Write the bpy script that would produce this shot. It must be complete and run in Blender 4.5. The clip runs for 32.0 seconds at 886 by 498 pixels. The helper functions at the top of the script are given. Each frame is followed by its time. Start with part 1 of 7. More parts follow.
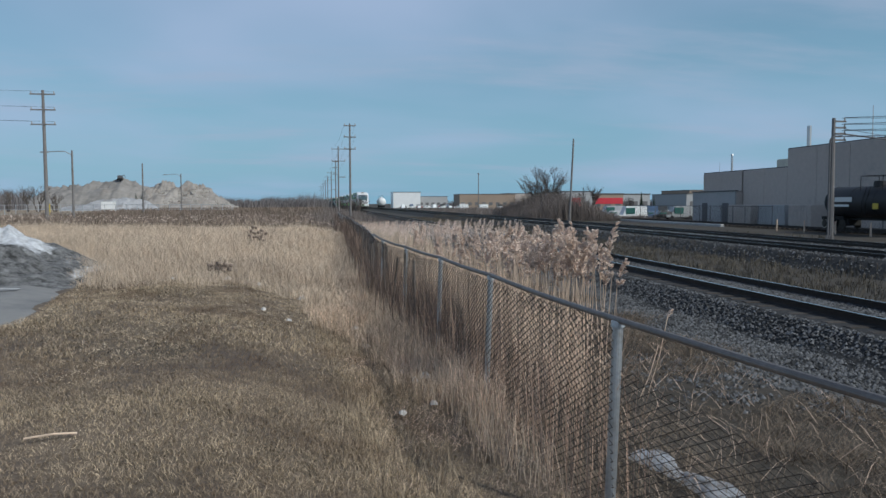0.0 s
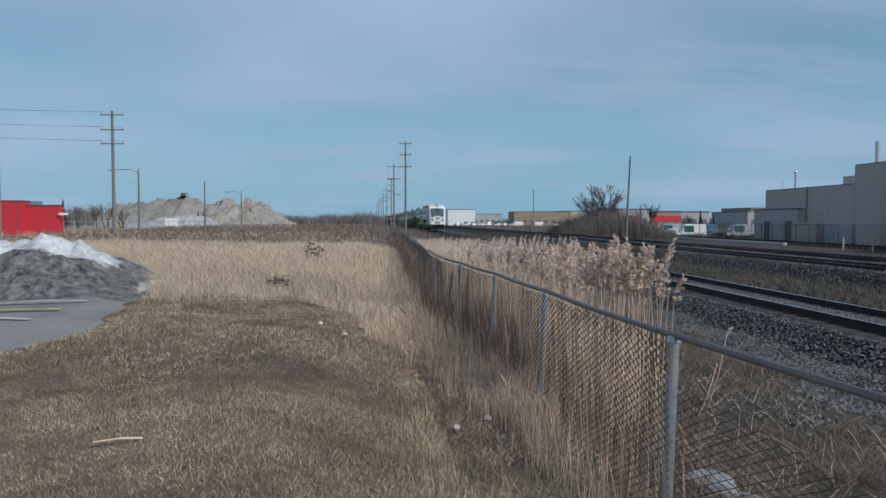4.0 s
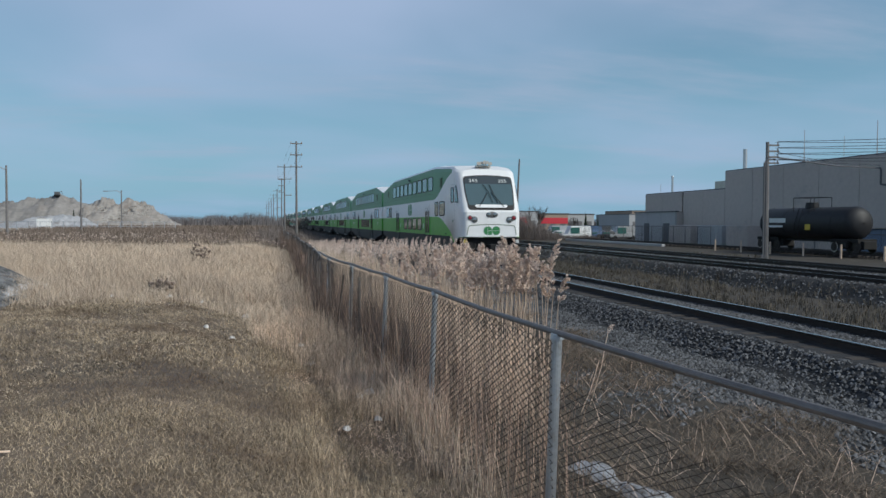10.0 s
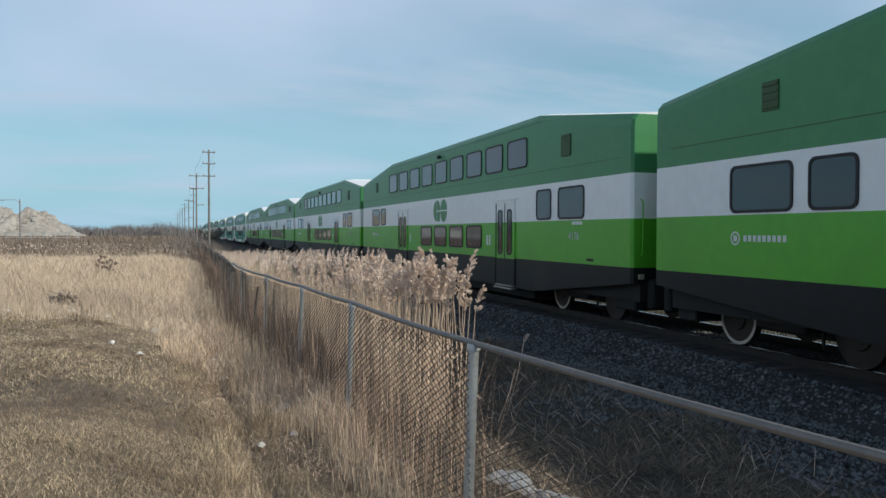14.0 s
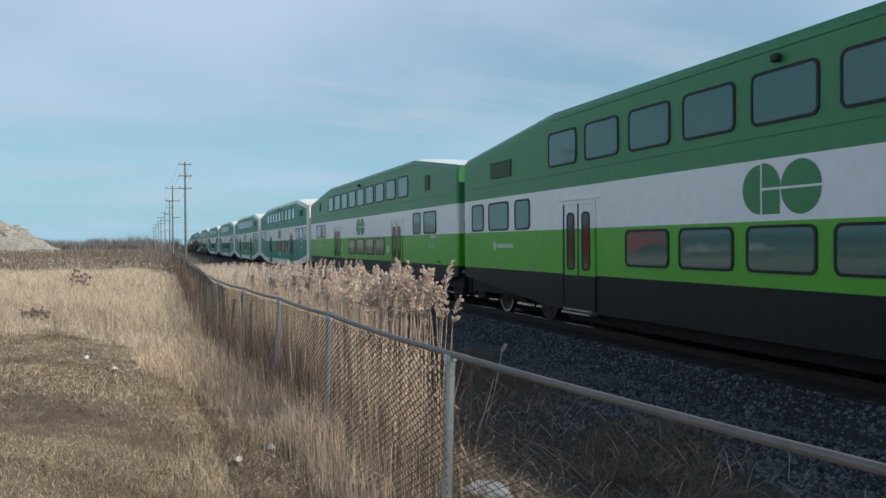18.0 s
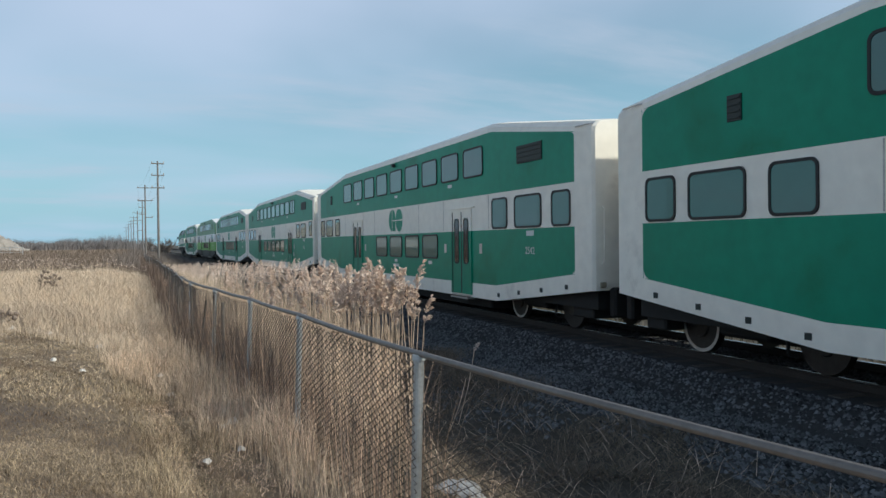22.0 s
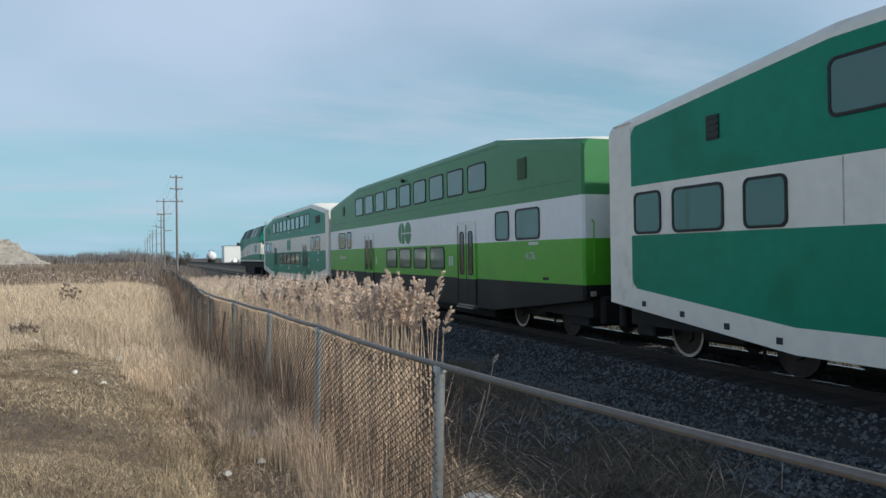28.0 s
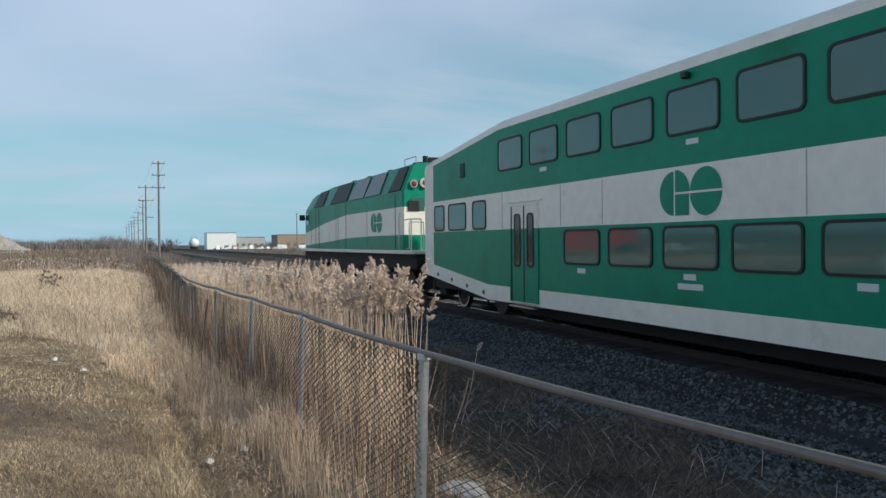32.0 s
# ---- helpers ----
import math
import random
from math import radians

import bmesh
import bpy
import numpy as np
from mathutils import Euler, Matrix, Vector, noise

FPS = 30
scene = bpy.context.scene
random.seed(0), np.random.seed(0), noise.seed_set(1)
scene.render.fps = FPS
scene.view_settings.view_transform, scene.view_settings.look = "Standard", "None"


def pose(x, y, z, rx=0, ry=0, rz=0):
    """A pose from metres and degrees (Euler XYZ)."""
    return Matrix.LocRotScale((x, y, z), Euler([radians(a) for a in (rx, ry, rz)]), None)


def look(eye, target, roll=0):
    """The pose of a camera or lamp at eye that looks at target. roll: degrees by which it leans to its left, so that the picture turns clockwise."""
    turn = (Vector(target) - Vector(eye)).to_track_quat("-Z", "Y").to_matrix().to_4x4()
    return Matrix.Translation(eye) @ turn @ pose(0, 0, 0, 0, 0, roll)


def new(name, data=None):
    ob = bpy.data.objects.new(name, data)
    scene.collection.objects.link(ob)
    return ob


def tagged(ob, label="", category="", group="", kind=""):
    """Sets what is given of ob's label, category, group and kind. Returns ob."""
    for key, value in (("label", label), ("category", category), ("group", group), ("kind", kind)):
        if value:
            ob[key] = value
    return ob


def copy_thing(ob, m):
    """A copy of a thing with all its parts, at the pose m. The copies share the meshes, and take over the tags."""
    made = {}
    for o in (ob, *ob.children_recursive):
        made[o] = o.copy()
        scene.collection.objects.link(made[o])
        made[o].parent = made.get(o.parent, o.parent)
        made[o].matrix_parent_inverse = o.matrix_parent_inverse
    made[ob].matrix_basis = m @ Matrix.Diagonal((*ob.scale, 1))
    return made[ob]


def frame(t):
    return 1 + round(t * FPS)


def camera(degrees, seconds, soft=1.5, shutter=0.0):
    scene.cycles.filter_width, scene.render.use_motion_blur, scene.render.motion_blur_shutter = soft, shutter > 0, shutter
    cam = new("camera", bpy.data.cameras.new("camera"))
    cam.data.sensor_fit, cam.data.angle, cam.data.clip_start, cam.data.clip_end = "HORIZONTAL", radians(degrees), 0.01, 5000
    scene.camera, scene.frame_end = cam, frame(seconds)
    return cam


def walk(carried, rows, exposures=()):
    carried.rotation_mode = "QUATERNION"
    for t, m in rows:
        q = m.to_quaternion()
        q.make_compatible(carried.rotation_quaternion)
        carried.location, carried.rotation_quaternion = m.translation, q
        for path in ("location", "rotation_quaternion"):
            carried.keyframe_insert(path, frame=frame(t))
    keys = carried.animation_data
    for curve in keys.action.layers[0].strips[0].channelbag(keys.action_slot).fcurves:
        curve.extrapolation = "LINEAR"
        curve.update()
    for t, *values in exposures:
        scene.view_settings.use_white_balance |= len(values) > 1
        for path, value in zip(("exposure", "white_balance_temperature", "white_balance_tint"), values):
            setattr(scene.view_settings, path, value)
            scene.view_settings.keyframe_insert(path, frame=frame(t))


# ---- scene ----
cam = camera(59.92, 32.0)
PATH = [
    (0, pose(-0.036, 0.098, 1.977, 86.589, 0.146, -8.145)),
    (0.5, pose(-0.039, 0.088, 1.979, 86.777, 0.244, -8.253)),
    (1, pose(-0.045, 0.082, 1.978, 87.456, 0.246, -6.900)),
    (1.5, pose(-0.054, 0.078, 1.975, 87.754, 0.248, -4.069)),
    (2, pose(-0.057, 0.070, 1.968, 87.682, 0.558, -1.936)),
    (2.5, pose(-0.052, 0.057, 1.960, 87.577, 0.425, -2.120)),
    (3, pose(-0.047, 0.047, 1.955, 87.702, 0.312, -2.604)),
    (3.5, pose(-0.044, 0.042, 1.953, 87.801, 0.114, -3.340)),
    (5.5, pose(-0.044, 0.037, 1.954, 88.250, 0.056, -5.711)),
    (6, pose(-0.046, 0.027, 1.955, 88.409, 0.037, -5.996)),
    (6.5, pose(-0.048, 0.013, 1.955, 88.559, 0.089, -6.210)),
    (7, pose(-0.048, 0.001, 1.954, 88.472, -0.029, -6.386)),
    (7.5, pose(-0.048, -0.009, 1.955, 88.329, -0.036, -6.732)),
    (8, pose(-0.048, -0.015, 1.955, 88.380, -0.027, -7.225)),
    (8.5, pose(-0.045, -0.017, 1.955, 88.298, -0.059, -8.059)),
    (9, pose(-0.040, -0.015, 1.953, 88.084, -0.173, -8.890)),
    (9.5, pose(-0.033, -0.008, 1.951, 88.119, -0.041, -10.273)),
    (10, pose(-0.026, 0.003, 1.951, 88.013, -0.169, -12.066)),
    (10.5, pose(-0.021, 0.010, 1.952, 88.219, -0.028, -14.016)),
    (11, pose(-0.019, 0.013, 1.954, 88.209, 0.071, -16.111)),
    (11.5, pose(-0.019, 0.013, 1.958, 88.164, 0.194, -16.673)),
    (12, pose(-0.020, 0.012, 1.960, 88.414, 0.322, -16.865)),
    (12.5, pose(-0.021, 0.012, 1.961, 88.512, 0.155, -17.032)),
    (13, pose(-0.020, 0.013, 1.960, 88.773, 0.142, -17.206)),
    (13.5, pose(-0.019, 0.014, 1.959, 88.907, 0.077, -17.594)),
    (14, pose(-0.017, 0.016, 1.957, 88.800, -0.138, -18.200)),
    (14.5, pose(-0.015, 0.019, 1.955, 88.634, -0.137, -18.616)),
    (16.5, pose(-0.012, 0.021, 1.953, 88.840, 0.282, -19.697)),
    (17, pose(-0.010, 0.017, 1.953, 89.097, 0.311, -19.807)),
    (17.5, pose(-0.007, 0.005, 1.956, 89.456, 0.214, -20.063)),
    (18, pose(-0.001, -0.013, 1.962, 89.572, 0.389, -19.777)),
    (18.5, pose(0.011, -0.032, 1.966, 89.882, 0.382, -19.071)),
    (19, pose(0.027, -0.049, 1.965, 89.770, 0.403, -18.667)),
    (19.5, pose(0.041, -0.062, 1.964, 89.777, 0.463, -19.118)),
    (20, pose(0.051, -0.067, 1.965, 90.083, 0.662, -19.452)),
    (20.5, pose(0.055, -0.060, 1.966, 90.113, 0.485, -19.927)),
    (21, pose(0.056, -0.046, 1.966, 89.891, 0.303, -20.506)),
    (21.5, pose(0.056, -0.035, 1.965, 89.793, 0.563, -21.022)),
    (22, pose(0.053, -0.029, 1.966, 89.481, 0.618, -21.540)),
    (22.5, pose(0.048, -0.026, 1.966, 89.424, 0.429, -21.702)),
    (23, pose(0.044, -0.026, 1.964, 89.805, 0.289, -21.801)),
    (23.5, pose(0.042, -0.028, 1.962, 89.912, 0.159, -22.334)),
    (24, pose(0.041, -0.031, 1.962, 90.168, -0.099, -23.228)),
    (24.5, pose(0.038, -0.035, 1.965, 89.370, 0.614, -22.163)),
    (25, pose(0.034, -0.037, 1.968, 89.490, 0.736, -21.109)),
    (25.5, pose(0.032, -0.030, 1.968, 90.163, 0.986, -21.194)),
    (27.5, pose(0.031, -0.015, 1.964, 90.818, 1.283, -21.023)),
    (28, pose(0.031, 0.000, 1.959, 90.398, 0.831, -20.326)),
    (28.5, pose(0.031, 0.009, 1.957, 90.106, 0.942, -20.260)),
    (29, pose(0.032, 0.013, 1.955, 89.962, 0.852, -20.157)),
    (29.5, pose(0.032, 0.018, 1.954, 89.820, 0.996, -20.241)),
    (30, pose(0.033, 0.024, 1.953, 89.765, 1.026, -20.199)),
    (30.5, pose(0.035, 0.026, 1.954, 89.947, 1.050, -20.170)),
    (31, pose(0.038, 0.027, 1.954, 89.747, 1.041, -20.540)),
    (31.5, pose(0.040, 0.028, 1.953, 89.769, 0.872, -20.873)),
    (32, pose(0.038, 0.029, 1.952, 89.507, 0.538, -21.508)),
]
EXPOSURES = [(0, -0.10, 6200, 4), (9.5, -0.10, 6200, 4), (11.5, 0.20, 6600, 3), (13, 0.33, 6780, 2), (22, 0.33, 6780, 2), (26, 0.33, 6860, 2), (32, 0.33, 6860, 2)]
walk(cam, PATH, EXPOSURES)
TRAVEL = [(0, 226.31), (1, 211.49), (2, 195.71), (3, 179.46), (4, 162.44), (5, 145.52), (6, 128.50), (7, 111.48), (8, 94.08), (9, 75.82), (10, 56.98), (11, 37.63), (12, 18.50), (13, 0.01), (14, -18.24), (15, -36.09), (16, -53.54), (17, -70.55), (18, -87.17), (19, -103.14), (20, -118.66), (21, -133.65), (22, -148.11), (23, -162.06), (24, -175.52), (25, -188.50), (26, -201.05), (27, -213.18), (28, -224.91), (29, -236.22), (30, -247.08), (31, -257.39), (32, -267.02)]

# ---- light: sun behind the eye to the right, thin high cloud ----
SUN_TO = Vector((0.62, -0.55, 0.62)).normalized()
world = bpy.data.worlds.new("world")
scene.world = world
world.use_nodes = True


def build_world():
    nt = world.node_tree
    n, l = nt.nodes, nt.links
    bg = n["Background"]
    sky = n.new("ShaderNodeTexSky")
    sky.sky_type = "NISHITA"
    sky.sun_disc = False
    sky.sun_elevation = math.asin(SUN_TO.z)
    sky.sun_rotation = math.atan2(SUN_TO.x, SUN_TO.y)
    sky.air_density, sky.dust_density, sky.ozone_density = 1.0, 0.6, 1.6
    tc = n.new("ShaderNodeTexCoord")
    sep = n.new("ShaderNodeSeparateXYZ")
    l.new(tc.outputs["Generated"], sep.inputs[0])
    # project the direction on a high flat sheet
    zz = n.new("ShaderNodeMath"); zz.operation = "ADD"; zz.inputs[1].default_value = 0.14
    l.new(sep.outputs["Z"], zz.inputs[0])
    dx = n.new("ShaderNodeMath"); dx.operation = "DIVIDE"
    dy = n.new("ShaderNodeMath"); dy.operation = "DIVIDE"
    l.new(sep.outputs["X"], dx.inputs[0]); l.new(zz.outputs[0], dx.inputs[1])
    l.new(sep.outputs["Y"], dy.inputs[0]); l.new(zz.outputs[0], dy.inputs[1])
    comb = n.new("ShaderNodeCombineXYZ")
    l.new(dx.outputs[0], comb.inputs[0]); l.new(dy.outputs[0], comb.inputs[1])
    noi = n.new("ShaderNodeTexNoise")
    noi.inputs["Scale"].default_value = 0.62
    noi.inputs["Detail"].default_value = 4.0
    noi.inputs["Roughness"].default_value = 0.42
    noi.inputs["Distortion"].default_value = 0.3
    l.new(comb.outputs[0], noi.inputs["Vector"])
    # cloud cover grows with height above the horizon
    hgt = n.new("ShaderNodeMapRange")
    hgt.inputs[1].default_value, hgt.inputs[2].default_value = 0.04, 0.34
    hgt.inputs[3].default_value, hgt.inputs[4].default_value = -0.06, 0.20
    l.new(sep.outputs["Z"], hgt.inputs[0])
    clear = n.new("ShaderNodeMapRange")
    clear.inputs[1].default_value, clear.inputs[2].default_value = 0.40, 0.75
    clear.inputs[3].default_value, clear.inputs[4].default_value = 0.0, -0.35
    l.new(sep.outputs["Z"], clear.inputs[0])
    both = n.new("ShaderNodeMath"); both.operation = "ADD"
    l.new(hgt.outputs[0], both.inputs[0]); l.new(clear.outputs[0], both.inputs[1])
    add = n.new("ShaderNodeMath"); add.operation = "ADD"
    l.new(noi.outputs[0], add.inputs[0]); l.new(both.outputs[0], add.inputs[1])
    ramp = n.new("ShaderNodeMapRange")
    ramp.interpolation_type = "SMOOTHSTEP"
    ramp.inputs[1].default_value, ramp.inputs[2].default_value = 0.36, 0.80
    ramp.inputs[4].default_value = 0.9
    l.new(add.outputs[0], ramp.inputs[0])
    # thin blue haze towards the horizon
    low = n.new("ShaderNodeMapRange")
    low.inputs[1].default_value, low.inputs[2].default_value = 0.0, 0.42
    low.inputs[3].default_value, low.inputs[4].default_value = 0.90, 0.0
    l.new(sep.outputs["Z"], low.inputs[0])
    hz = n.new("ShaderNodeMix"); hz.data_type = "RGBA"
    l.new(low.outputs[0], hz.inputs[0])
    l.new(sky.outputs[0], hz.inputs[6])
    hz.inputs[7].default_value = (2.7, 5.2, 7.3, 1)
    mix = n.new("ShaderNodeMix"); mix.data_type = "RGBA"
    l.new(ramp.outputs[0], mix.inputs[0])
    l.new(hz.outputs[2], mix.inputs[6])
    mix.inputs[7].default_value = (5.0, 6.0, 8.4, 1)
    flat = n.new("ShaderNodeMapping")
    flat.inputs["Location"].default_value = (3.1, 0.4, 0)
    flat.inputs["Scale"].default_value = (0.55, 1.5, 1)
    l.new(comb.outputs[0], flat.inputs[0])
    st = n.new("ShaderNodeTexNoise")
    st.inputs["Scale"].default_value = 0.9; st.inputs["Detail"].default_value = 7; st.inputs["Roughness"].default_value = 0.58
    l.new(flat.outputs[0], st.inputs["Vector"])
    sr = n.new("ShaderNodeMapRange"); sr.interpolation_type = "SMOOTHSTEP"
    sr.inputs[1].default_value, sr.inputs[2].default_value, sr.inputs[4].default_value = 0.50, 0.74, 0.55
    l.new(st.outputs[0], sr.inputs[0])
    cl = n.new("ShaderNodeMix"); cl.data_type = "RGBA"
    l.new(sr.outputs[0], cl.inputs[0]); l.new(mix.outputs[2], cl.inputs[6]); cl.inputs[7].default_value = (4.9, 5.5, 7.3, 1)
    l.new(cl.outputs[2], bg.inputs[0])
    bg.inputs[1].default_value = 0.085


build_world()
sun = new("sun", bpy.data.lights.new("sun", "SUN"))
sun.data.energy, sun.data.angle, sun.data.color = 2.9, radians(2.0), (1.0, 0.95, 0.88)
sun.matrix_world = look((0, 0, 60), Vector((0, 0, 60)) - SUN_TO)

# ---- materials ----
MATS = {}


def mat(name, color, rough=0.6, metal=0.0, spread=0.12, grain=30.0, blotch=1.2, bump=0.0, dirt=None, dirt_at=0.55, dirt_scale=0.8, island=0.0, each=0.0, spec=0.5, coat=0.0):
    """A surface with fine grain, broad blotches, optional dirt and change from piece to piece."""
    if name in MATS:
        return MATS[name]
    m = bpy.data.materials.new(name)
    m.use_nodes = True
    n, l = m.node_tree.nodes, m.node_tree.links
    b = n["Principled BSDF"]
    b.inputs["Roughness"].default_value = rough
    b.inputs["Metallic"].default_value = metal
    b.inputs["Specular IOR Level"].default_value = spec
    b.inputs["Coat Weight"].default_value = coat
    tc = n.new("ShaderNodeTexCoord")
    fine = n.new("ShaderNodeTexNoise"); fine.inputs["Scale"].default_value = grain; fine.inputs["Detail"].default_value = 4
    broad = n.new("ShaderNodeTexNoise"); broad.inputs["Scale"].default_value = blotch; broad.inputs["Detail"].default_value = 3
    l.new(tc.outputs["Object"], fine.inputs["Vector"]); l.new(tc.outputs["Object"], broad.inputs["Vector"])
    a = n.new("ShaderNodeMath"); a.operation = "ADD"
    l.new(fine.outputs[0], a.inputs[0]); l.new(broad.outputs[0], a.inputs[1])
    last = a
    if island or each:
        if island:
            src, amount = n.new("ShaderNodeNewGeometry").outputs["Random Per Island"], island
        else:
            src, amount = n.new("ShaderNodeObjectInfo").outputs["Random"], each
        k = n.new("ShaderNodeMath"); k.operation = "MULTIPLY_ADD"
        k.inputs[1].default_value, k.inputs[2].default_value = amount, -amount / 2
        l.new(src, k.inputs[0])
        s = n.new("ShaderNodeMath"); s.operation = "ADD"
        l.new(a.outputs[0], s.inputs[0]); l.new(k.outputs[0], s.inputs[1])
        last = s
    mr = n.new("ShaderNodeMapRange")
    mr.inputs[1].default_value, mr.inputs[2].default_value = 0.5, 1.5
    mr.inputs[3].default_value, mr.inputs[4].default_value = 1 - spread * 2, 1 + spread * 2
    mr.clamp = False
    l.new(last.outputs[0], mr.inputs[0])
    mul = n.new("ShaderNodeVectorMath"); mul.operation = "SCALE"
    mul.inputs[0].default_value = color
    l.new(mr.outputs[0], mul.inputs["Scale"])
    col = mul.outputs[0]
    if dirt:
        dn = n.new("ShaderNodeTexNoise"); dn.inputs["Scale"].default_value = dirt_scale; dn.inputs["Detail"].default_value = 8; dn.inputs["Roughness"].default_value = 0.65
        l.new(tc.outputs["Object"], dn.inputs["Vector"])
        dr = n.new("ShaderNodeMapRange"); dr.inputs[1].default_value, dr.inputs[2].default_value = dirt_at, dirt_at + 0.16
        l.new(dn.outputs[0], dr.inputs[0])
        mx = n.new("ShaderNodeMix"); mx.data_type = "RGBA"
        l.new(dr.outputs[0], mx.inputs[0]); l.new(col, mx.inputs[6]); mx.inputs[7].default_value = (*dirt, 1)
        col = mx.outputs[2]
    l.new(col, b.inputs["Base Color"])
    if bump:
        bp = n.new("ShaderNodeBump"); bp.inputs["Strength"].default_value = bump; bp.inputs["Distance"].default_value = 0.02
        l.new(fine.outputs[0], bp.inputs["Height"]); l.new(bp.outputs[0], b.inputs["Normal"])
    MATS[name] = m
    return m


def glass_mat(name, color, rough):
    m = mat(name, color, rough, 0.0, 0.03, 2.0, 0.4)
    m.node_tree.nodes["Principled BSDF"].inputs["IOR"].default_value = 1.62
    return m


GRASS_SOIL = mat("lawn_soil", (0.165, 0.125, 0.088), 0.95, spread=0.30, grain=22, blotch=0.5, bump=0.6, dirt=(0.100, 0.076, 0.060), dirt_at=0.47, dirt_scale=0.8)
LAWN = mat("dry_lawn_blade", (0.395, 0.312, 0.218), 0.8, spread=0.27, grain=2.6, blotch=0.5, island=1.4, spec=0.2, dirt=(0.215, 0.155, 0.108), dirt_at=0.48, dirt_scale=0.8)
HAY = mat("flattened_hay", (0.58, 0.475, 0.345), 0.8, spread=0.26, grain=2.0, blotch=0.4, island=1.4, spec=0.2)
STRAW = mat("straw", (0.63, 0.510, 0.392), 0.8, spread=0.16, grain=1.4, blotch=0.16, island=0.9, spec=0.2, dirt=(0.47, 0.375, 0.295), dirt_at=0.52, dirt_scale=0.35)
WEED = mat("brown_weed", (0.225, 0.178, 0.145), 0.85, spread=0.24, grain=0.8, blotch=0.08, island=0.9, spec=0.2)
VINE = mat("dead_vine", (0.42, 0.295, 0.225), 0.85, spread=0.2, grain=3, blotch=0.5, island=0.9, spec=0.2)
PLUME = mat("reed_plume", (0.84, 0.70, 0.605), 0.9, spread=0.07, grain=8, blotch=1.0, island=0.4, spec=0.1)
STALK = mat("reed_stalk", (0.60, 0.46, 0.35), 0.6, spread=0.26, grain=8, blotch=1.0, island=1.3, spec=0.3)
GRAVEL = mat("ballast_bed", (0.030, 0.030, 0.031), 0.95, spread=0.3, grain=14, blotch=0.6, bump=0.9)
STONE = mat("ballast_stone", (0.108, 0.110, 0.114), 0.85, spread=0.26, grain=12, blotch=3.0, island=1.5, bump=0.2)
VERGE = mat("verge_soil", (0.055, 0.045, 0.033), 0.95, spread=0.3, grain=6, blotch=0.3, bump=0.6, dirt=(0.10, 0.098, 0.095), dirt_at=0.6, dirt_scale=0.9)
ASPHALT = mat("asphalt", (0.27, 0.262, 0.250), 0.9, spread=0.14, grain=60, blotch=0.5, bump=0.2, dirt=(0.16, 0.16, 0.165), dirt_at=0.52, dirt_scale=0.45)
LINE_WHITE = mat("road_paint_white", (0.6, 0.6, 0.58), 0.7, spread=0.1, grain=20, blotch=2, dirt=(0.2, 0.2, 0.2), dirt_at=0.5, dirt_scale=3.0)
LINE_YELLOW = mat("road_paint_yellow", (0.55, 0.47, 0.16), 0.7, spread=0.1, grain=20, blotch=2, dirt=(0.2, 0.19, 0.16), dirt_at=0.52, dirt_scale=3.0)
SNOW = mat("old_snow", (0.72, 0.74, 0.78), 0.6, spread=0.06, grain=12, blotch=1.2, bump=0.4, dirt=(0.30, 0.29, 0.28), dirt_at=0.54, dirt_scale=2.0)
GALV = mat("galvanised_steel", (0.52, 0.54, 0.56), 0.45, 0.75, spread=0.1, grain=40, blotch=5, dirt=(0.33, 0.31, 0.29), dirt_at=0.56, dirt_scale=6)
WIRE = mat("fence_wire", (0.105, 0.09, 0.08), 0.6, 0.3, spread=0.25, grain=20, blotch=2)
RAIL = mat("rail_steel", (0.032, 0.026, 0.023), 0.7, 0.3, spread=0.2, grain=20, blotch=1)
RAIL_TOP = mat("rail_head", (0.55, 0.54, 0.52), 0.25, 1.0, spread=0.06, grain=20, blotch=1)
TIE = mat("wooden_tie", (0.055, 0.046, 0.039), 0.9, spread=0.25, grain=25, blotch=3, each=0.5, bump=0.4)
WOOD_POLE = mat("weathered_pole", (0.20, 0.188, 0.182), 0.85, spread=0.15, grain=20, blotch=2, bump=0.3)
CABLE = mat("cable", (0.03, 0.03, 0.035), 0.6, spread=0.05)
PORCELAIN = mat("insulator", (0.35, 0.33, 0.31), 0.3, spread=0.05)
NEW_GREEN = mat("dull_green_paint", (0.062, 0.250, 0.096), 0.42, spread=0.06, grain=4, blotch=0.3, coat=0.05, spec=0.4)
LIME = mat("lime_green_paint", (0.098, 0.425, 0.026), 0.42, spread=0.07, grain=4, blotch=0.3, coat=0.05, dirt=(0.085, 0.33, 0.025), dirt_at=0.56, dirt_scale=0.5)
OLD_GREEN = mat("bottle_green_paint", (0.004, 0.268, 0.162), 0.40, spread=0.09, grain=4, blotch=0.3, spec=0.22, dirt=(0.004, 0.18, 0.092), dirt_at=0.56, dirt_scale=0.5)
WHITE = mat("white_paint", (0.88, 0.88, 0.87), 0.42, spread=0.04, grain=4, blotch=0.3, coat=0.15)
OFFWHITE = mat("worn_white_paint", (0.92, 0.875, 0.785), 0.5, spread=0.05, grain=4, blotch=0.5, dirt=(0.66, 0.62, 0.55), dirt_at=0.60, dirt_scale=0.7)
BLACK = mat("black_paint", (0.012, 0.0125, 0.013), 0.55, spread=0.15, grain=4, blotch=0.5, dirt=(0.028, 0.026, 0.024), dirt_at=0.58, dirt_scale=0.6, spec=0.3)
UNDER = mat("underframe_black", (0.012, 0.0115, 0.011), 0.8, spread=0.2, grain=8, blotch=1)
RUBBER = mat("rubber_seal", (0.012, 0.012, 0.013), 0.6, spread=0.05)
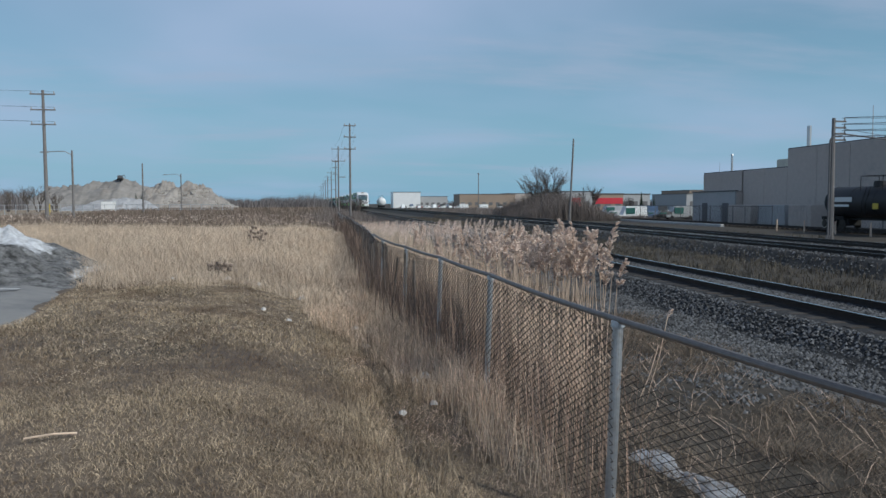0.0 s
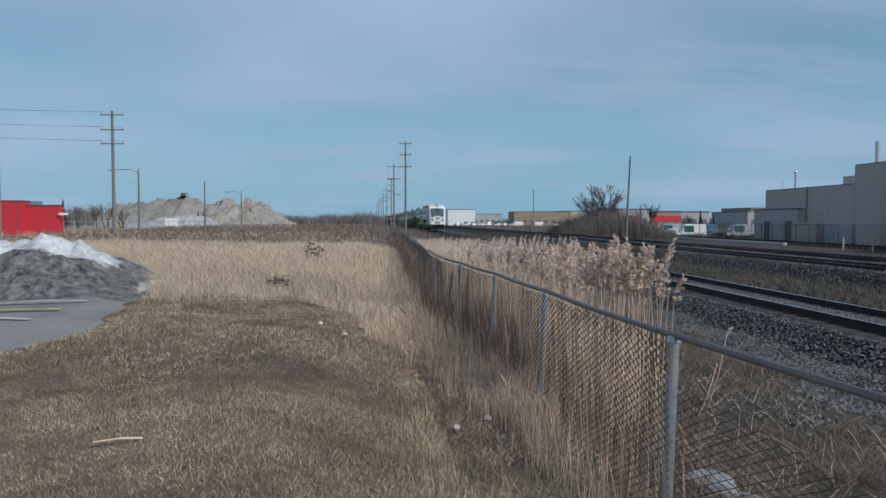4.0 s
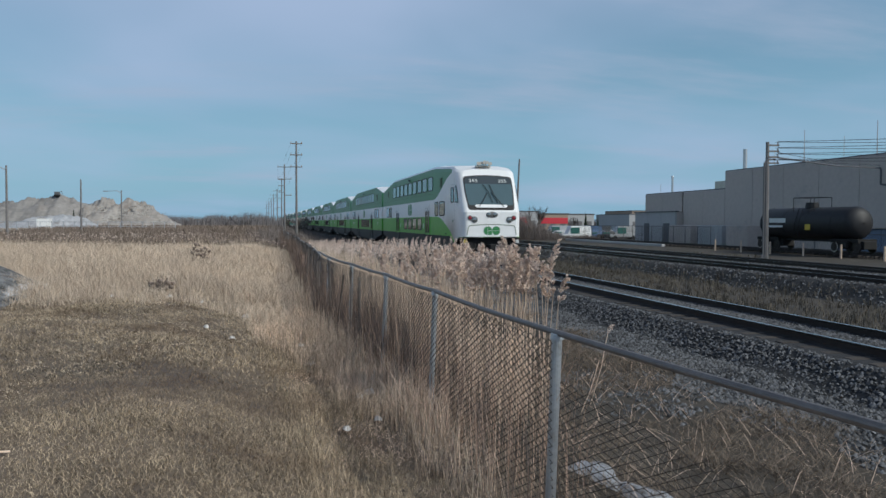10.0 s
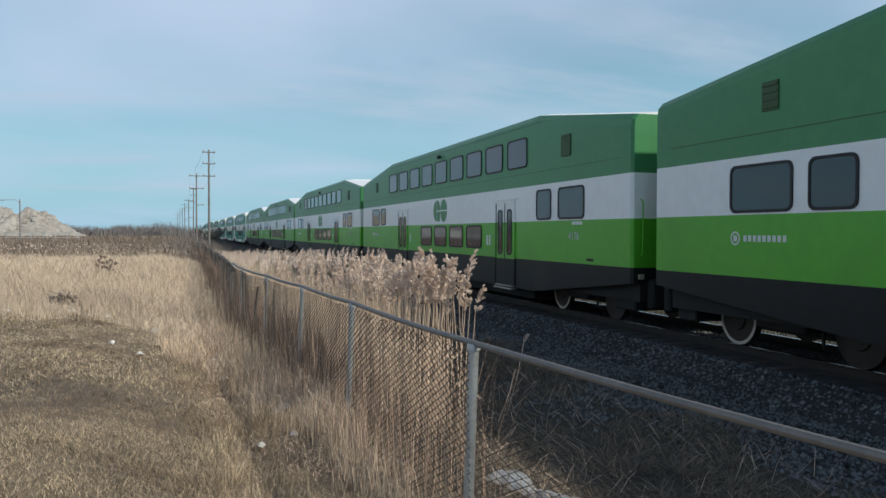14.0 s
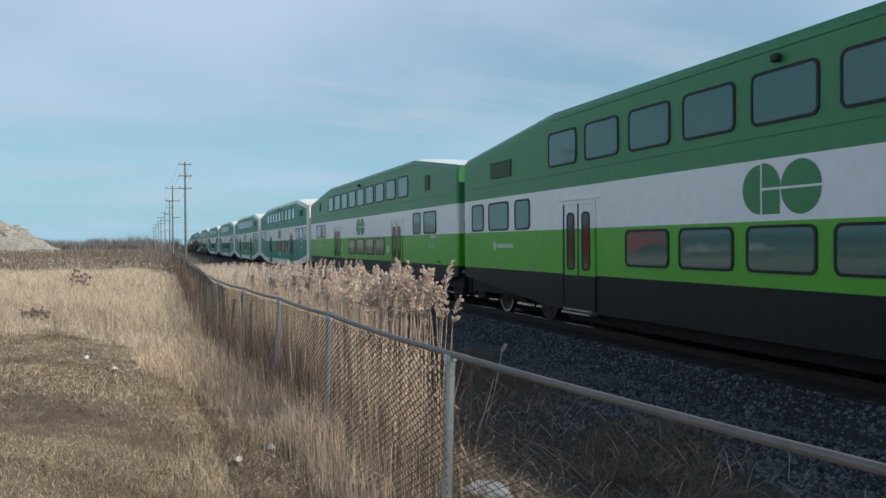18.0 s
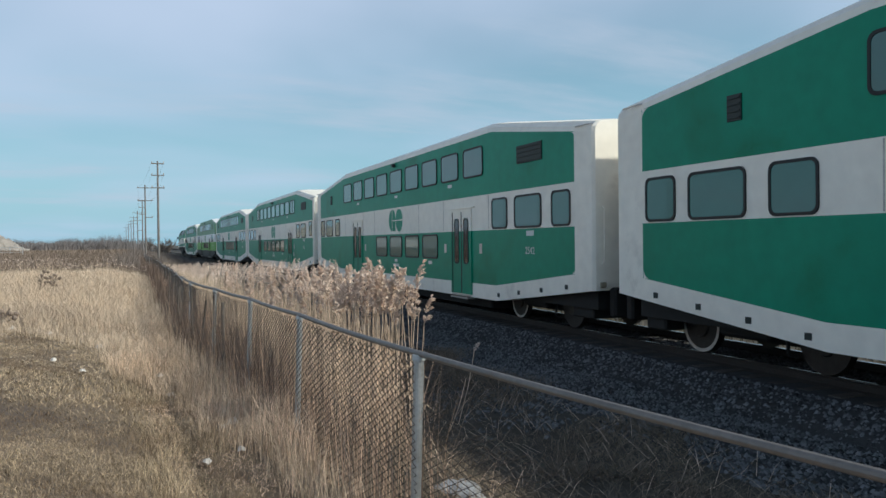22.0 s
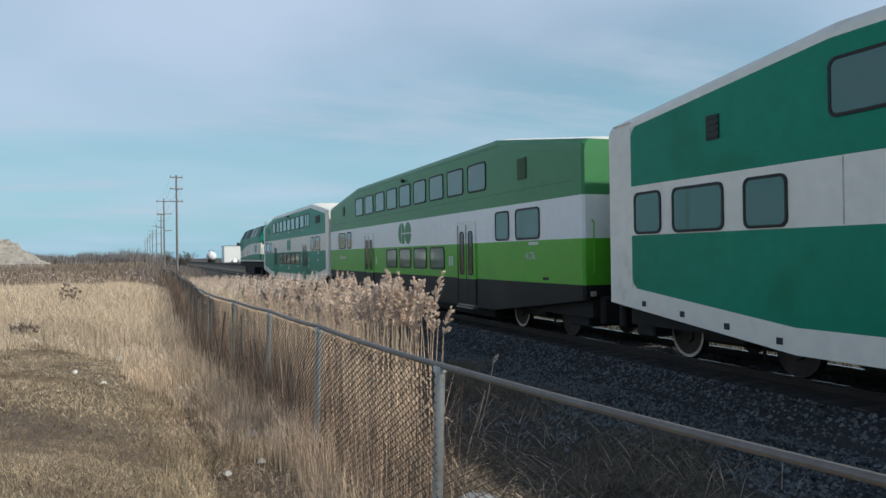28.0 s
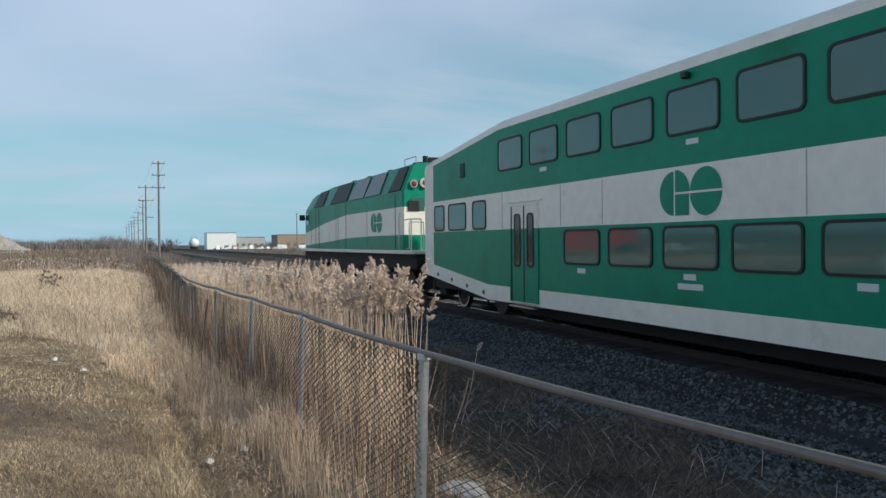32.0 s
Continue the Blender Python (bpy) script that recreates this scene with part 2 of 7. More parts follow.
RIM = mat("bright_wheel_rim", (0.50, 0.47, 0.44), 0.45, 0.5, spread=0.15, grain=10, blotch=2)
WHEEL = mat("wheel_steel", (0.05, 0.045, 0.042), 0.5, 0.7, spread=0.15, grain=10, blotch=2)
GLASS = glass_mat("tinted_window_glass", (0.058, 0.160, 0.142), 0.04)
DARK_GLASS = glass_mat("navy_window_glass", (0.018, 0.026, 0.040), 0.05)
DOOR_GLASS = mat("dark_door_glass", (0.028, 0.024, 0.024), 0.08, 0.0, 0.05, 2.0, 0.4)
SCREEN = glass_mat("windscreen_glass", (0.085, 0.135, 0.150), 0.04)
LENS = mat("clear_lamp_lens", (0.34, 0.35, 0.345), 0.12, 0.75, spread=0.3, grain=45, blotch=14)
DARK = mat("dark_louvre", (0.02, 0.03, 0.028), 0.6, spread=0.1)
LAMP_GLASS = mat("lamp_lens", (0.6, 0.6, 0.58), 0.15, spread=0.04)
RED_LENS = mat("red_lens", (0.26, 0.03, 0.04), 0.2, spread=0.04)
SILVER = mat("bare_steel", (0.55, 0.55, 0.55), 0.35, 0.8, spread=0.06)
PRINT = mat("white_lettering", (0.7, 0.72, 0.7), 0.5, spread=0.03)
YELLOW = mat("yellow_cap", (0.6, 0.45, 0.05), 0.5, spread=0.08)
GREY_WALL = mat("grey_cladding", (0.51, 0.445, 0.40), 0.75, spread=0.06, grain=2, blotch=0.08, dirt=(0.25, 0.245, 0.24), dirt_at=0.58, dirt_scale=0.15)
PALE_WALL = mat("pale_cladding", (0.42, 0.42, 0.42), 0.7, spread=0.05, grain=2, blotch=0.1)
BLUE_WALL = mat("blue_grey_cladding", (0.17, 0.22, 0.30), 0.7, spread=0.05, grain=2, blotch=0.1)
CAP = mat("roof_flashing", (0.12, 0.12, 0.125), 0.6, spread=0.05)
RED_WALL = mat("red_cladding", (0.60, 0.035, 0.055), 0.55, spread=0.05, grain=2, blotch=0.1)
TEAL_WALL = mat("teal_cladding", (0.10, 0.18, 0.18), 0.6, spread=0.05, grain=2, blotch=0.1)
TAN_WALL = mat("tan_brick", (0.34, 0.26, 0.20), 0.8, spread=0.1, grain=3, blotch=0.1)
ROOF = mat("flat_roof", (0.22, 0.22, 0.22), 0.85, spread=0.1, grain=2, blotch=0.2)
RUBBLE = mat("concrete_rubble", (0.34, 0.31, 0.28), 0.95, spread=0.25, grain=0.7, blotch=0.12, bump=0.8, dirt=(0.24, 0.20, 0.17), dirt_at=0.52, dirt_scale=0.35)
SANDHEAP = mat("sand_heap", (0.28, 0.26, 0.24), 0.95, spread=0.2, grain=0.5, blotch=0.1, bump=0.8, dirt=(0.22, 0.19, 0.165), dirt_at=0.55, dirt_scale=0.12)
BARK = mat("grey_bark", (0.13, 0.11, 0.095), 0.9, spread=0.2, grain=8, blotch=1)
# greyer copy of the twigs, with the distance haze put into its colour
HAZED_TWIG = mat("hazed_twigs", (0.19, 0.175, 0.175), 0.9, spread=0.15, grain=0.3, blotch=0.05, island=0.6)
TWIG = mat("bare_twigs", (0.185, 0.155, 0.14), 0.9, spread=0.2, grain=2, blotch=0.3, island=0.8)
CONIFER = mat("conifer_green", (0.03, 0.05, 0.03), 0.9, spread=0.2, grain=2, blotch=0.5, island=0.8)
TANK = mat("tank_black", (0.018, 0.018, 0.02), 0.6, spread=0.15, grain=3, blotch=0.4, dirt=(0.05, 0.045, 0.04), dirt_at=0.6, dirt_scale=0.5)
LITTER = mat("litter_paper", (0.62, 0.59, 0.56), 0.7, spread=0.05)

# ---- mesh helpers ----


class Geo:
    """Gathers vertices and faces; i is the material slot."""

    def __init__(self):
        self.v, self.f, self.m = [], [], []

    def face(self, pts, i=0):
        k = len(self.v)
        self.v += [tuple(p) for p in pts]
        self.f.append(tuple(range(k, k + len(pts))))
        self.m.append(i)
        return self

    def box(self, x0, x1, y0, y1, z0, z1, i=0, bevel=0.0):
        k = len(self.v)
        if not bevel:
            self.v += [(x, y, z) for z in (z0, z1) for y in (y0, y1) for x in (x0, x1)]
            q = ((0, 2, 3, 1), (4, 5, 7, 6), (0, 1, 5, 4), (2, 6, 7, 3), (0, 4, 6, 2), (1, 3, 7, 5))
            self.f += [tuple(k + a for a in s) for s in q]
            self.m += [i] * 6
            return self
        b = bevel
        ring = [(x0 + b, y0), (x1 - b, y0), (x1, y0 + b), (x1, y1 - b), (x1 - b, y1), (x0 + b, y1), (x0, y1 - b), (x0, y0 + b)]
        cx, cy = (x0 + x1) / 2, (y0 + y1) / 2
        levels = ((z0, b), (z0 + b, 0), (z1 - b, 0), (z1, b))
        for z, s in levels:
            for x, y in ring:
                self.v.append((x + (s if x < cx else -s), y + (s if y < cy else -s), z))
        for r in range(3):
            for a in range(8):
                c = (a + 1) % 8
                self.f.append((k + r * 8 + a, k + r * 8 + c, k + r * 8 + 8 + c, k + r * 8 + 8 + a))
                self.m.append(i)
        self.f += [tuple(k + 7 - a for a in range(8)), tuple(k + 24 + a for a in range(8))]
        self.m += [i, i]
        return self

    def tube(self, a, b, r0, r1=None, sides=8, i=0, caps=True):
        a, b = Vector(a), Vector(b)
        r1 = r0 if r1 is None else r1
        d = (b - a)
        if d.length < 1e-6:
            return self
        d.normalize()
        u = d.orthogonal().normalized()
        w = d.cross(u)
        k = len(self.v)
        for p, r in ((a, r0), (b, r1)):
            for s in range(sides):
                t = 2 * math.pi * s / sides
                self.v.append(tuple(p + (u * math.cos(t) + w * math.sin(t)) * r))
        for s in range(sides):
            c = (s + 1) % sides
            self.f.append((k + s, k + c, k + sides + c, k + sides + s))
            self.m.append(i)
        if caps:
            self.f += [tuple(k + sides - 1 - s for s in range(sides)), tuple(k + sides + s for s in range(sides))]
            self.m += [i, i]
        return self

    def path(self, pts, r, sides=6, i=0):
        for a, b in zip(pts, pts[1:]):
            self.tube(a, b, r, r, sides, i)
        return self

    def sphere(self, c, r, i=0, seg=12, rings=8, sx=1, sy=1, sz=1):
        k = len(self.v)
        for a in range(rings + 1):
            t = math.pi * a / rings
            for s in range(seg):
                p = 2 * math.pi * s / seg
                self.v.append((c[0] + sx * r * math.sin(t) * math.cos(p), c[1] + sy * r * math.sin(t) * math.sin(p), c[2] + sz * r * math.cos(t)))
        for a in range(rings):
            for s in range(seg):
                d = (s + 1) % seg
                self.f.append((k + a * seg + s, k + (a + 1) * seg + s, k + (a + 1) * seg + d, k + a * seg + d))
                self.m.append(i)
        return self

    def mesh(self, name, mats, smooth=False):
        me = bpy.data.meshes.new(name)
        me.from_pydata(self.v, [], self.f)
        for m in (mats if isinstance(mats, (list, tuple)) else [mats]):
            me.materials.append(m)
        me.polygons.foreach_set("material_index", self.m)
        if smooth:
            me.polygons.foreach_set("use_smooth", [True] * len(self.f))
        me.update()
        return me


def swept(pts, r, sides):
    """One unbroken tube along a line of points."""
    g = Geo()
    pts = [Vector(p) for p in pts]
    for k, p in enumerate(pts):
        d = (pts[min(k + 1, len(pts) - 1)] - pts[max(k - 1, 0)]).normalized()
        u = d.cross(Vector((0, 0, 1))).normalized()
        w = u.cross(d)
        g.v += [tuple(p + (u * math.cos(2 * math.pi * a / sides) + w * math.sin(2 * math.pi * a / sides)) * r) for a in range(sides)]
    for k in range(len(pts) - 1):
        for a in range(sides):
            b = (a + 1) % sides
            g.f.append((k * sides + a, k * sides + b, k * sides + sides + b, k * sides + sides + a))
    g.f += [tuple(range(sides - 1, -1, -1)), tuple(len(g.v) - sides + a for a in range(sides))]
    g.m = [0] * len(g.f)
    return g


def part(name, geo, material, parent, label="", smooth=False, at=None):
    """One mesh object under a thing or part. geo may be a ready mesh, to share it."""
    me = geo.mesh(name, material, smooth) if isinstance(geo, Geo) else geo
    ob = new(name, me)
    ob.parent = parent
    if at is not None:
        ob.matrix_basis = at if isinstance(at, Matrix) else Matrix.Translation(at)
    return tagged(ob, label)


def thing(name, label, category, group="", kind="", at=(0, 0, 0), geo=None, material=None, smooth=False):
    ob = new(name, geo.mesh(name, material, smooth) if isinstance(geo, Geo) else geo)
    ob.matrix_basis = at if isinstance(at, Matrix) else Matrix.Translation(at)
    return tagged(ob, label, category, group, kind)


def quick_mesh(name, verts, quads, material, tris=None):
    """A large mesh from arrays."""
    me = bpy.data.meshes.new(name)
    verts = np.asarray(verts, np.float32)
    parts_ = [np.asarray(quads, np.int32).reshape(-1, 4)] if quads is not None else []
    nq = len(parts_[0]) if parts_ else 0
    tr = np.asarray(tris, np.int32).reshape(-1, 3) if tris is not None else np.zeros((0, 3), np.int32)
    loops = np.concatenate([p.ravel() for p in parts_] + [tr.ravel()])
    starts = np.concatenate([np.arange(nq) * 4, nq * 4 + np.arange(len(tr)) * 3]).astype(np.int32)
    me.vertices.add(len(verts)); me.vertices.foreach_set("co", verts.ravel())
    me.loops.add(len(loops)); me.loops.foreach_set("vertex_index", loops.astype(np.int32))
    me.polygons.add(len(starts)); me.polygons.foreach_set("loop_start", starts)
    me.update(calc_edges=True)
    me.validate()
    for m in (material if isinstance(material, (list, tuple)) else [material]):
        me.materials.append(m)
    return me


def blades(name, pts, height, width, lean, material, rng, bend=0.35):
    """Grass: each blade a bent strip of one quad and a tip."""
    n = len(pts)
    pts = np.asarray(pts, float)
    ang = rng.uniform(0, 2 * np.pi, n)
    side = np.stack([np.cos(ang), np.sin(ang), np.zeros(n)], 1) * (np.broadcast_to(width, n) / 2)[:, None]
    la = rng.uniform(0, 2 * np.pi, n)
    ln = np.broadcast_to(lean, n) * rng.uniform(0.2, 1.0, n)
    dirv = np.stack([np.cos(la), np.sin(la), np.zeros(n)], 1) * ln[:, None]
    h = np.broadcast_to(height, n)[:, None] * rng.uniform(0.6, 1.15, n)[:, None]
    up = np.array([0, 0, 1.0])
    mid = pts + up * h * 0.55 + dirv * h * bend * 0.6
    tip = pts + up * h * (1 - 0.15 * ln[:, None]) + dirv * h
    v = np.stack([pts - side, pts + side, mid + side * 0.8, mid - side * 0.8, tip], 1).reshape(-1, 3)
    k = np.arange(n)[:, None] * 5
    return quick_mesh(name, v, np.concatenate([k, k + 1, k + 2, k + 3], 1), material, np.concatenate([k + 3, k + 2, k + 4], 1))
# ---- lie of the land ----
SIDE = 8.464            # the near face of the train
TRACK_X = SIDE + 1.5
BEND = -0.997e-4        # the line curves gently to the left
FENCE = ((2.6, -1.6), (2.36, 1.2), (1.83, 4.95), (1.645, 8.22), (1.48, 10.93), (1.25, 13.7), (1.02, 16.47), (0.98, 19.5), (0.98, 22.5), (1.0, 25.6), (1.0, 28.8), (0.98, 32.0), (0.95, 35.2), (0.95, 38.4), (0.95, 41.6), (0.9, 45.0), (0.85, 48.5), (0.75, 52.5), (0.65, 57.0), (0.55, 62.0), (0.5, 68.0), (0.45, 75.0))


def track_x(y, base=TRACK_X):
    return base + 0.5 * BEND * np.asarray(y, float) * np.abs(y)


def fence_x(y):
    ys = [p[1] for p in FENCE]
    return np.interp(y, ys, [p[0] for p in FENCE])


def step(a, b, x):
    t = np.clip((np.asarray(x, float) - a) / (b - a), 0, 1)
    return t * t * (3 - 2 * t)


TRACKS = (TRACK_X, 21.4, 25.6)


def ground_z(x, y):
    """Height of the land: lawn above, a dip along the fence, banks under the tracks."""
    x, y = np.asarray(x, float), np.asarray(y, float)
    fx = fence_x(np.clip(y, 0, 75))
    left = 0.36 - 0.60 * step(-3.4, 0.2, x - fx) - 0.14 * step(10, 30, y) * (1 - step(-3.4, 0.2, x - fx))
    left = left - 0.18 * step(30, 80, y)
    base = np.where(x < fx, left, -0.24 - 0.30 * step(0.3, 3.0, x - fx) - 0.12 * step(20, 60, y))
    base = base + 0.05 * np.sin(x * 1.7 + 0.6 * y) * np.cos(0.9 * y - 0.4 * x) * step(0, 4, np.hypot(x, y))
    z = np.where(x > 14, -0.72 - 0.2 * step(28, 40, x), base)
    for tx, top, half in ((TRACKS[0], -0.17, 1.55), (TRACKS[1], -0.17, 1.6), (TRACKS[2], -0.17, 1.6)):
        d = np.abs(x - track_x(y, tx))
        z = np.maximum(z, top - 0.62 * np.maximum(0, d - half))
    far = step(150, 900, np.hypot(x, y))
    return z * (1 - far) + -0.6 * far


def grid_axis(near, far, fine, grow):
    a = [0.0]
    d = fine
    while a[-1] < far:
        if a[-1] > near:
            d *= grow
        a.append(a[-1] + d)
    return a


def build_ground():
    right = grid_axis(30, 3000, 0.3, 1.16)
    left = grid_axis(14, 3000, 0.35, 1.16)
    xs = np.array([-a for a in reversed(left[1:])] + right)
    ahead = grid_axis(40, 3500, 0.4, 1.10)
    back = grid_axis(3, 600, 0.5, 1.35)
    ys = np.array([-a for a in reversed(back[1:])] + ahead)
    gx, gy = np.meshgrid(xs, ys)
    gz = ground_z(gx, gy)
    v = np.stack([gx, gy, gz], -1).reshape(-1, 3)
    nx, ny = len(xs), len(ys)
    i = (np.arange(ny - 1)[:, None] * nx + np.arange(nx - 1)[None]).ravel()
    q = np.stack([i, i + 1, i + nx + 1, i + nx], 1)
    me = quick_mesh("ground", v, q, [GRASS_SOIL, VERGE, GRAVEL, FIELD])
    c = v[q].mean(1)
    idx = np.where(c[:, 0] < fence_x(np.clip(c[:, 1], 0, 75)) + 0.4, 0, 1)
    idx = np.where((c[:, 0] < 1.0) & (c[:, 1] > 22), 3, idx)
    for tx in TRACKS:
        idx = np.where(np.abs(c[:, 0] - track_x(c[:, 1], tx)) < (3.4 if tx == TRACKS[0] else 2.7), 2, idx)
    me.polygons.foreach_set("material_index", idx.astype(np.int32))
    me.polygons.foreach_set("use_smooth", np.ones(len(q), bool))
    tagged(new("ground", me), "dry winter ground of lawn, field, verge and ballast beds", "ground", kind="structure")


FIELD = mat("field_soil", (0.36, 0.285, 0.20), 0.95, spread=0.25, grain=1.5, blotch=0.05, dirt=(0.22, 0.165, 0.12), dirt_at=0.5, dirt_scale=0.06)
build_ground()


# ---- rails and ties ----
def rail_profile(off):
    return [(off - 0.07, -0.172), (off + 0.07, -0.172), (off + 0.012, -0.13), (off + 0.012, -0.04), (off + 0.036, -0.03), (off + 0.036, 0.0), (off - 0.036, 0.0), (off - 0.036, -0.03), (off - 0.012, -0.04), (off - 0.012, -0.13)]


def rail_geo(base, off, y0, y1, dy):
    g = Geo()
    prof = rail_profile(off)
    ys = np.arange(y0, y1 + dy, dy)
    for y in ys:
        x = float(track_x(y, base))
        g.v += [(x + px, y, pz) for px, pz in prof]
    k = len(prof)
    for s in range(len(ys) - 1):
        for a in range(k):
            b = (a + 1) % k
            g.f.append((s * k + a, s * k + b, s * k + k + b, s * k + k + a))
            g.m.append(1 if a == 5 else 0)
    return g


def build_track(base, name, near):
    tr = thing("railway_track", "straight railway track with rusty rails on dark wooden ties", "railway track", "parallel railway tracks")
    for off in (-0.7535, 0.7535):
        part("rail", rail_geo(base, off, -45 if near else -30, 560, 4.0), [RAIL, RAIL_TOP], tr, "rusty steel rail with a polished head")
    tie = Geo().box(-1.28, 1.28, -0.11, 0.11, -0.33, -0.155, bevel=0.012).mesh("tie", TIE)
    ys = np.arange(-12, 560, 0.56)
    rest = Geo()
    for n_, y in enumerate(ys):
        x = float(track_x(y, base))
        if near and n_ < 170:
            part("tie", tie, TIE, tr, at=pose(x + random.uniform(-0.03, 0.03), y, random.uniform(-0.012, 0.006), 0, 0, random.uniform(-1, 1)))
        else:
            rest.box(x - 1.28, x + 1.28, y - 0.11, y + 0.11, -0.33, -0.155 + random.uniform(-0.01, 0.008))
    tagged(part("far_ties", rest, TIE, tr, "dark wooden ties"), kind="stuff")


build_track(TRACKS[0], "near", True)
build_track(TRACKS[1], "second", False)
build_track(TRACKS[2], "third", False)

# ---- the train: places along a carriage from its leading end, metres above the rail ----
PITCH = 25.91
FIRST = 5.612           # leading end of the second carriage when the train has travelled to zero
UPPER = [(5.36 + 1.661 * k, 6.67 + 1.661 * k) for k in range(9)]
LOWER = [(8.66 + 1.69 * k, 10.01 + 1.69 * k) for k in range(4)]
DOORS = [(6.17, 7.50), (17.05, 18.38)]
LOWER_FIVE = [(8.72 + 1.665 * k, 10.1 + 1.665 * k) for k in range(5)]
DOORS_FIVE = [(6.12, 7.45), (17.92, 19.24)]
GREEN_LOUVRE = mat("louvre_green", (0.045, 0.10, 0.04), 0.6, spread=0.08)


def lerp_pts(pts, x):
    return float(np.interp(x, [p[0] for p in pts], [p[1] for p in pts]))


TOP_LINE = ((-0.05, 4.38), (4.87, 5.04), (19.93, 5.04), (25.4, 4.48))
LOW_LINE = ((-0.05, 0.98), (4.64, 0.46), (20.6, 0.46), (25.4, 0.98))


def shell(stations, bands, mats, top=TOP_LINE, low=LOW_LINE, rake=None, half=1.5, cove=None, edge=None):
    """Carriage body lofted along y. bands(y) gives five rising heights of the paint lines and
    the slot of each band below them; returns a Geo with real end walls."""
    g = Geo()
    rows = []
    for y, inset in stations:
        zt, zb = lerp_pts(top, y), lerp_pts(low, y)
        zs, slots = bands(y, zb, zt)
        w = half - inset
        sh = [(w, z) for z in [zb] + zs] + [(w - 0.02, zt - 0.16), (w - 0.12, zt - 0.05), (w - 0.55, zt + 0.01), (0.0, zt + 0.03)]
        sec = [(-x, z) for x, z in sh] + [(x, z) for x, z in reversed(sh[:-1])]
        sl = slots + [slots[-1] if cove is None else cove] + [len(mats) - 1 if edge is None else edge] + [len(mats) - 1] * 2
        sl = sl[:len(sh) - 1]
        rows.append((y, sec, sl + sl[::-1]))
    n = len(rows[0][1])
    for y, sec, _ in rows:
        g.v += [(x, y + (rake(z, y) if rake else 0.0), z) for x, z in sec]
    for r in range(len(rows) - 1):
        for a in range(n - 1):
            g.f.append((r * n + a, r * n + a + 1, r * n + n + a + 1, r * n + n + a))
            g.m.append(rows[r + 1][2][a] if r == 0 else rows[r][2][a])
        g.f.append((r * n + n - 1, r * n, r * n + n, r * n + n + n - 1))
        g.m.append(rows[r][2][0])
    h = n // 2
    for r, flip in ((0, False), (len(rows) - 1, True)):
        for a in range(h):
            q = (r * n + a, r * n + n - 1 - a, r * n + n - 2 - a, r * n + a + 1)
            if a == h - 1:
                q = (r * n + a, r * n + n - 1 - a, r * n + a + 1)
            g.f.append(q if not flip else q[::-1])
            g.m.append(rows[r][2][a])
    return g


def rounded(y0, y1, z0, z1, r, seg=4):
    pts = []
    for cy, cz, a0 in ((y1 - r, z1 - r, 0), (y0 + r, z1 - r, 90), (y0 + r, z0 + r, 180), (y1 - r, z0 + r, 270)):
        for s in range(seg + 1):
            a = radians(a0 + 90 * s / seg)
            pts.append((cy + r * math.cos(a), cz + r * math.sin(a)))
    return pts


_panel = {}


def pane_mesh(w, h, r, kind):
    """Window pane with a raised rubber seal, lying in the plane x = 0 and facing -x; shared between alike windows."""
    key = (round(w, 2), round(h, 2), r, kind)
    if key not in _panel:
        o, i = rounded(-w / 2, w / 2, -h / 2, h / 2, r), rounded(-w / 2 + 0.045, w / 2 - 0.045, -h / 2 + 0.045, h / 2 - 0.045, max(r - 0.03, 0.02))
        g, s = Geo(), Geo()
        g.face([(-0.012, y, z) for y, z in reversed(i)])
        k = len(o)
        for xa, ring_a, xb, ring_b in ((0.0, o, -0.022, o), (-0.022, o, -0.022, i), (-0.022, i, -0.008, i)):
            for a in range(k):
                b = (a + 1) % k
                s.face([(xa, *ring_a[a]), (xa, *ring_a[b]), (xb, *ring_b[b]), (xb, *ring_b[a])])
        _panel[key] = (g.mesh("pane", GLASS), s.mesh("seal", RUBBER))
    return _panel[key]


def window(parent, y0, y1, z0, z1, side, r=0.13, half=1.5, name="window"):
    g, s = pane_mesh(y1 - y0, z1 - z0, r, 0)
    m = pose(side * half, (y0 + y1) / 2, (z0 + z1) / 2, 0, 0, 0 if side < 0 else 180)
    w = part(name, s, None, parent, at=m)
    part("pane", g, None, w, "tinted glass pane")
    return w


def zoned(g, x, a, b, zs, slots):
    """Flat slab proud of the side, in one piece, painted in level zones."""
    k = len(g.v)
    for z in zs:
        g.v += [(0.0, a, z), (x, a, z), (x, b, z), (0.0, b, z)]
    for r, m in enumerate(slots):
        q = k + 4 * r
        g.f += [(q, q + 4, q + 5, q + 1), (q + 1, q + 5, q + 6, q + 2), (q + 2, q + 6, q + 7, q + 3)]
        g.m += [m] * 3
    e = k + 4 * (len(zs) - 1)
    g.f += [(k, k + 1, k + 2, k + 3), (e + 3, e + 2, e + 1, e)]
    g.m += [slots[0], slots[-1]]
    return g


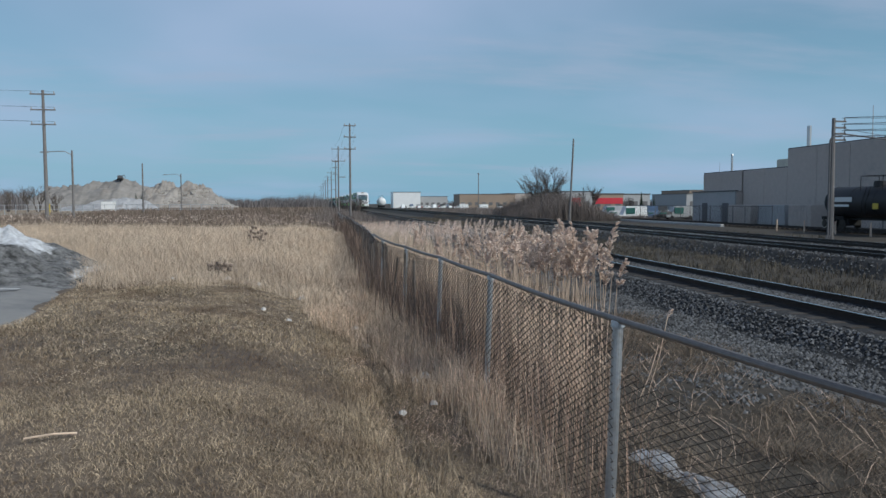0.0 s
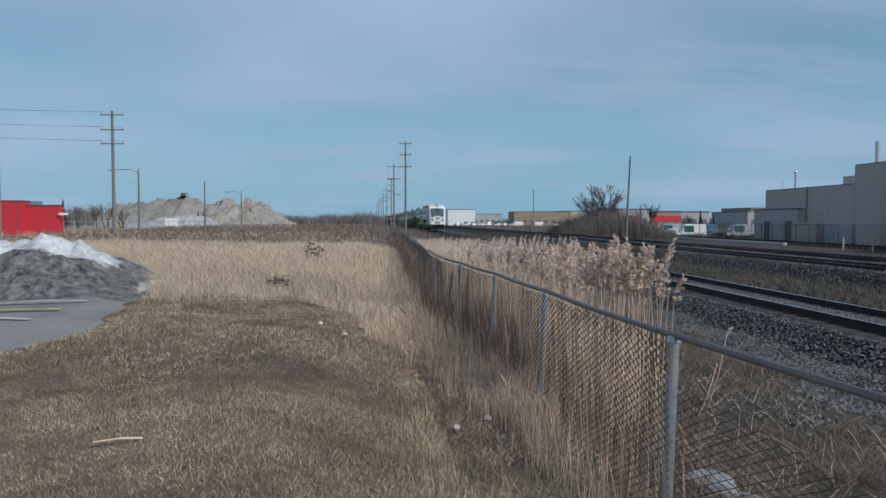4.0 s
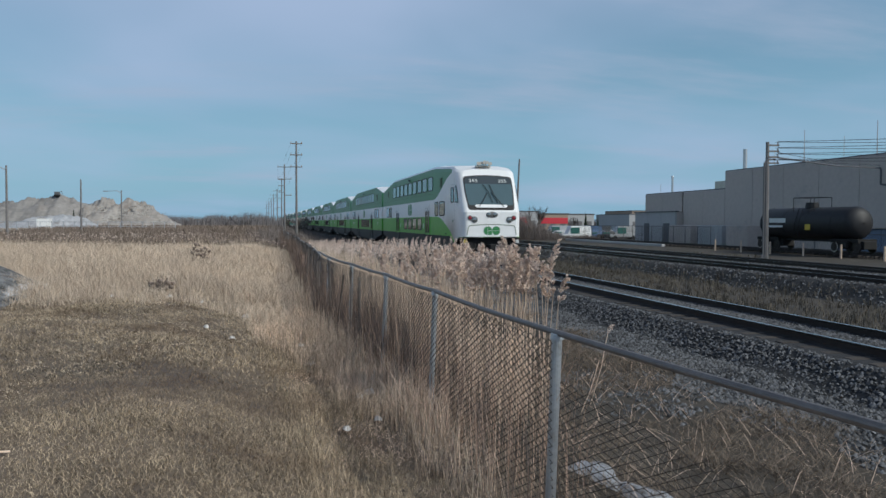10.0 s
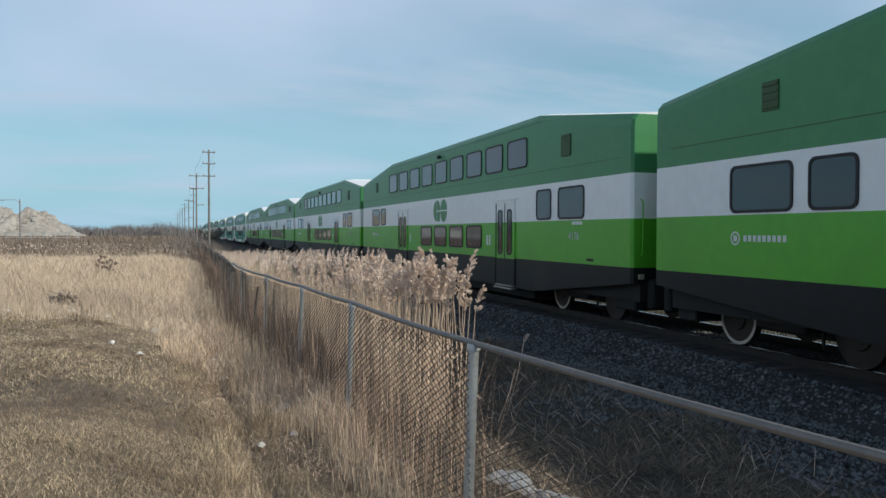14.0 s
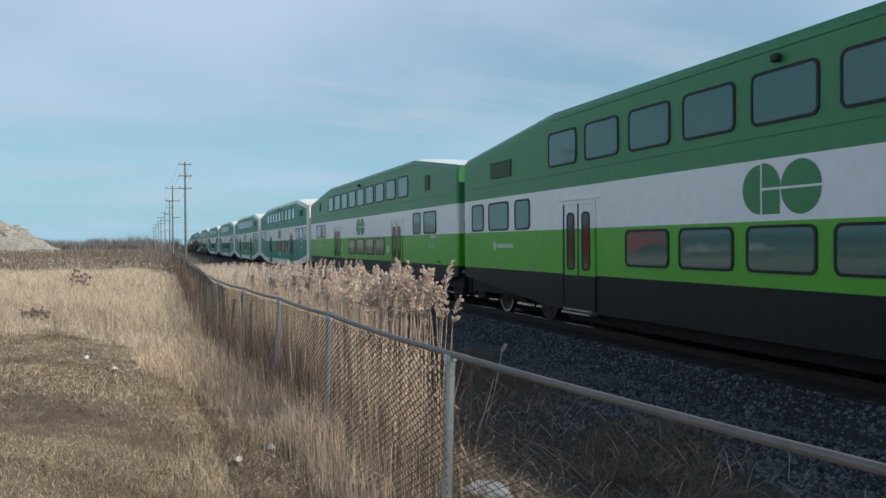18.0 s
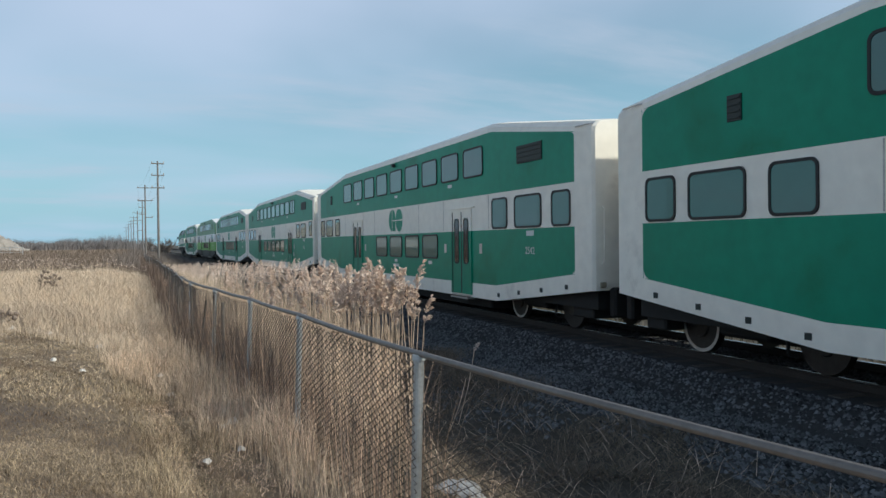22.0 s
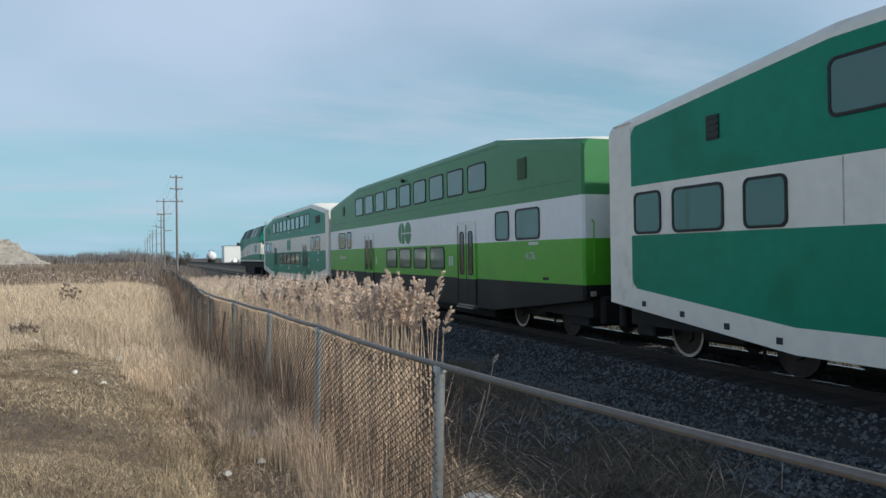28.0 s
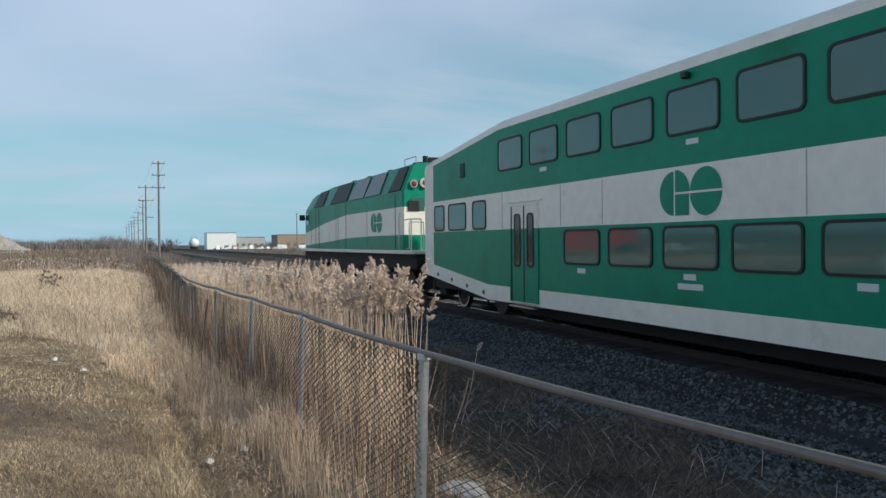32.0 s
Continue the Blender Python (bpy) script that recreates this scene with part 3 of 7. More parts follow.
def door(parent, y0, y1, paint_hi, paint_lo, side, z0=0.52, z1=2.80, split=2.26):
    """Double plug door: two leaves with tall windows in a recessed frame, and a step below."""
    low = paint_lo if paint_lo is OLD_GREEN else BLACK
    zones = [paint_hi, paint_lo, low, RUBBER, DOOR_GLASS]
    at = pose(side * 1.5, 0, 0) if side < 0 else pose(1.5, y0 + y1, 0, 0, 0, 180)
    d = part("door", Geo().box(-0.03, 0.0, y0 - 0.05, y1 + 0.05, z1, z1 + 0.05), paint_hi, parent, "double sliding door", at=at)
    part("drip_strip", Geo().box(-0.045, 0.0, y0 - 0.22, y1 + 0.22, z1 + 0.09, z1 + 0.115), paint_hi, d)
    for a, b in ((y0 - 0.05, y0), (y1, y1 + 0.05)):
        part("jamb", zoned(Geo(), -0.03, a, b, (z0, z0 + 0.72, split, z1), (2, 1, 0)), zones, d)
    mid = (y0 + y1) / 2
    for a, b in ((y0 + 0.03, mid - 0.02), (mid + 0.02, y1 - 0.03)):
        leaf = zoned(Geo(), -0.012, a, b, (z0, z0 + 0.72, split, z1), (2, 1, 0))
        o = rounded(a + 0.14, b - 0.14, 1.35, 2.62, 0.11)
        i = rounded(a + 0.18, b - 0.18, 1.39, 2.58, 0.08)
        leaf.face([(-0.020, y, z) for y, z in reversed(i)], 4)
        k = len(o)
        for q in range(k):
            w = (q + 1) % k
            leaf.face([(-0.012, *o[q]), (-0.012, *o[w]), (-0.028, *o[w]), (-0.028, *o[q])], 3)
            leaf.face([(-0.028, *o[q]), (-0.028, *o[w]), (-0.028, *i[w]), (-0.028, *i[q])], 3)
        part("door_leaf", leaf, zones, d, "sliding door leaf with a tall window")
    gap = Geo().box(-0.016, 0.0, mid - 0.03, mid + 0.03, z0, z1).box(-0.016, 0, y0, y0 + 0.03, z0, z1).box(-0.016, 0, y1 - 0.05, y1, z0, z1)
    part("door_seal", gap, RUBBER, d)
    stp = Geo().box(-0.10, 0.1, y0 + 0.05, y1 - 0.05, z0 - 0.12, z0 - 0.08).box(-0.05, 0.1, y0 + 0.05, y1 - 0.05, z0 - 0.05, z0 - 0.02)
    part("door_step", stp, SILVER, d, "bare metal step")
    return d


def logo(parent, y, z, r, material, at=None, half=1.5):
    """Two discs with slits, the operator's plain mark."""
    g = Geo()

    def fan(c, a0, a1, rr, n=14):
        pts = [(-0.006, c[0], c[1])] + [(-0.006, c[0] - rr * math.cos(radians(a0 + (a1 - a0) * k / n)), c[1] + rr * math.sin(radians(a0 + (a1 - a0) * k / n))) for k in range(n + 1)]
        g.face(pts)
    s = r * 0.05
    left, right = y + r * 1.03, y - r * 1.03
    # half disc, quarter over a square, and a disc parted level
    fan((left + s, z), 90, 270, r)
    fan((left - s, z + s), 0, 90, r)
    g.face([(-0.006, left - s, z - s), (-0.006, left - s, z - r), (-0.006, left - s - r * 0.95, z - r), (-0.006, left - s - r * 0.95, z - s)])
    fan((right, z + s), 0, 180, r)
    fan((right, z - s), 180, 360, r)
    return part("emblem", g, material, parent, "round two-disc emblem", at=at if at is not None else pose(-half, 0, 0))


def words(name, text, size, material, parent, m, label=""):
    cu = bpy.data.curves.new(name, "FONT")
    cu.body, cu.size, cu.align_x, cu.align_y, cu.extrude = text, size, "CENTER", "CENTER", 0.002
    tmp = bpy.data.objects.new(name, cu)
    scene.collection.objects.link(tmp)
    me = bpy.data.meshes.new_from_object(tmp.evaluated_get(bpy.context.evaluated_depsgraph_get()))
    bpy.data.objects.remove(tmp)
    me.materials.clear()
    me.materials.append(material)
    return part(name, me, material, parent, label, at=m)


def side_pose(y, z, out=0.012):
    """Writing on the near side: reads from the far end to the near end of the carriage."""
    return pose(-1.5 - out, y, z) @ Matrix(((0, 0, -1, 0), (-1, 0, 0, 0), (0, 1, 0, 0), (0, 0, 0, 1)))


def bogie(parent, y, label="black bogie under the carriage"):
    """Inside-framed bogie: the wheels stand outside its side beams."""
    g = Geo()
    for s in (-1, 1):
        g.box(s * 0.56 - 0.07, s * 0.56 + 0.07, y - 1.75, y + 1.75, 0.36, 0.62, bevel=0.03)
        g.box(s * 0.98 - 0.12, s * 0.98 + 0.12, y - 0.55, y + 0.55, 0.40, 0.86, bevel=0.04)
        g.tube((s * 1.0, y - 0.25, 0.56), (s * 1.0, y - 0.25, 0.96), 0.11, 0.11, 10)
        g.tube((s * 1.0, y + 0.25, 0.56), (s * 1.0, y + 0.25, 0.96), 0.11, 0.11, 10)
        g.path([(s * 0.9, y - 0.7, 0.5), (s * 0.98, y - 0.8, 0.24), (s * 0.86, y - 0.86, 0.2)], 0.03)
    # solid core added to shut out daylight between the wheels
    g.box(-0.62, 0.62, y - 1.95, y + 1.95, 0.30, 0.98, bevel=0.04)
    g.box(-1.02, 1.02, y - 0.5, y + 0.5, 0.62, 0.98, bevel=0.04)
    b = part("bogie", g, UNDER, parent, label)
    for a in (-1.3, 1.3):
        w = Geo()
        w.tube((-0.7, y + a, 0.46), (0.7, y + a, 0.46), 0.08, sides=10)
        for s in (-1, 1):
            w.tube((s * 0.69, y + a, 0.46), (s * 0.81, y + a, 0.46), 0.47, 0.455, sides=30)
            w.tube((s * 0.81, y + a, 0.46), (s * 0.84, y + a, 0.46), 0.2, 0.18, sides=16)
            # no bright rim on this axle, so its wheels sink into the darkness
            if a < 0:
                continue
            k = len(w.v)
            for r in (0.452, 0.395):
                w.v += [(s * (0.815 if r > 0.4 else 0.813), y + a + r * math.cos(2 * math.pi * q / 30), 0.46 + r * math.sin(2 * math.pi * q / 30)) for q in range(30)]
            for q in range(30):
                e = (q + 1) % 30
                f = (k + q, k + e, k + 30 + e, k + 30 + q)
                w.f.append(f if s > 0 else f[::-1])
                w.m.append(1)
        part("wheelset", w, [WHEEL, RIM], b, "worn steel wheels with bright rims on an axle")
    return b


def underframe(parent, y0, y1):
    g = Geo()
    g.box(-1.30, 1.30, y0, y1, 0.56, 1.0)
    part("underframe", g, UNDER, parent, "black underframe")
    # low floor, made deep enough to close off sunlit ground beyond the train
    part("belly", Geo().box(-1.12, 1.12, y0 + 5.4, y1 - 5.4, 0.17, 0.60, bevel=0.03), UNDER, parent, "low black belly between the bogies")
    # coach-end boxes and added inner ones, sized to block lit gaps below
    for a, b in ((y0 + 0.3, y0 + 1.1), (y0 + 5.2, y0 + 6.2), (y1 - 6.2, y1 - 5.2), (y1 - 0.6, y1 - 0.05)):
        part("equipment_box", Geo().box(-1.22, 1.22, a, b, 0.34, 0.98, bevel=0.03), UNDER, parent, "black equipment box filling lit gaps under the floor")
    c = Geo()
    for y, s in ((y0 - 0.3, -1), (y1 + 0.3, 1)):
        c.box(-0.16, 0.16, y - 0.35, y + 0.35, 0.72, 0.98, bevel=0.03)
        c.path([(0.35, y - s * 0.2, 0.9), (0.4, y + s * 0.15, 0.55), (0.35, y + s * 0.5, 0.85)], 0.03)
        c.path([(-0.45, y - s * 0.2, 0.9), (-0.5, y + s * 0.15, 0.5), (-0.4, y + s * 0.5, 0.85)], 0.03)
    part("coupler", c, UNDER, parent, "couplers with air hoses")


def end_gear(parent, y, s, green):
    """Gangway between carriages and grab bars on the end wall."""
    g = Geo().box(-0.62, 0.62, min(y, y + s * 0.22), max(y, y + s * 0.22), 1.05, 3.25, bevel=0.05)
    part("gangway", g, RUBBER, parent, "black rubber gangway")
    # block added to keep lit ground from showing between the carriages
    part("end_sill", Geo().box(-1.15, 1.15, min(y, y + s * 0.22), max(y, y + s * 0.22), 0.42, 1.02, bevel=0.04), UNDER, parent, "black filler block closing the gap between carriages")
    b = Geo()
    for x in (-1.3, 1.3):
        b.path([(x, y + s * 0.01, 1.5), (x, y + s * 0.09, 1.55), (x, y + s * 0.09, 2.6), (x, y + s * 0.01, 2.65)], 0.014)
    part("grab_bar", b, LIME if green is NEW_GREEN else OFFWHITE, parent)
    lamp = Geo()
    for x in (-1.3, 1.3):
        lamp.box(x - 0.06, x + 0.06, min(y, y + s * 0.08), max(y, y + s * 0.08), 1.02, 1.13, bevel=0.015)
    part("tail_lamp", lamp, mat("lamp_box_cream", (0.30, 0.26, 0.19), 0.6, spread=0.1), parent, "small cream lamp boxes")


def louvre(parent, y0, y1, z0, z1, side, material=None):
    g = Geo().box(-0.02, 0.0, y0, y1, z0, z1)
    n = max(3, int((z1 - z0) / 0.09))
    for k in range(n):
        z = z0 + (z1 - z0) * (k + 0.5) / n
        g.box(-0.035, -0.01, y0 + 0.02, y1 - 0.02, z - 0.015, z + 0.012)
    return part("louvre", g, material or DARK, parent, "dark ventilation louvre", at=pose(side * 1.5, 0, 0) if side < 0 else pose(1.5, y0 + y1, 0, 0, 0, 180))


def mullion(parent, side):
    """Upright bar that parts the first upper window of the five-window coaches."""
    a, b = UPPER[0]
    part("mullion", Geo().box(-0.026, 0.0, (a + b) / 2 - 0.05, (a + b) / 2 + 0.05, 3.68, 4.48, bevel=0.008), RUBBER, parent, at=pose(-1.5, 0, 0) if side < 0 else pose(1.5, a + b, 0, 0, 0, 180))
    if side < 0:
        part("sign_disc", Geo().tube((-0.012, 5.72, 1.36), (0, 5.72, 1.36), 0.11, 0.11, 20), PRINT, parent, "round pale access sign", at=pose(-1.5, 0, 0))


def plate(parent, y, z, w, h, material, label="", name="sign_plate"):
    return part(name, Geo().box(-0.008, 0.0, y - w / 2, y + w / 2, z - h / 2, z + h / 2), material, parent, label, at=pose(-1.5, 0, 0))


def maker_mark(parent, y, z):
    """Ring and a row of nine blocks, the maker's mark."""
    g = Geo()
    for q in range(16):
        a, b = 2 * math.pi * q / 16, 2 * math.pi * (q + 1) / 16
        g.face([(-0.006, y - r * math.cos(t), z + r * math.sin(t)) for r, t in ((0.085, a), (0.115, a), (0.115, b), (0.085, b))])
    g.face([(-0.006, y + 0.045, z - 0.05), (-0.006, y + 0.045, z + 0.05), (-0.006, y - 0.045, z + 0.05), (-0.006, y - 0.045, z - 0.05)])
    for q in range(9):
        a = y - 0.20 - 0.108 * q
        g.box(-0.007, -0.001, a - 0.068, a, z - 0.05, z + 0.05)
    part("lettering", g, PRINT, parent, "white ring mark with a row of blocks", at=pose(-1.5, 0, 0))


def new_coach(label="double-deck passenger coach in lime, white and dull green", cab=False, number="4176", five=False):
    c = thing("cab_coach" if cab else "passenger_coach", label, "railway coach", "coaches of the train")

    def bands(y, zb, zt):
        b0, b1, b2 = 1.26, 2.26, 3.19
        if cab:
            b0 = 1.26 - 0.66 * float(step(1.2, -1.0, y)) if y < 1.2 else 1.26
            b1 = 2.26 - (2.26 - b0) * float(1 - step(-0.6, 4.2, y))
            b2 = 3.19 + (zt - 0.34 - 3.19) * float(1 - step(0.2, 5.2, y))
            if y < 0.2:
                b2 = zt - 0.30
        zs = [max(zb + 0.05, b0), max(zb + 0.06, b1), b2, zt - 0.30 if not cab else max(b2 + 0.005, zt - 0.30)]
        if cab:
            zs.insert(2, 2.45)
            return zs, [0, 1, 2, 2, 3 if y > 0.2 else 2]
        return zs, [0, 1, 2, 3]
    if cab:
        st = [(-1.36, 0.30), (-1.345, 0.25), (-1.31, 0.19), (-1.25, 0.13), (-1.16, 0.08), (-1.04, 0.04), (-0.9, 0.01)] + [(y, 0.0) for y in np.arange(-0.8, 5.6, 0.25)] + [(19.93, 0), (25.34, 0.0), (25.4, 0.05)]
        low = ((-1.5, 1.22), (-0.9, 1.18), (0.0, 0.95), (1.2, 0.6), (4.64, 0.46), (20.6, 0.46), (25.4, 0.98))
        top = ((-1.5, 4.50), (-0.6, 4.66), (0.6, 4.76), (4.87, 5.04), (19.93, 5.04), (25.4, 4.48))

        def rake(z, y):
            return max(0.0, z - 2.45) * 0.55 * float(1 - step(-1.36, 1.2, y))
    else:
        st, low, top, rake = [(0.30, 0.05), (0.36, 0.0), (4.87, 0), (19.93, 0), (25.34, 0.0), (25.4, 0.05)], LOW_LINE, TOP_LINE, None
    part("body", shell(st, bands, [BLACK, LIME, WHITE, NEW_GREEN, WHITE], top, low, rake, edge=None if cab else 3), [BLACK, LIME, dusty_white() if cab else WHITE, NEW_GREEN, WHITE], c, "lime, white and dull green painted body")
    for side in (-1, 1):
        for a, b in UPPER:
            window(c, a, b, 3.70, 4.50, side)
        for a, b in (LOWER_FIVE if five else LOWER):
            window(c, a, b, 1.48, 2.20, side)
        for a, b in ((2.26, 3.56), (3.93, 4.78)) + (((20.95, 21.82), (22.2, 23.52), (23.88, 24.75)) if five else ((20.66, 21.54), (21.84, 23.23))):
            window(c, a, b, 2.29, 3.06, side)
        for a, b in (DOORS_FIVE if five else DOORS):
            door(c, a, b, WHITE, LIME, side)
        louvre(c, *((2.1, 3.4, 3.74, 4.25) if five else (2.92, 3.40, 3.78, 4.30)), side, GREEN_LOUVRE)
        louvre(c, *((22.03, 23.36, 3.70, 4.15) if five else (22.15, 22.5, 3.85, 4.30)), side, GREEN_LOUVRE)
        if five:
            mullion(c, side)
        for z in (3.52, 4.78):
            part("body_seam", Geo().box(-0.004, 0.0, (0.7 if z < 4 else 4.5) if not cab else 5.4, 24.9 if z < 4 else 19.8, z, z + 0.012), GREEN_LOUVRE, c, at=pose(side * 1.5, 0, 0) if side < 0 else pose(1.504, 0, 0))
    for y in (3.35, 22.55):
        bogie(c, y)
    underframe(c, 0.3 if not cab else -0.3, 25.1)
    end_gear(c, 25.4, 1, NEW_GREEN)
    if not cab:
        end_gear(c, 0.30, -1, NEW_GREEN)
        words("fleet_number", number, 0.26, PRINT, c, side_pose(2.75, 1.88), "white fleet number")
        maker_mark(c, 23.10, 1.88)
    logo(c, 12.73, 2.74, 0.375, NEW_GREEN)
    for y in (8.0, 8.2, 16.6):
        plate(c, y, 1.75, 0.10, 0.30, PRINT, "small pale notice", "notice")
    plate(c, 2.6, 2.19, 0.5, 0.07, PRINT, "small pale notice", "notice")
    plate(c, 2.0, 1.36, 0.30, 0.06, BLACK, "", "data_plate")
    part("camera_pod", Geo().box(-0.12, 0, 12.68, 12.82, 4.58, 4.70, bevel=0.02), DARK, c, "small dark fitting", at=pose(-1.5, 0, 0))
    return c


def dusty_white():
    """White paint with brown road dust thrown up on the lower cab flank."""
    m = WHITE.copy()
    m.name = "dusty_white_paint"
    n, l = m.node_tree.nodes, m.node_tree.links
    b = n["Principled BSDF"]
    src = b.inputs["Base Color"].links[0].from_socket
    tc = n.new("ShaderNodeTexCoord")
    sub = n.new("ShaderNodeVectorMath"); sub.operation = "DISTANCE"
    flat = n.new("ShaderNodeVectorMath"); flat.operation = "MULTIPLY"
    flat.inputs[1].default_value = (0.0, 0.75, 1.0)
    l.new(tc.outputs["Object"], flat.inputs[0]); l.new(flat.outputs[0], sub.inputs[0])
    sub.inputs[1].default_value = (0.0, 0.9 * 0.75, 1.25)
    nz = n.new("ShaderNodeTexNoise"); nz.inputs["Scale"].default_value = 1.7; nz.inputs["Detail"].default_value = 5
    l.new(tc.outputs["Object"], nz.inputs["Vector"])
    ad = n.new("ShaderNodeMath"); ad.operation = "MULTIPLY_ADD"; ad.inputs[1].default_value = 0.6
    l.new(nz.outputs[0], ad.inputs[0]); l.new(sub.outputs["Value"], ad.inputs[2])
    r = n.new("ShaderNodeMapRange")
    r.inputs[1].default_value, r.inputs[2].default_value, r.inputs[3].default_value, r.inputs[4].default_value = 0.35, 1.75, 0.92, 0.0
    l.new(ad.outputs[0], r.inputs[0])
    mx = n.new("ShaderNodeMix"); mx.data_type = "RGBA"
    l.new(r.outputs[0], mx.inputs[0]); l.new(src, mx.inputs[6]); mx.inputs[7].default_value = (0.30, 0.235, 0.165, 1)
    l.new(mx.outputs[2], b.inputs["Base Color"])
    return m


SEAM = mat("riveted_seam", (0.52, 0.49, 0.45), 0.6, spread=0.2, grain=25, blotch=6)


def old_coach(label="older double-deck passenger coach in bottle green and worn white", number="2542", lower=4, lead=0.15, green=0.80):
    c = thing("passenger_coach", label, "railway coach", "coaches of the train")

    def bands(y, zb, zt):
        zs = [zb + 0.39, 2.26, 3.19, zt - 0.27]
        return zs, ([0, 1, 0, 1] if green < y < 24.55 else [0, 0, 0, 0])
    st = [(lead, 0.06), (lead + 0.05, 0.0), (green - 0.03, 0), (green + 0.05, 0), (4.64, 0), (4.87, 0), (19.93, 0), (20.6, 0), (24.52, 0), (24.56, 0), (25.30, 0), (25.38, 0.06)]
    part("body", shell(st, bands, [OFFWHITE, OLD_GREEN, OFFWHITE], cove=2), [OFFWHITE, OLD_GREEN, OFFWHITE], c, "bottle green and worn white painted body")
    lows = LOWER if lower == 4 else LOWER_FIVE
    for side in (-1, 1):
        for a, b in UPPER:
            window(c, a, b, 3.70, 4.50, side)
        for a, b in lows:
            window(c, a, b, 1.46, 2.20, side)
        for a, b in (((1.0, 1.80),) if lower == 4 else ()) + ((2.25, 3.58), (3.96, 4.85), (20.70, 21.58), (22.02, 23.32), (23.64, 24.46)):
            window(c, a, b, 2.28, 3.06, side)
        for a, b in (DOORS if lower == 4 else DOORS_FIVE):
            door(c, a, b, OFFWHITE, OLD_GREEN, side)
        louvre(c, 2.20, 3.42, 3.80, 4.22, side)
        if lower == 5:
            mullion(c, side)
        louvre(c, 22.1, 22.4, 3.75, 4.15, side)
    for y in (3.35, 22.55):
        bogie(c, y)
    underframe(c, 0.3, 24.9)
    end_gear(c, 25.38, 1, OLD_GREEN)
    end_gear(c, lead, -1, OLD_GREEN)
    words("fleet_number", number, 0.23, PRINT, c, side_pose(2.80, 1.74), "white fleet number")
    logo(c, 12.73, 2.74, 0.375, OLD_GREEN)
    plate(c, 2.80, 2.15, 0.36, 0.12, PRINT, "small pale notice", "notice")
    plate(c, 12.73, 1.18, 0.62, 0.10, PRINT, "unreadable white lettering", "lettering")
    for a, b in lows[::2]:
        plate(c, (a + b) / 2, 1.34, 0.30, 0.10, PRINT, "small pale notice", "notice")
    for a, b in UPPER[1::3]:
        plate(c, (a + b) / 2, 3.57, 0.30, 0.09, PRINT, "small pale notice", "notice")
    for y in (5.55, 8.05, 16.6):
        plate(c, y, 1.78, 0.16, 0.26, SILVER, "small metal panel", "equipment_panel")
    part("camera_pod", Geo().box(-0.12, 0, 12.68, 12.82, 4.60, 4.72, bevel=0.02), DARK, c, "small dark fitting", at=pose(-1.5, 0, 0))
    for y in (5.05, 8.2, 10.35, 15.3, 16.9, 19.75):
        part("panel_seam", Geo().box(-0.004, 0.0, y - 0.012, y + 0.012, 2.28, 3.17), SEAM, c, at=pose(-1.5, 0, 0))
    if lower == 4:
        trim = Geo()
        for ye, d in ((0.81, 1), (24.54, -1)):
            for ze, up in ((lerp_pts(LOW_LINE, ye) + 0.39, 1), (lerp_pts(TOP_LINE, ye) - 0.27, -1)):
                arc = [(-0.005, ye + d * 0.17 * (1 - math.cos(radians(15 * q))), ze + up * 0.17 * (1 - math.sin(radians(15 * q)))) for q in range(7)]
                pts = [(-0.005, ye, ze)] + arc[::-1]
                trim.face(pts if d * up < 0 else pts[::-1])
        part("corner_trim", trim, OFFWHITE, c, "rounded white panel corners", at=pose(-1.5, 0, 0))
    for ye, d in ((lead + 0.1, 1), (25.1, -1)):
        z = lerp_pts(TOP_LINE, ye) - 0.10
        part("roof_grab_iron", Geo().path([(-1.42, ye, z), (-1.52, ye, z - 0.02), (-1.52, ye + d * 0.5, z - 0.01), (-1.42, ye + d * 0.5, z + 0.01)], 0.016), SILVER, c)
    for y in (1.2, 2.3, 3.4, 4.5, 20.9, 22.0, 23.1, 24.2):
        z = lerp_pts(LOW_LINE, y) + 0.14
        plate(c, y, z, 0.12, 0.10, DARK, "", "jacking_pad")
    return c
CAP_LINE = mat("seam_shadow_paint", (0.25, 0.26, 0.26), 0.6, spread=0.05)


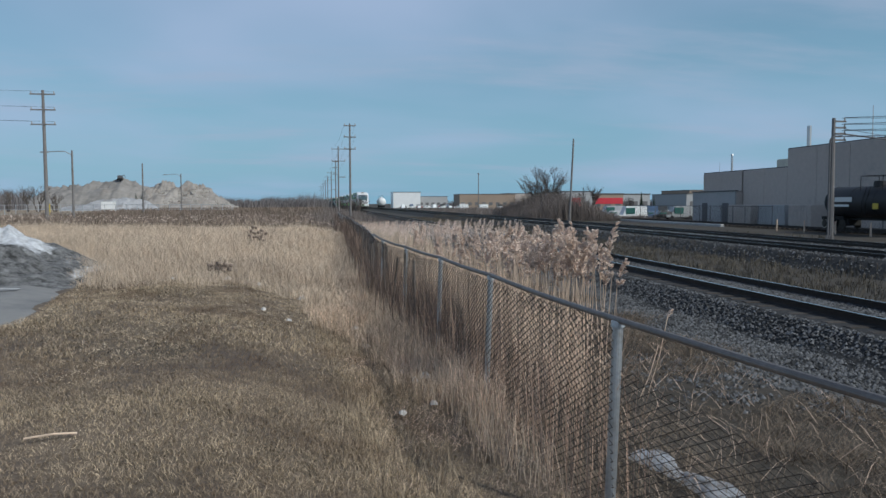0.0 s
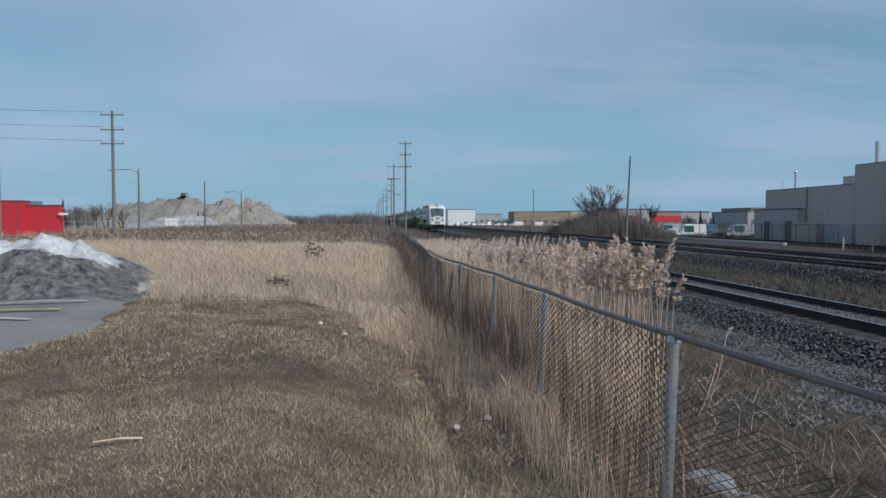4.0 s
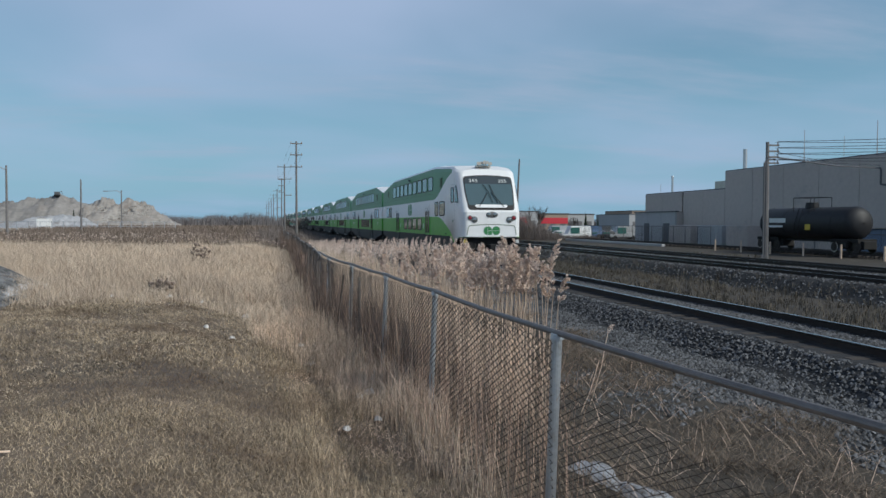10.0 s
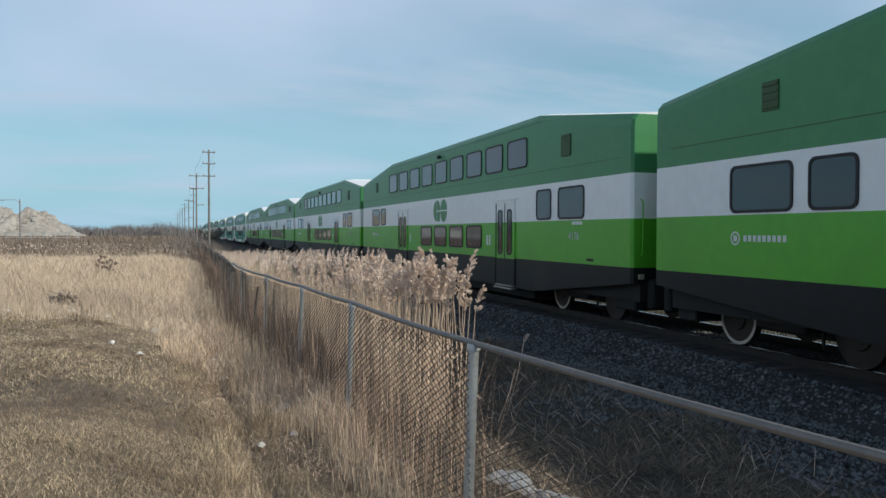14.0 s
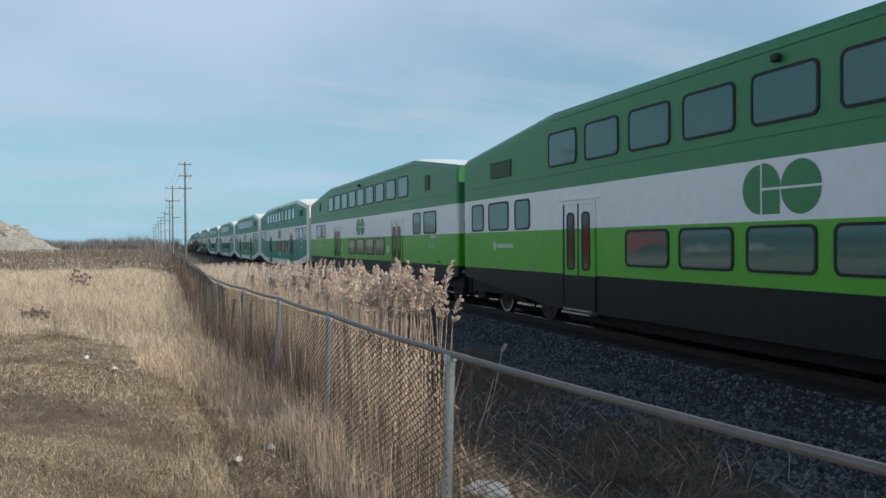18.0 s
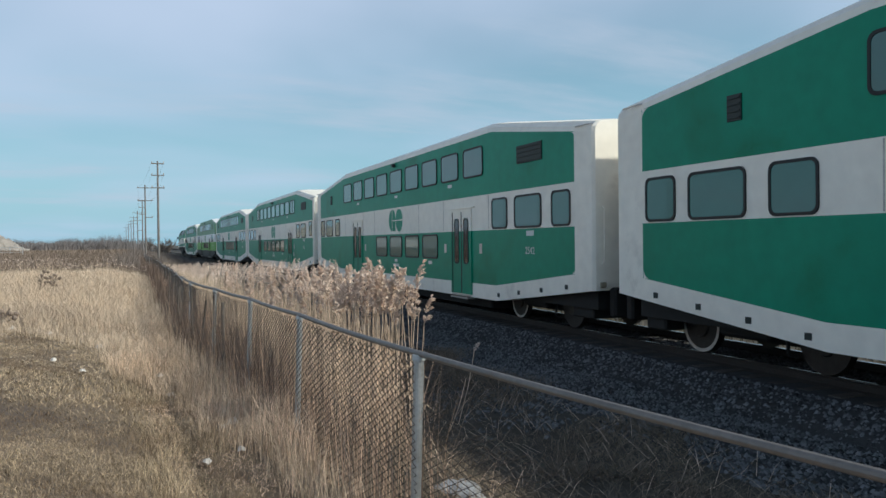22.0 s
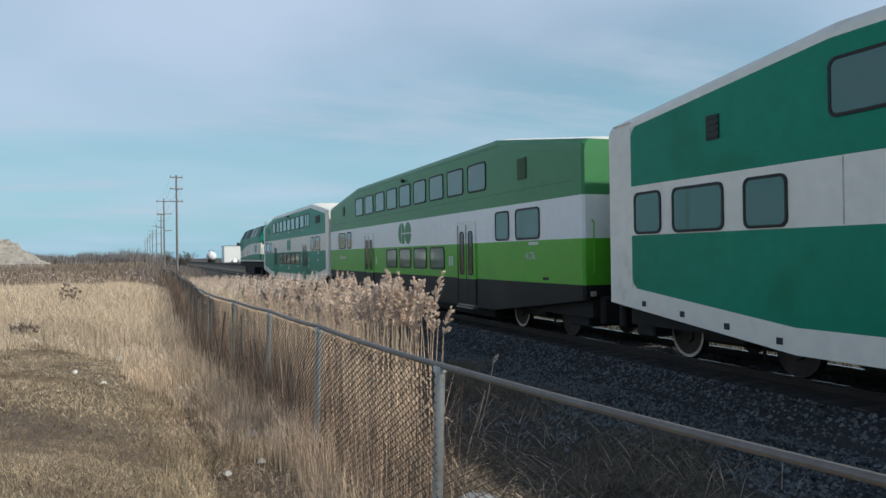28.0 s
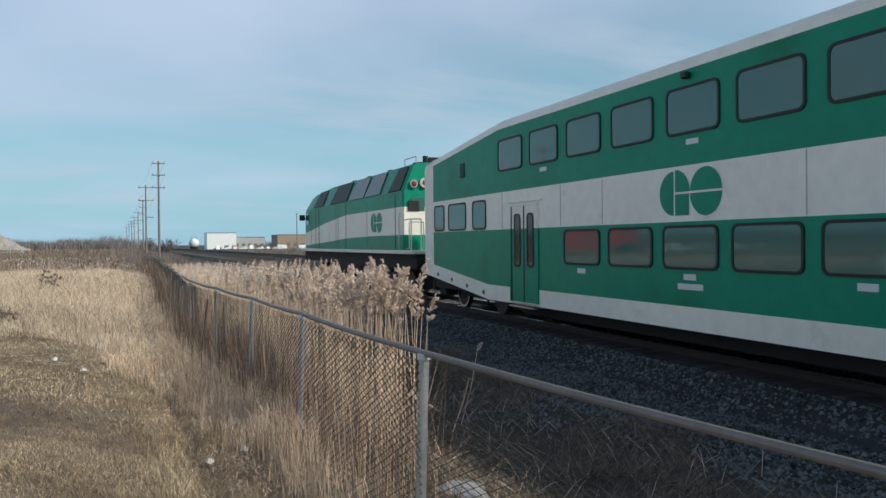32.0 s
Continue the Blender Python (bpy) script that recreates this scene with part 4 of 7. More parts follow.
def cab_front(c):
    """Windscreen, lamps, horns and plough on the leading face."""
    def yf(z):
        return -1.36 + max(0.0, z - 2.45) * 0.55

    def sheet(pts, out, name, material, label, parent=c):
        return part(name, Geo().face([(x, yf(z) - out, z) for x, z in pts]), material, parent, label)
    outer = [(-1.02, 2.54), (-1.10, 2.57), (-1.15, 2.66), (-1.22, 3.4), (-1.225, 4.02), (-1.20, 4.12), (-1.12, 4.18), (-0.6, 4.235), (0, 4.255), (0.6, 4.235), (1.12, 4.18), (1.20, 4.12), (1.225, 4.02), (1.22, 3.4), (1.15, 2.66), (1.10, 2.57), (1.02, 2.54)]
    sheet(outer, 0.012, "windscreen_frame", RUBBER, "black windscreen surround")
    ws = sheet([(-1.06, 2.78), (-1.10, 2.84), (-1.165, 3.4), (-1.165, 4.0), (-1.10, 4.11), (-0.6, 4.18), (0, 4.20), (0.6, 4.18), (1.10, 4.11), (1.165, 4.0), (1.165, 3.4), (1.10, 2.84), (1.06, 2.78)], 0.020, "windscreen", SCREEN, "raked windscreen")
    sheet([(-1.165, 3.82), (-1.165, 4.0), (-1.10, 4.11), (-0.6, 4.18), (0, 4.20), (0.6, 4.18), (1.10, 4.11), (1.165, 4.0), (1.165, 3.82)], 0.026, "sun_band", mat("tinted_band", (0.05, 0.065, 0.075), 0.25, spread=0.04), "dark tinted band")
    cowl = Geo()
    cowl.v += [(x, yf(z) - o, z) for o in (0.015, 0.06) for x, z in ((-0.72, 2.66), (-0.82, 2.74), (-0.72, 2.81), (0.72, 2.81), (0.82, 2.74), (0.72, 2.66))]
    cowl.f += [tuple(range(6, 12))] + [(q, (q + 1) % 6, 6 + (q + 1) % 6, 6 + q) for q in range(6)]
    cowl.m += [0] * 7
    part("wiper_cowl", cowl, WHITE, c, "flat white cowl below the windscreen")
    part("lamp_housing", Geo().sphere((0, -1.35, 2.32), 0.31, sy=0.13, sz=0.50, seg=24), mat("lamp_bezel", (0.16, 0.165, 0.165), 0.4, 0.3, spread=0.06), c, "grey oval headlight housing", smooth=True)
    for s in (-1, 1):
        words("fleet_number", "355", 0.25, PRINT, c, pose(s * 0.73, yf(3.96) - 0.035, 3.96, 90 - 28.8, 0, 0) @ Matrix.Diagonal((1.2, 1, 1, 1)), "white fleet number")
        w = Geo()
        w.path([(s * 0.10, yf(3.45) - 0.10, 3.42), (s * 0.36, yf(3.0) - 0.12, 3.02), (s * 0.60, yf(2.72) - 0.09, 2.72)], 0.016)
        w.path([(s * 0.16 - 0.12, yf(3.78) - 0.06, 3.78), (s * 0.10 + 0.05, yf(3.42) - 0.09, 3.42), (s * 0.12 + 0.22, yf(2.9) - 0.06, 2.90)], 0.014)
        part("wiper", w, RUBBER, c, "long black wiper")
        # side lamps in a slanting pod: red marker and clear lamp
        pod = Geo().tube((s * 1.08, -1.30, 2.17), (s * 1.08, -1.385, 2.17), 0.13, 0.12, 18).tube((s * 0.86, -1.30, 2.08), (s * 0.86, -1.385, 2.08), 0.165, 0.155, 20).box(s * 0.97 - 0.12, s * 0.97 + 0.12, -1.382, -1.30, 2.02, 2.24, bevel=0.03)
        pd = part("lamp_pod", pod, mat("lamp_bezel", (0.16, 0.165, 0.165)), c, "grey slanting lamp housing")
        part("marker_lamp", Geo().sphere((s * 1.08, -1.385, 2.17), 0.085, sy=0.25), RED_LENS, pd, "red marker lamp", smooth=True)
        part("ditch_lamp", Geo().sphere((s * 0.86, -1.385, 2.08), 0.125, sy=0.30), LENS, pd, "clear lamp", smooth=True)
        part("headlight", Geo().sphere((s * 0.155, -1.385, 2.32), 0.115, sy=0.25), LENS, c, "round headlight", smooth=True)
        part("lower_lamp", Geo().tube((s * 1.28, -1.18, 1.05), (s * 1.28, -1.34, 1.05), 0.09, 0.09, 14), LAMP_GLASS if s > 0 else YELLOW, c, "round lamp by the buffer beam")
        part("handrail", Geo().path([(s * 1.12, -1.37, 1.27), (s * 1.1, -1.42, 1.27), (s * 0.45, -1.42, 1.25), (s * 0.43, -1.37, 1.25)], 0.016), SILVER, c)
        # cab side windows and the crew door's seam
        for name, material, label, out, pts in (("cab_window", RUBBER, "slanted cab side window", 1.508, [(-0.74, 2.88), (-0.30, 3.74), (-0.08, 3.76), (0.02, 2.92)]), ("cab_pane", GLASS, "dark glass pane", 1.514, [(-0.64, 2.95), (-0.27, 3.66), (-0.12, 3.67), (-0.04, 2.98)])):
            pts = [(s * out, y, z) for y, z in pts]
            part(name, Geo().face(pts if s < 0 else pts[::-1]), material, c, label)
        window(c, 0.26, 0.80, 2.93, 3.68, s, 0.05)
        part("door_seam", Geo().box(s * 1.5 - 0.003, s * 1.5 + 0.003, 0.10, 0.115, 1.5, 4.1), CAP_LINE, c)
        part("rain_strip", Geo().box(s * 1.5 - 0.012, s * 1.5 + 0.012, 0.1, 0.9, 3.80, 3.82), SILVER, c)
    # lip, bumper and plough
    lip = Geo()
    arc = [(-1.10 + 2.2 * k / 16, 1.80 + 0.06 * math.sin(math.pi * k / 16)) for k in range(17)]
    arc = [(-1.21, 1.36), (-1.16, 1.70)] + arc + [(1.16, 1.70), (1.21, 1.36)]
    lip.path([(x, -1.355, z) for x, z in arc], 0.024, 6)
    part("bumper_lip", lip, mat("shadow_grey_paint", (0.33, 0.36, 0.30), 0.5, spread=0.05), c, "raised moulding")
    logo(c, 0, 0, 0.20, NEW_GREEN, at=pose(0, -1.364, 1.56, 0, 0, 90))
    und = Geo().box(-1.25, 1.25, -1.1, -0.3, 0.5, 1.15).box(-0.2, 0.2, -1.75, -0.9, 0.62, 0.92, bevel=0.04)
    for x in (-0.8, -0.5, 0.45, 0.75):
        und.path([(x, -1.2, 0.95), (x * 1.02, -1.42, 0.72), (x * 0.9, -1.3, 0.50)], 0.035)
    for x in (-1.05, 1.05):
        und.box(x - 0.12, x + 0.12, -1.3, -0.9, 0.45, 1.0)
    part("buffer_beam", und, UNDER, c, "coupler, hoses and beams")
    pl = Geo()
    for s in (-1, 1):
        a = [(0, -1.62, 0.16), (s * 1.35, -1.32, 0.16), (s * 1.35, -1.10, 0.52), (0, -1.30, 0.52)]
        pl.face(a if s > 0 else a[::-1])
        b = [(x, y + 0.05, z) for x, y, z in a]
        pl.face(b[::-1] if s > 0 else b)
        for q in range(4):
            w = (q + 1) % 4
            pl.face([a[q], b[q], b[w], a[w]])
    part("plough", pl, mat("plough_grey", (0.030, 0.034, 0.033), 0.6, spread=0.15), c, "dark steel snow plough")
    horn = Geo()
    for x, dy, l, dz in ((-0.34, 0.0, 0.30, 0.0), (-0.20, 0.12, 0.42, 0.02), (-0.05, 0.0, 0.34, 0.06), (0.10, 0.1, 0.50, 0.04), (0.25, 0.0, 0.36, 0.0)):
        horn.tube((x, 0.15 + dy, 4.83 + dz), (x, 0.15 + dy - l * 0.8, 4.84 + dz), 0.03, 0.085, 14)
        horn.tube((x, 0.1 + dy, 4.66), (x, 0.1 + dy, 4.84 + dz), 0.025, sides=6)
    horn.box(-0.42, 0.34, 0.08, 0.30, 4.66, 4.76, bevel=0.02)
    part("air_horn", horn, mat("horn_steel", (0.50, 0.47, 0.42), 0.5, 0.4, spread=0.15), c, "cluster of air horns")
    for s in (-1,):
        words("fleet_number", "355", 0.15, NEW_GREEN, c, side_pose(0.42, 2.02), "small fleet number")


def locomotive():
    c = thing("locomotive", "bottle green and white diesel locomotive with dark side glazing", "locomotive")

    # body: section lofted from the back wall (y 1.5) to the cab (y 19)
    st = (1.45, 1.5, 2.6, 5.2, 9.0, 13.0, 16.6, 18.0, 18.6, 19.1)
    g = Geo()
    rows = []
    for y in st:
        zt = lerp_pts(((1.4, 4.72), (13, 4.72), (15.8, 4.62), (18.0, 4.45), (19.1, 3.55)), y)
        w = lerp_pts(((1.4, 1.42), (1.5, 1.5), (17.5, 1.5), (19.1, 1.25)), y)
        lo = 2.22 + 0.0 * y
        wt = 3.19 - 0.65 * float(step(9.0, 18.6, y))
        lw = 2.22 - 0.35 * float(step(6.0, 18.6, y))
        sec = [(w, 1.70), (w, lw), (w, wt), (w, min(3.75, zt - 0.35)), (w - 0.38, zt - 0.06), (w - 0.7, zt), (0, zt + 0.04)]
        rows.append([(-x, y, z) for x, z in sec] + [(x, y, z) for x, z in reversed(sec[:-1])])
    n = len(rows[0])
    sl = [0, 1, 0, 0, 0, 2]
    sl = sl + sl[::-1]
    for r in rows:
        g.v += r
    for r in range(len(rows) - 1):
        for a in range(n - 1):
            g.f.append((r * n + a, r * n + a + 1, r * n + n + a + 1, r * n + n + a))
            g.m.append(sl[a])
        g.f.append((r * n + n - 1, r * n, r * n + n, r * n + 2 * n - 1)); g.m.append(0)
    h = n // 2
    for r, flip in ((0, False), (len(rows) - 1, True)):
        for a in range(h):
            q = (r * n + a, r * n + n - 1 - a, r * n + n - 2 - a, r * n + a + 1) if a < h - 1 else (r * n + a, r * n + n - 1 - a, r * n + a + 1)
            g.f.append(q if not flip else q[::-1]); g.m.append([0, 1, 0, 0, 0, 0][a])
    part("body", g, [OLD_GREEN, OFFWHITE, mat("roof_grey_green", (0.10, 0.17, 0.15), 0.6, spread=0.1)], c, "green body with a white sweep")
    # slanted dark panels along the roof shoulder
    for y0, y1, glazed in ((1.70, 3.05, False), (4.1, 6.2, True), (6.32, 8.6, True), (9.0, 12.1, False), (13.6, 15.7, False)):
        for s in (-1, 1):
            q = [(s * 1.502, y0, 3.78), (s * 1.502, y1, 3.78), (s * 1.16, y1 - 0.35, 4.62), (s * 1.16, y0 + 0.05, 4.62)]
            z1 = lerp_pts(((1.4, 4.72), (13, 4.72), (15.8, 4.62), (18.0, 4.45)), (y0 + y1) / 2)
            q = [(x + s * 0.03, y, z if z < 4 else z1 - 0.10) for x, y, z in q]
            p = Geo()
            p.face(q if s < 0 else q[::-1])
            b = [(x - s * 0.06, y, z - 0.03) for x, y, z in q]
            for k in range(4):
                w = (k + 1) % 4
                p.face([q[k], b[k], b[w], q[w]])
            part("shoulder_panel", p, mat("shaded_glazing", (0.045, 0.065, 0.062), 0.3, spread=0.06) if glazed else DARK, c, "slanted glazed panel" if glazed else "dark slanted louvre panel")
    part("sill", Geo().box(-1.5, 1.5, 0.75, 19.3, 1.56, 1.70, bevel=0.02), OFFWHITE, c, "pale frame sill")
    part("frame", Geo().box(-1.25, 1.25, 0.8, 19.2, 1.05, 1.58), UNDER, c, "black frame")
    part("fuel_tank", Geo().box(-1.35, 1.35, 7.2, 12.8, 0.32, 1.1, bevel=0.08), UNDER, c, "black fuel tank")
    for y in (3.9, 16.0):
        bogie(c, y, "black locomotive bogie")
    part("coupler", Geo().box(-0.18, 0.18, -0.1, 0.9, 0.75, 1.0, bevel=0.03).box(-0.18, 0.18, 19.1, 19.9, 0.75, 1.0, bevel=0.03), UNDER, c)
    # rear platform, handrails and the lamp high on the back wall
    r = Geo()
    for x in (-1.42, 1.42):
        r.path([(x, 0.85, 1.70), (x, 0.85, 2.75), (x, 1.45, 2.75)], 0.022)
        r.path([(x * 0.75, 0.85, 1.70), (x * 0.75, 0.85, 2.75), (x, 0.85, 2.75)], 0.022)
    part("handrail", r, OFFWHITE, c, "pale handrail")
    part("rear_lamp", Geo().tube((-0.72, 1.48, 4.02), (-0.72, 1.36, 4.02), 0.17, 0.17, 18), LAMP_GLASS, c, "round rear lamp")
    part("rear_lens", Geo().tube((-0.72, 1.37, 4.02), (-0.72, 1.345, 4.02), 0.10, 0.09, 14), RED_LENS, c, "red lens")
    part("rear_window", Geo().box(-1.22, -0.72, 1.43, 1.455, 3.05, 3.5), GLASS, c, "small square rear window")
    logo(c, 4.6, 2.72, 0.36, OLD_GREEN)
    for y in (2.3, 9.2, 14.5, 15.3):
        part("door_seam", Geo().box(-0.012, 0, y - 0.012, y + 0.012, 1.72, 3.7), DARK, c, at=pose(-1.5, 0, 0))
    for s in (-1, 1):
        part("cab_window", Geo().box(-0.012, 0.012, 16.95, 17.7, 2.95, 3.55), GLASS, c, "cab side window", at=pose(s * 1.5, 0, 0))
        part("mirror", Geo().box(-0.14, 0.14, 17.9, 18.0, 3.2, 3.5).tube((0, 17.95, 3.35), (-s * 0.2, 17.95, 3.3), 0.02), DARK, c, at=pose(s * 1.66, 0, 0))
    for s in (-1, 1):
        lamp = part("marker_lamp", Geo().tube((s * 1.12, 1.46, 3.98), (s * 1.12, 1.36, 3.98), 0.15, 0.14, 18), SILVER, c, "round red marker lamp in a bright bezel")
        part("lens", Geo().sphere((s * 1.12, 1.36, 3.98), 0.10, sy=0.3), RED_LENS, lamp, smooth=True)
        part("handrail", Geo().path([(s * 1.53, 1.75, 1.72), (s * 1.56, 1.72, 1.9), (s * 1.56, 1.72, 2.9), (s * 1.52, 1.72, 3.0)], 0.018), SILVER, c, "upright handrail")
        for y in (5.9, 10.6, 11.0, 14.6, 16.4):
            part("panel_seam", Geo().box(s * 1.5 - 0.006, s * 1.5 + 0.006, y - 0.015, y + 0.015, 1.75, 3.6), GREEN_LOUVRE, c)
    part("end_window", Geo().box(-1.32, -0.92, 1.40, 1.46, 3.05, 3.40, bevel=0.01), RUBBER, c, "small black end window")
    part("end_railing", Geo().path([(-1.42, 1.40, 1.75), (-1.42, 1.05, 1.75), (-1.42, 1.05, 2.65), (-0.9, 1.05, 2.65), (-0.9, 1.05, 1.75)], 0.018), SILVER, c, "steel end railing")
    part("roof_rail", Geo().path([(-0.95, 1.6, 4.72), (-0.95, 1.6, 4.95), (-0.95, 2.8, 4.95), (-0.95, 2.8, 4.72)], 0.02), SILVER, c, "low roof rail")
    vents = Geo()
    for y in (3.4, 6.5, 9.5, 12.0):
        vents.tube((0, y, 4.70), (0, y, 4.92), 0.45, 0.42, 18)
    part("roof_fan", vents, DARK, c, "round roof fans")
    part("exhaust", Geo().box(-0.3, 0.3, 2.0, 2.5, 4.7, 4.98).tube((-0.5, 1.9, 4.75), (-0.5, 1.9, 5.0), 0.1), UNDER, c)
    return c


cab_coach = new_coach("double-deck cab coach with a raked white front and lime flank", cab=True)
cab_front(cab_coach)
coaches = [cab_coach]
new_first = new_coach()
old_first = old_coach()
new_five = new_coach("double-deck passenger coach in lime and white with five lower windows", number="2311", five=True)
old_last = old_coach("older double-deck coach in bottle green with five lower windows", "2449", 5)
for k in range(1, 12):
    if k == 1:
        coaches.append(new_first)
    elif k == 4:
        coaches.append(new_five)
    elif k in (2, 3, 5, 10):
        coaches.append(copy_thing(new_first, Matrix()))
    elif k == 7:
        coaches.append(old_first)
    elif k == 11:
        coaches.append(old_last)
    elif k == 8:
        coaches.append(old_coach("older double-deck driving coach in bottle green with five lower windows", "233", 5, 0.36, 0.50))
    else:
        coaches.append(copy_thing(old_first, Matrix()))
engine = locomotive()


def renumber(coach, text, size=0.26):
    for ch in coach.children:
        if ch.name.startswith("fleet_number"):
            m = ch.matrix_basis.copy()
            bpy.data.objects.remove(ch)
            words("fleet_number", text, size, PRINT, coach, m, "white fleet number")
            return


for k, text in ((5, "4018"), (6, "2783"), (9, "2212")):
    renumber(coaches[k], text)

for k in (5, 10):
    for ch in coaches[k].children:
        if ch.name.startswith("window") and 20.5 < ch.matrix_basis.translation.y < 23:
            ch.matrix_basis = Matrix.Translation((0, 0.2, 0)) @ ch.matrix_basis


# the first coaches carry darker glass than the rest
for k in (1, 2, 3):
    for win in coaches[k].children:
        for pane in win.children:
            if pane.name.startswith("pane"):
                pane.material_slots[0].link = "OBJECT"
                pane.material_slots[0].material = DARK_GLASS


def old_cab_end(c, y0):
    """Driving end of an older coach: number box, wide window, striped panel, lamps and a side window."""
    m = Matrix.Translation((0, y0 + 0.05, 0))
    part("end_panel", Geo().box(-1.36, 1.36, -0.10, -0.05, 1.10, 4.15, bevel=0.02), OFFWHITE, c, "worn white driving end", at=m)
    part("upper_panel", Geo().box(-1.22, 1.22, -0.112, -0.10, 3.58, 4.10, bevel=0.005), OLD_GREEN, c, "bottle green upper panel", at=m)
    part("number_box", Geo().box(-1.15, -0.15, -0.15, -0.11, 3.74, 4.02, bevel=0.02), RUBBER, c, "black number box", at=m)
    words("fleet_number", "233", 0.30, PRINT, c, m @ pose(-0.65, -0.155, 3.88, 90, 0, 0), "white fleet number")
    w = part("end_window", Geo().box(-1.20, 1.20, -0.125, -0.10, 2.50, 3.46, bevel=0.01), RUBBER, c, "black framed end window", at=m)
    part("pane", Geo().box(-1.12, 1.12, -0.132, -0.125, 2.58, 3.38), DOOR_GLASS, w)
    stripe = Geo()
    for k in range(5):
        a = -1.2 + 0.5 * k
        stripe.face([(a, -0.104, 1.25), (a + 0.24, -0.104, 1.25), (a - 0.36, -0.104, 2.35), (a - 0.60, -0.104, 2.35)] if k > 1 else [(a, -0.104, 1.25), (a + 0.24, -0.104, 1.25), (-1.2, -0.104, 1.25 + (a + 1.44) * 1.83), (-1.2, -0.104, 1.25 + (a + 1.2) * 1.83 + 0.01)])
    part("warning_stripe", stripe, OLD_GREEN, c, "slanting green stripes", at=m)
    for s in (-1, 1):
        part("lamp_shade", Geo().tube((s * 1.0, -0.10, 2.14), (s * 1.0, -0.20, 2.14), 0.15, 0.13, 16), CAP, c, "dark grey lamp", at=m)
        part("headlight", Geo().tube((s * 1.0, -0.10, 1.55), (s * 1.0, -0.26, 1.55), 0.17, 0.14, 18), SILVER, c, "bright round headlight", at=m)
        window(c, 0.78, 1.42, 2.36, 3.12, s, 0.06)
    part("coupler_cover", Geo().box(-0.75, -0.25, -0.35, -0.10, 0.82, 1.08, bevel=0.04), YELLOW, c, "yellow coupler cover", at=m)


old_cab_end(coaches[8], 0.36)

# ---- fence ----
FTOP = 1.20


def fence_foot(y):
    return float(ground_z(float(fence_x(y)) - 0.05, y)) - 0.05


def build_fence():
    f = thing("chain_link_fence", "sagging galvanised chain-link fence overgrown with dead vines", "fence")
    for k, (x, y) in enumerate(FENCE):
        z0 = fence_foot(y)
        lean = 0.05 if y < 20 else random.uniform(-0.05, 0.08)
        top = FTOP - (0.03 if y > 20 else 0) + (random.uniform(-0.05, 0.03) if y > 20 else 0)
        r = 0.037 if k == 2 else 0.030
        p = Geo().tube((x - lean, y, z0), (x, y, top - 0.03), r, r, 14)
        p.tube((x, y, top - 0.045), (x, y, top - 0.005), r + 0.012, r + 0.008, 14)
        part("post", p, GALV, f, "weathered galvanised post", smooth=False)
    for k, (a, b) in enumerate(zip(FENCE, FENCE[1:])):
        n = 6
        sag = 0.015 if a[1] < 17 else random.uniform(0.02, 0.07)
        pts = [(a[0] + (b[0] - a[0]) * s / n, a[1] + (b[1] - a[1]) * s / n, FTOP - sag * math.sin(math.pi * s / n)) for s in range(n + 1)]
        part("top_rail", swept(pts, 0.0225 if a[1] < 20 else 0.020, 12), TOP_RAIL if a[1] < 20 else WOODY_RAIL, f, "galvanised top rail")
    # wire: zigzag strands, knit into diamonds
    for k, (a, b) in enumerate(zip(FENCE, FENCE[1:])):
        if a[1] > 50:
            cell = 0.16
        elif a[1] > 22:
            cell = 0.10
        else:
            cell = 0.058
        L_ = math.hypot(b[0] - a[0], b[1] - a[1])
        ncol = int(L_ / cell)
        vs, fs = [], []
        wr = 0.0029 if a[1] < 22 else 0.005
        for c in range(-1 if a[1] < 20 else 0, ncol):
            pts = []
            rows_ = int(1.6 / (cell * 0.5))
            for r in range(rows_):
                u = (c + 0.5 + (0.52 if (r + c) % 2 else -0.52)) / ncol
                y = a[1] + (b[1] - a[1]) * u
                x = a[0] + (b[0] - a[0]) * u
                zt, zb = FTOP - 0.03, fence_foot(y) + 0.04
                out = -0.045 - (0.05 * math.sin(math.pi * u) * math.sin(2.3 * z + 1.1 * k) if a[1] > 10 else 0.0)
                if a[1] < 4.0:
                    # torn loose near the walker's end: sinks away from the rail and bellies outward
                    drop = float(step(4.95, 3.4, y))
                    zt = 0.90 - 0.26 * drop
                    out = 0.05 + 0.40 * drop
                z = zb + cell * 0.5 * r
                if z > zt:
                    break
                bul = 0.018 * math.sin(1.9 * y + 2.0 * z) + (out if a[1] >= 4.0 else out * (1 - (z - zb) / max(zt - zb, 0.1)) * 0.4 + out * 0.5)
                pts.append((x + bul + (0.004 if r % 2 else -0.004) * (1 if c % 2 else -1), y, z))
            for p, q in zip(pts, pts[1:]):
                i0 = len(vs)
                d = Vector(q) - Vector(p)
                n1 = Vector((1, 0, 0)).cross(d).normalized() * wr
                n2 = Vector((wr, 0, 0))
                for e in (p, q):
                    e = Vector(e)
                    vs += [tuple(e + n1), tuple(e - n1 * 0.5 + n2), tuple(e - n1 * 0.5 - n2)]
                fs += [(i0, i0 + 1, i0 + 4, i0 + 3), (i0 + 1, i0 + 2, i0 + 5, i0 + 4), (i0 + 2, i0, i0 + 3, i0 + 5)]
        if vs:
            part("wire_mesh", quick_mesh("wire_mesh", vs, fs, WIRE), WIRE, f, "rusty diamond wire mesh")


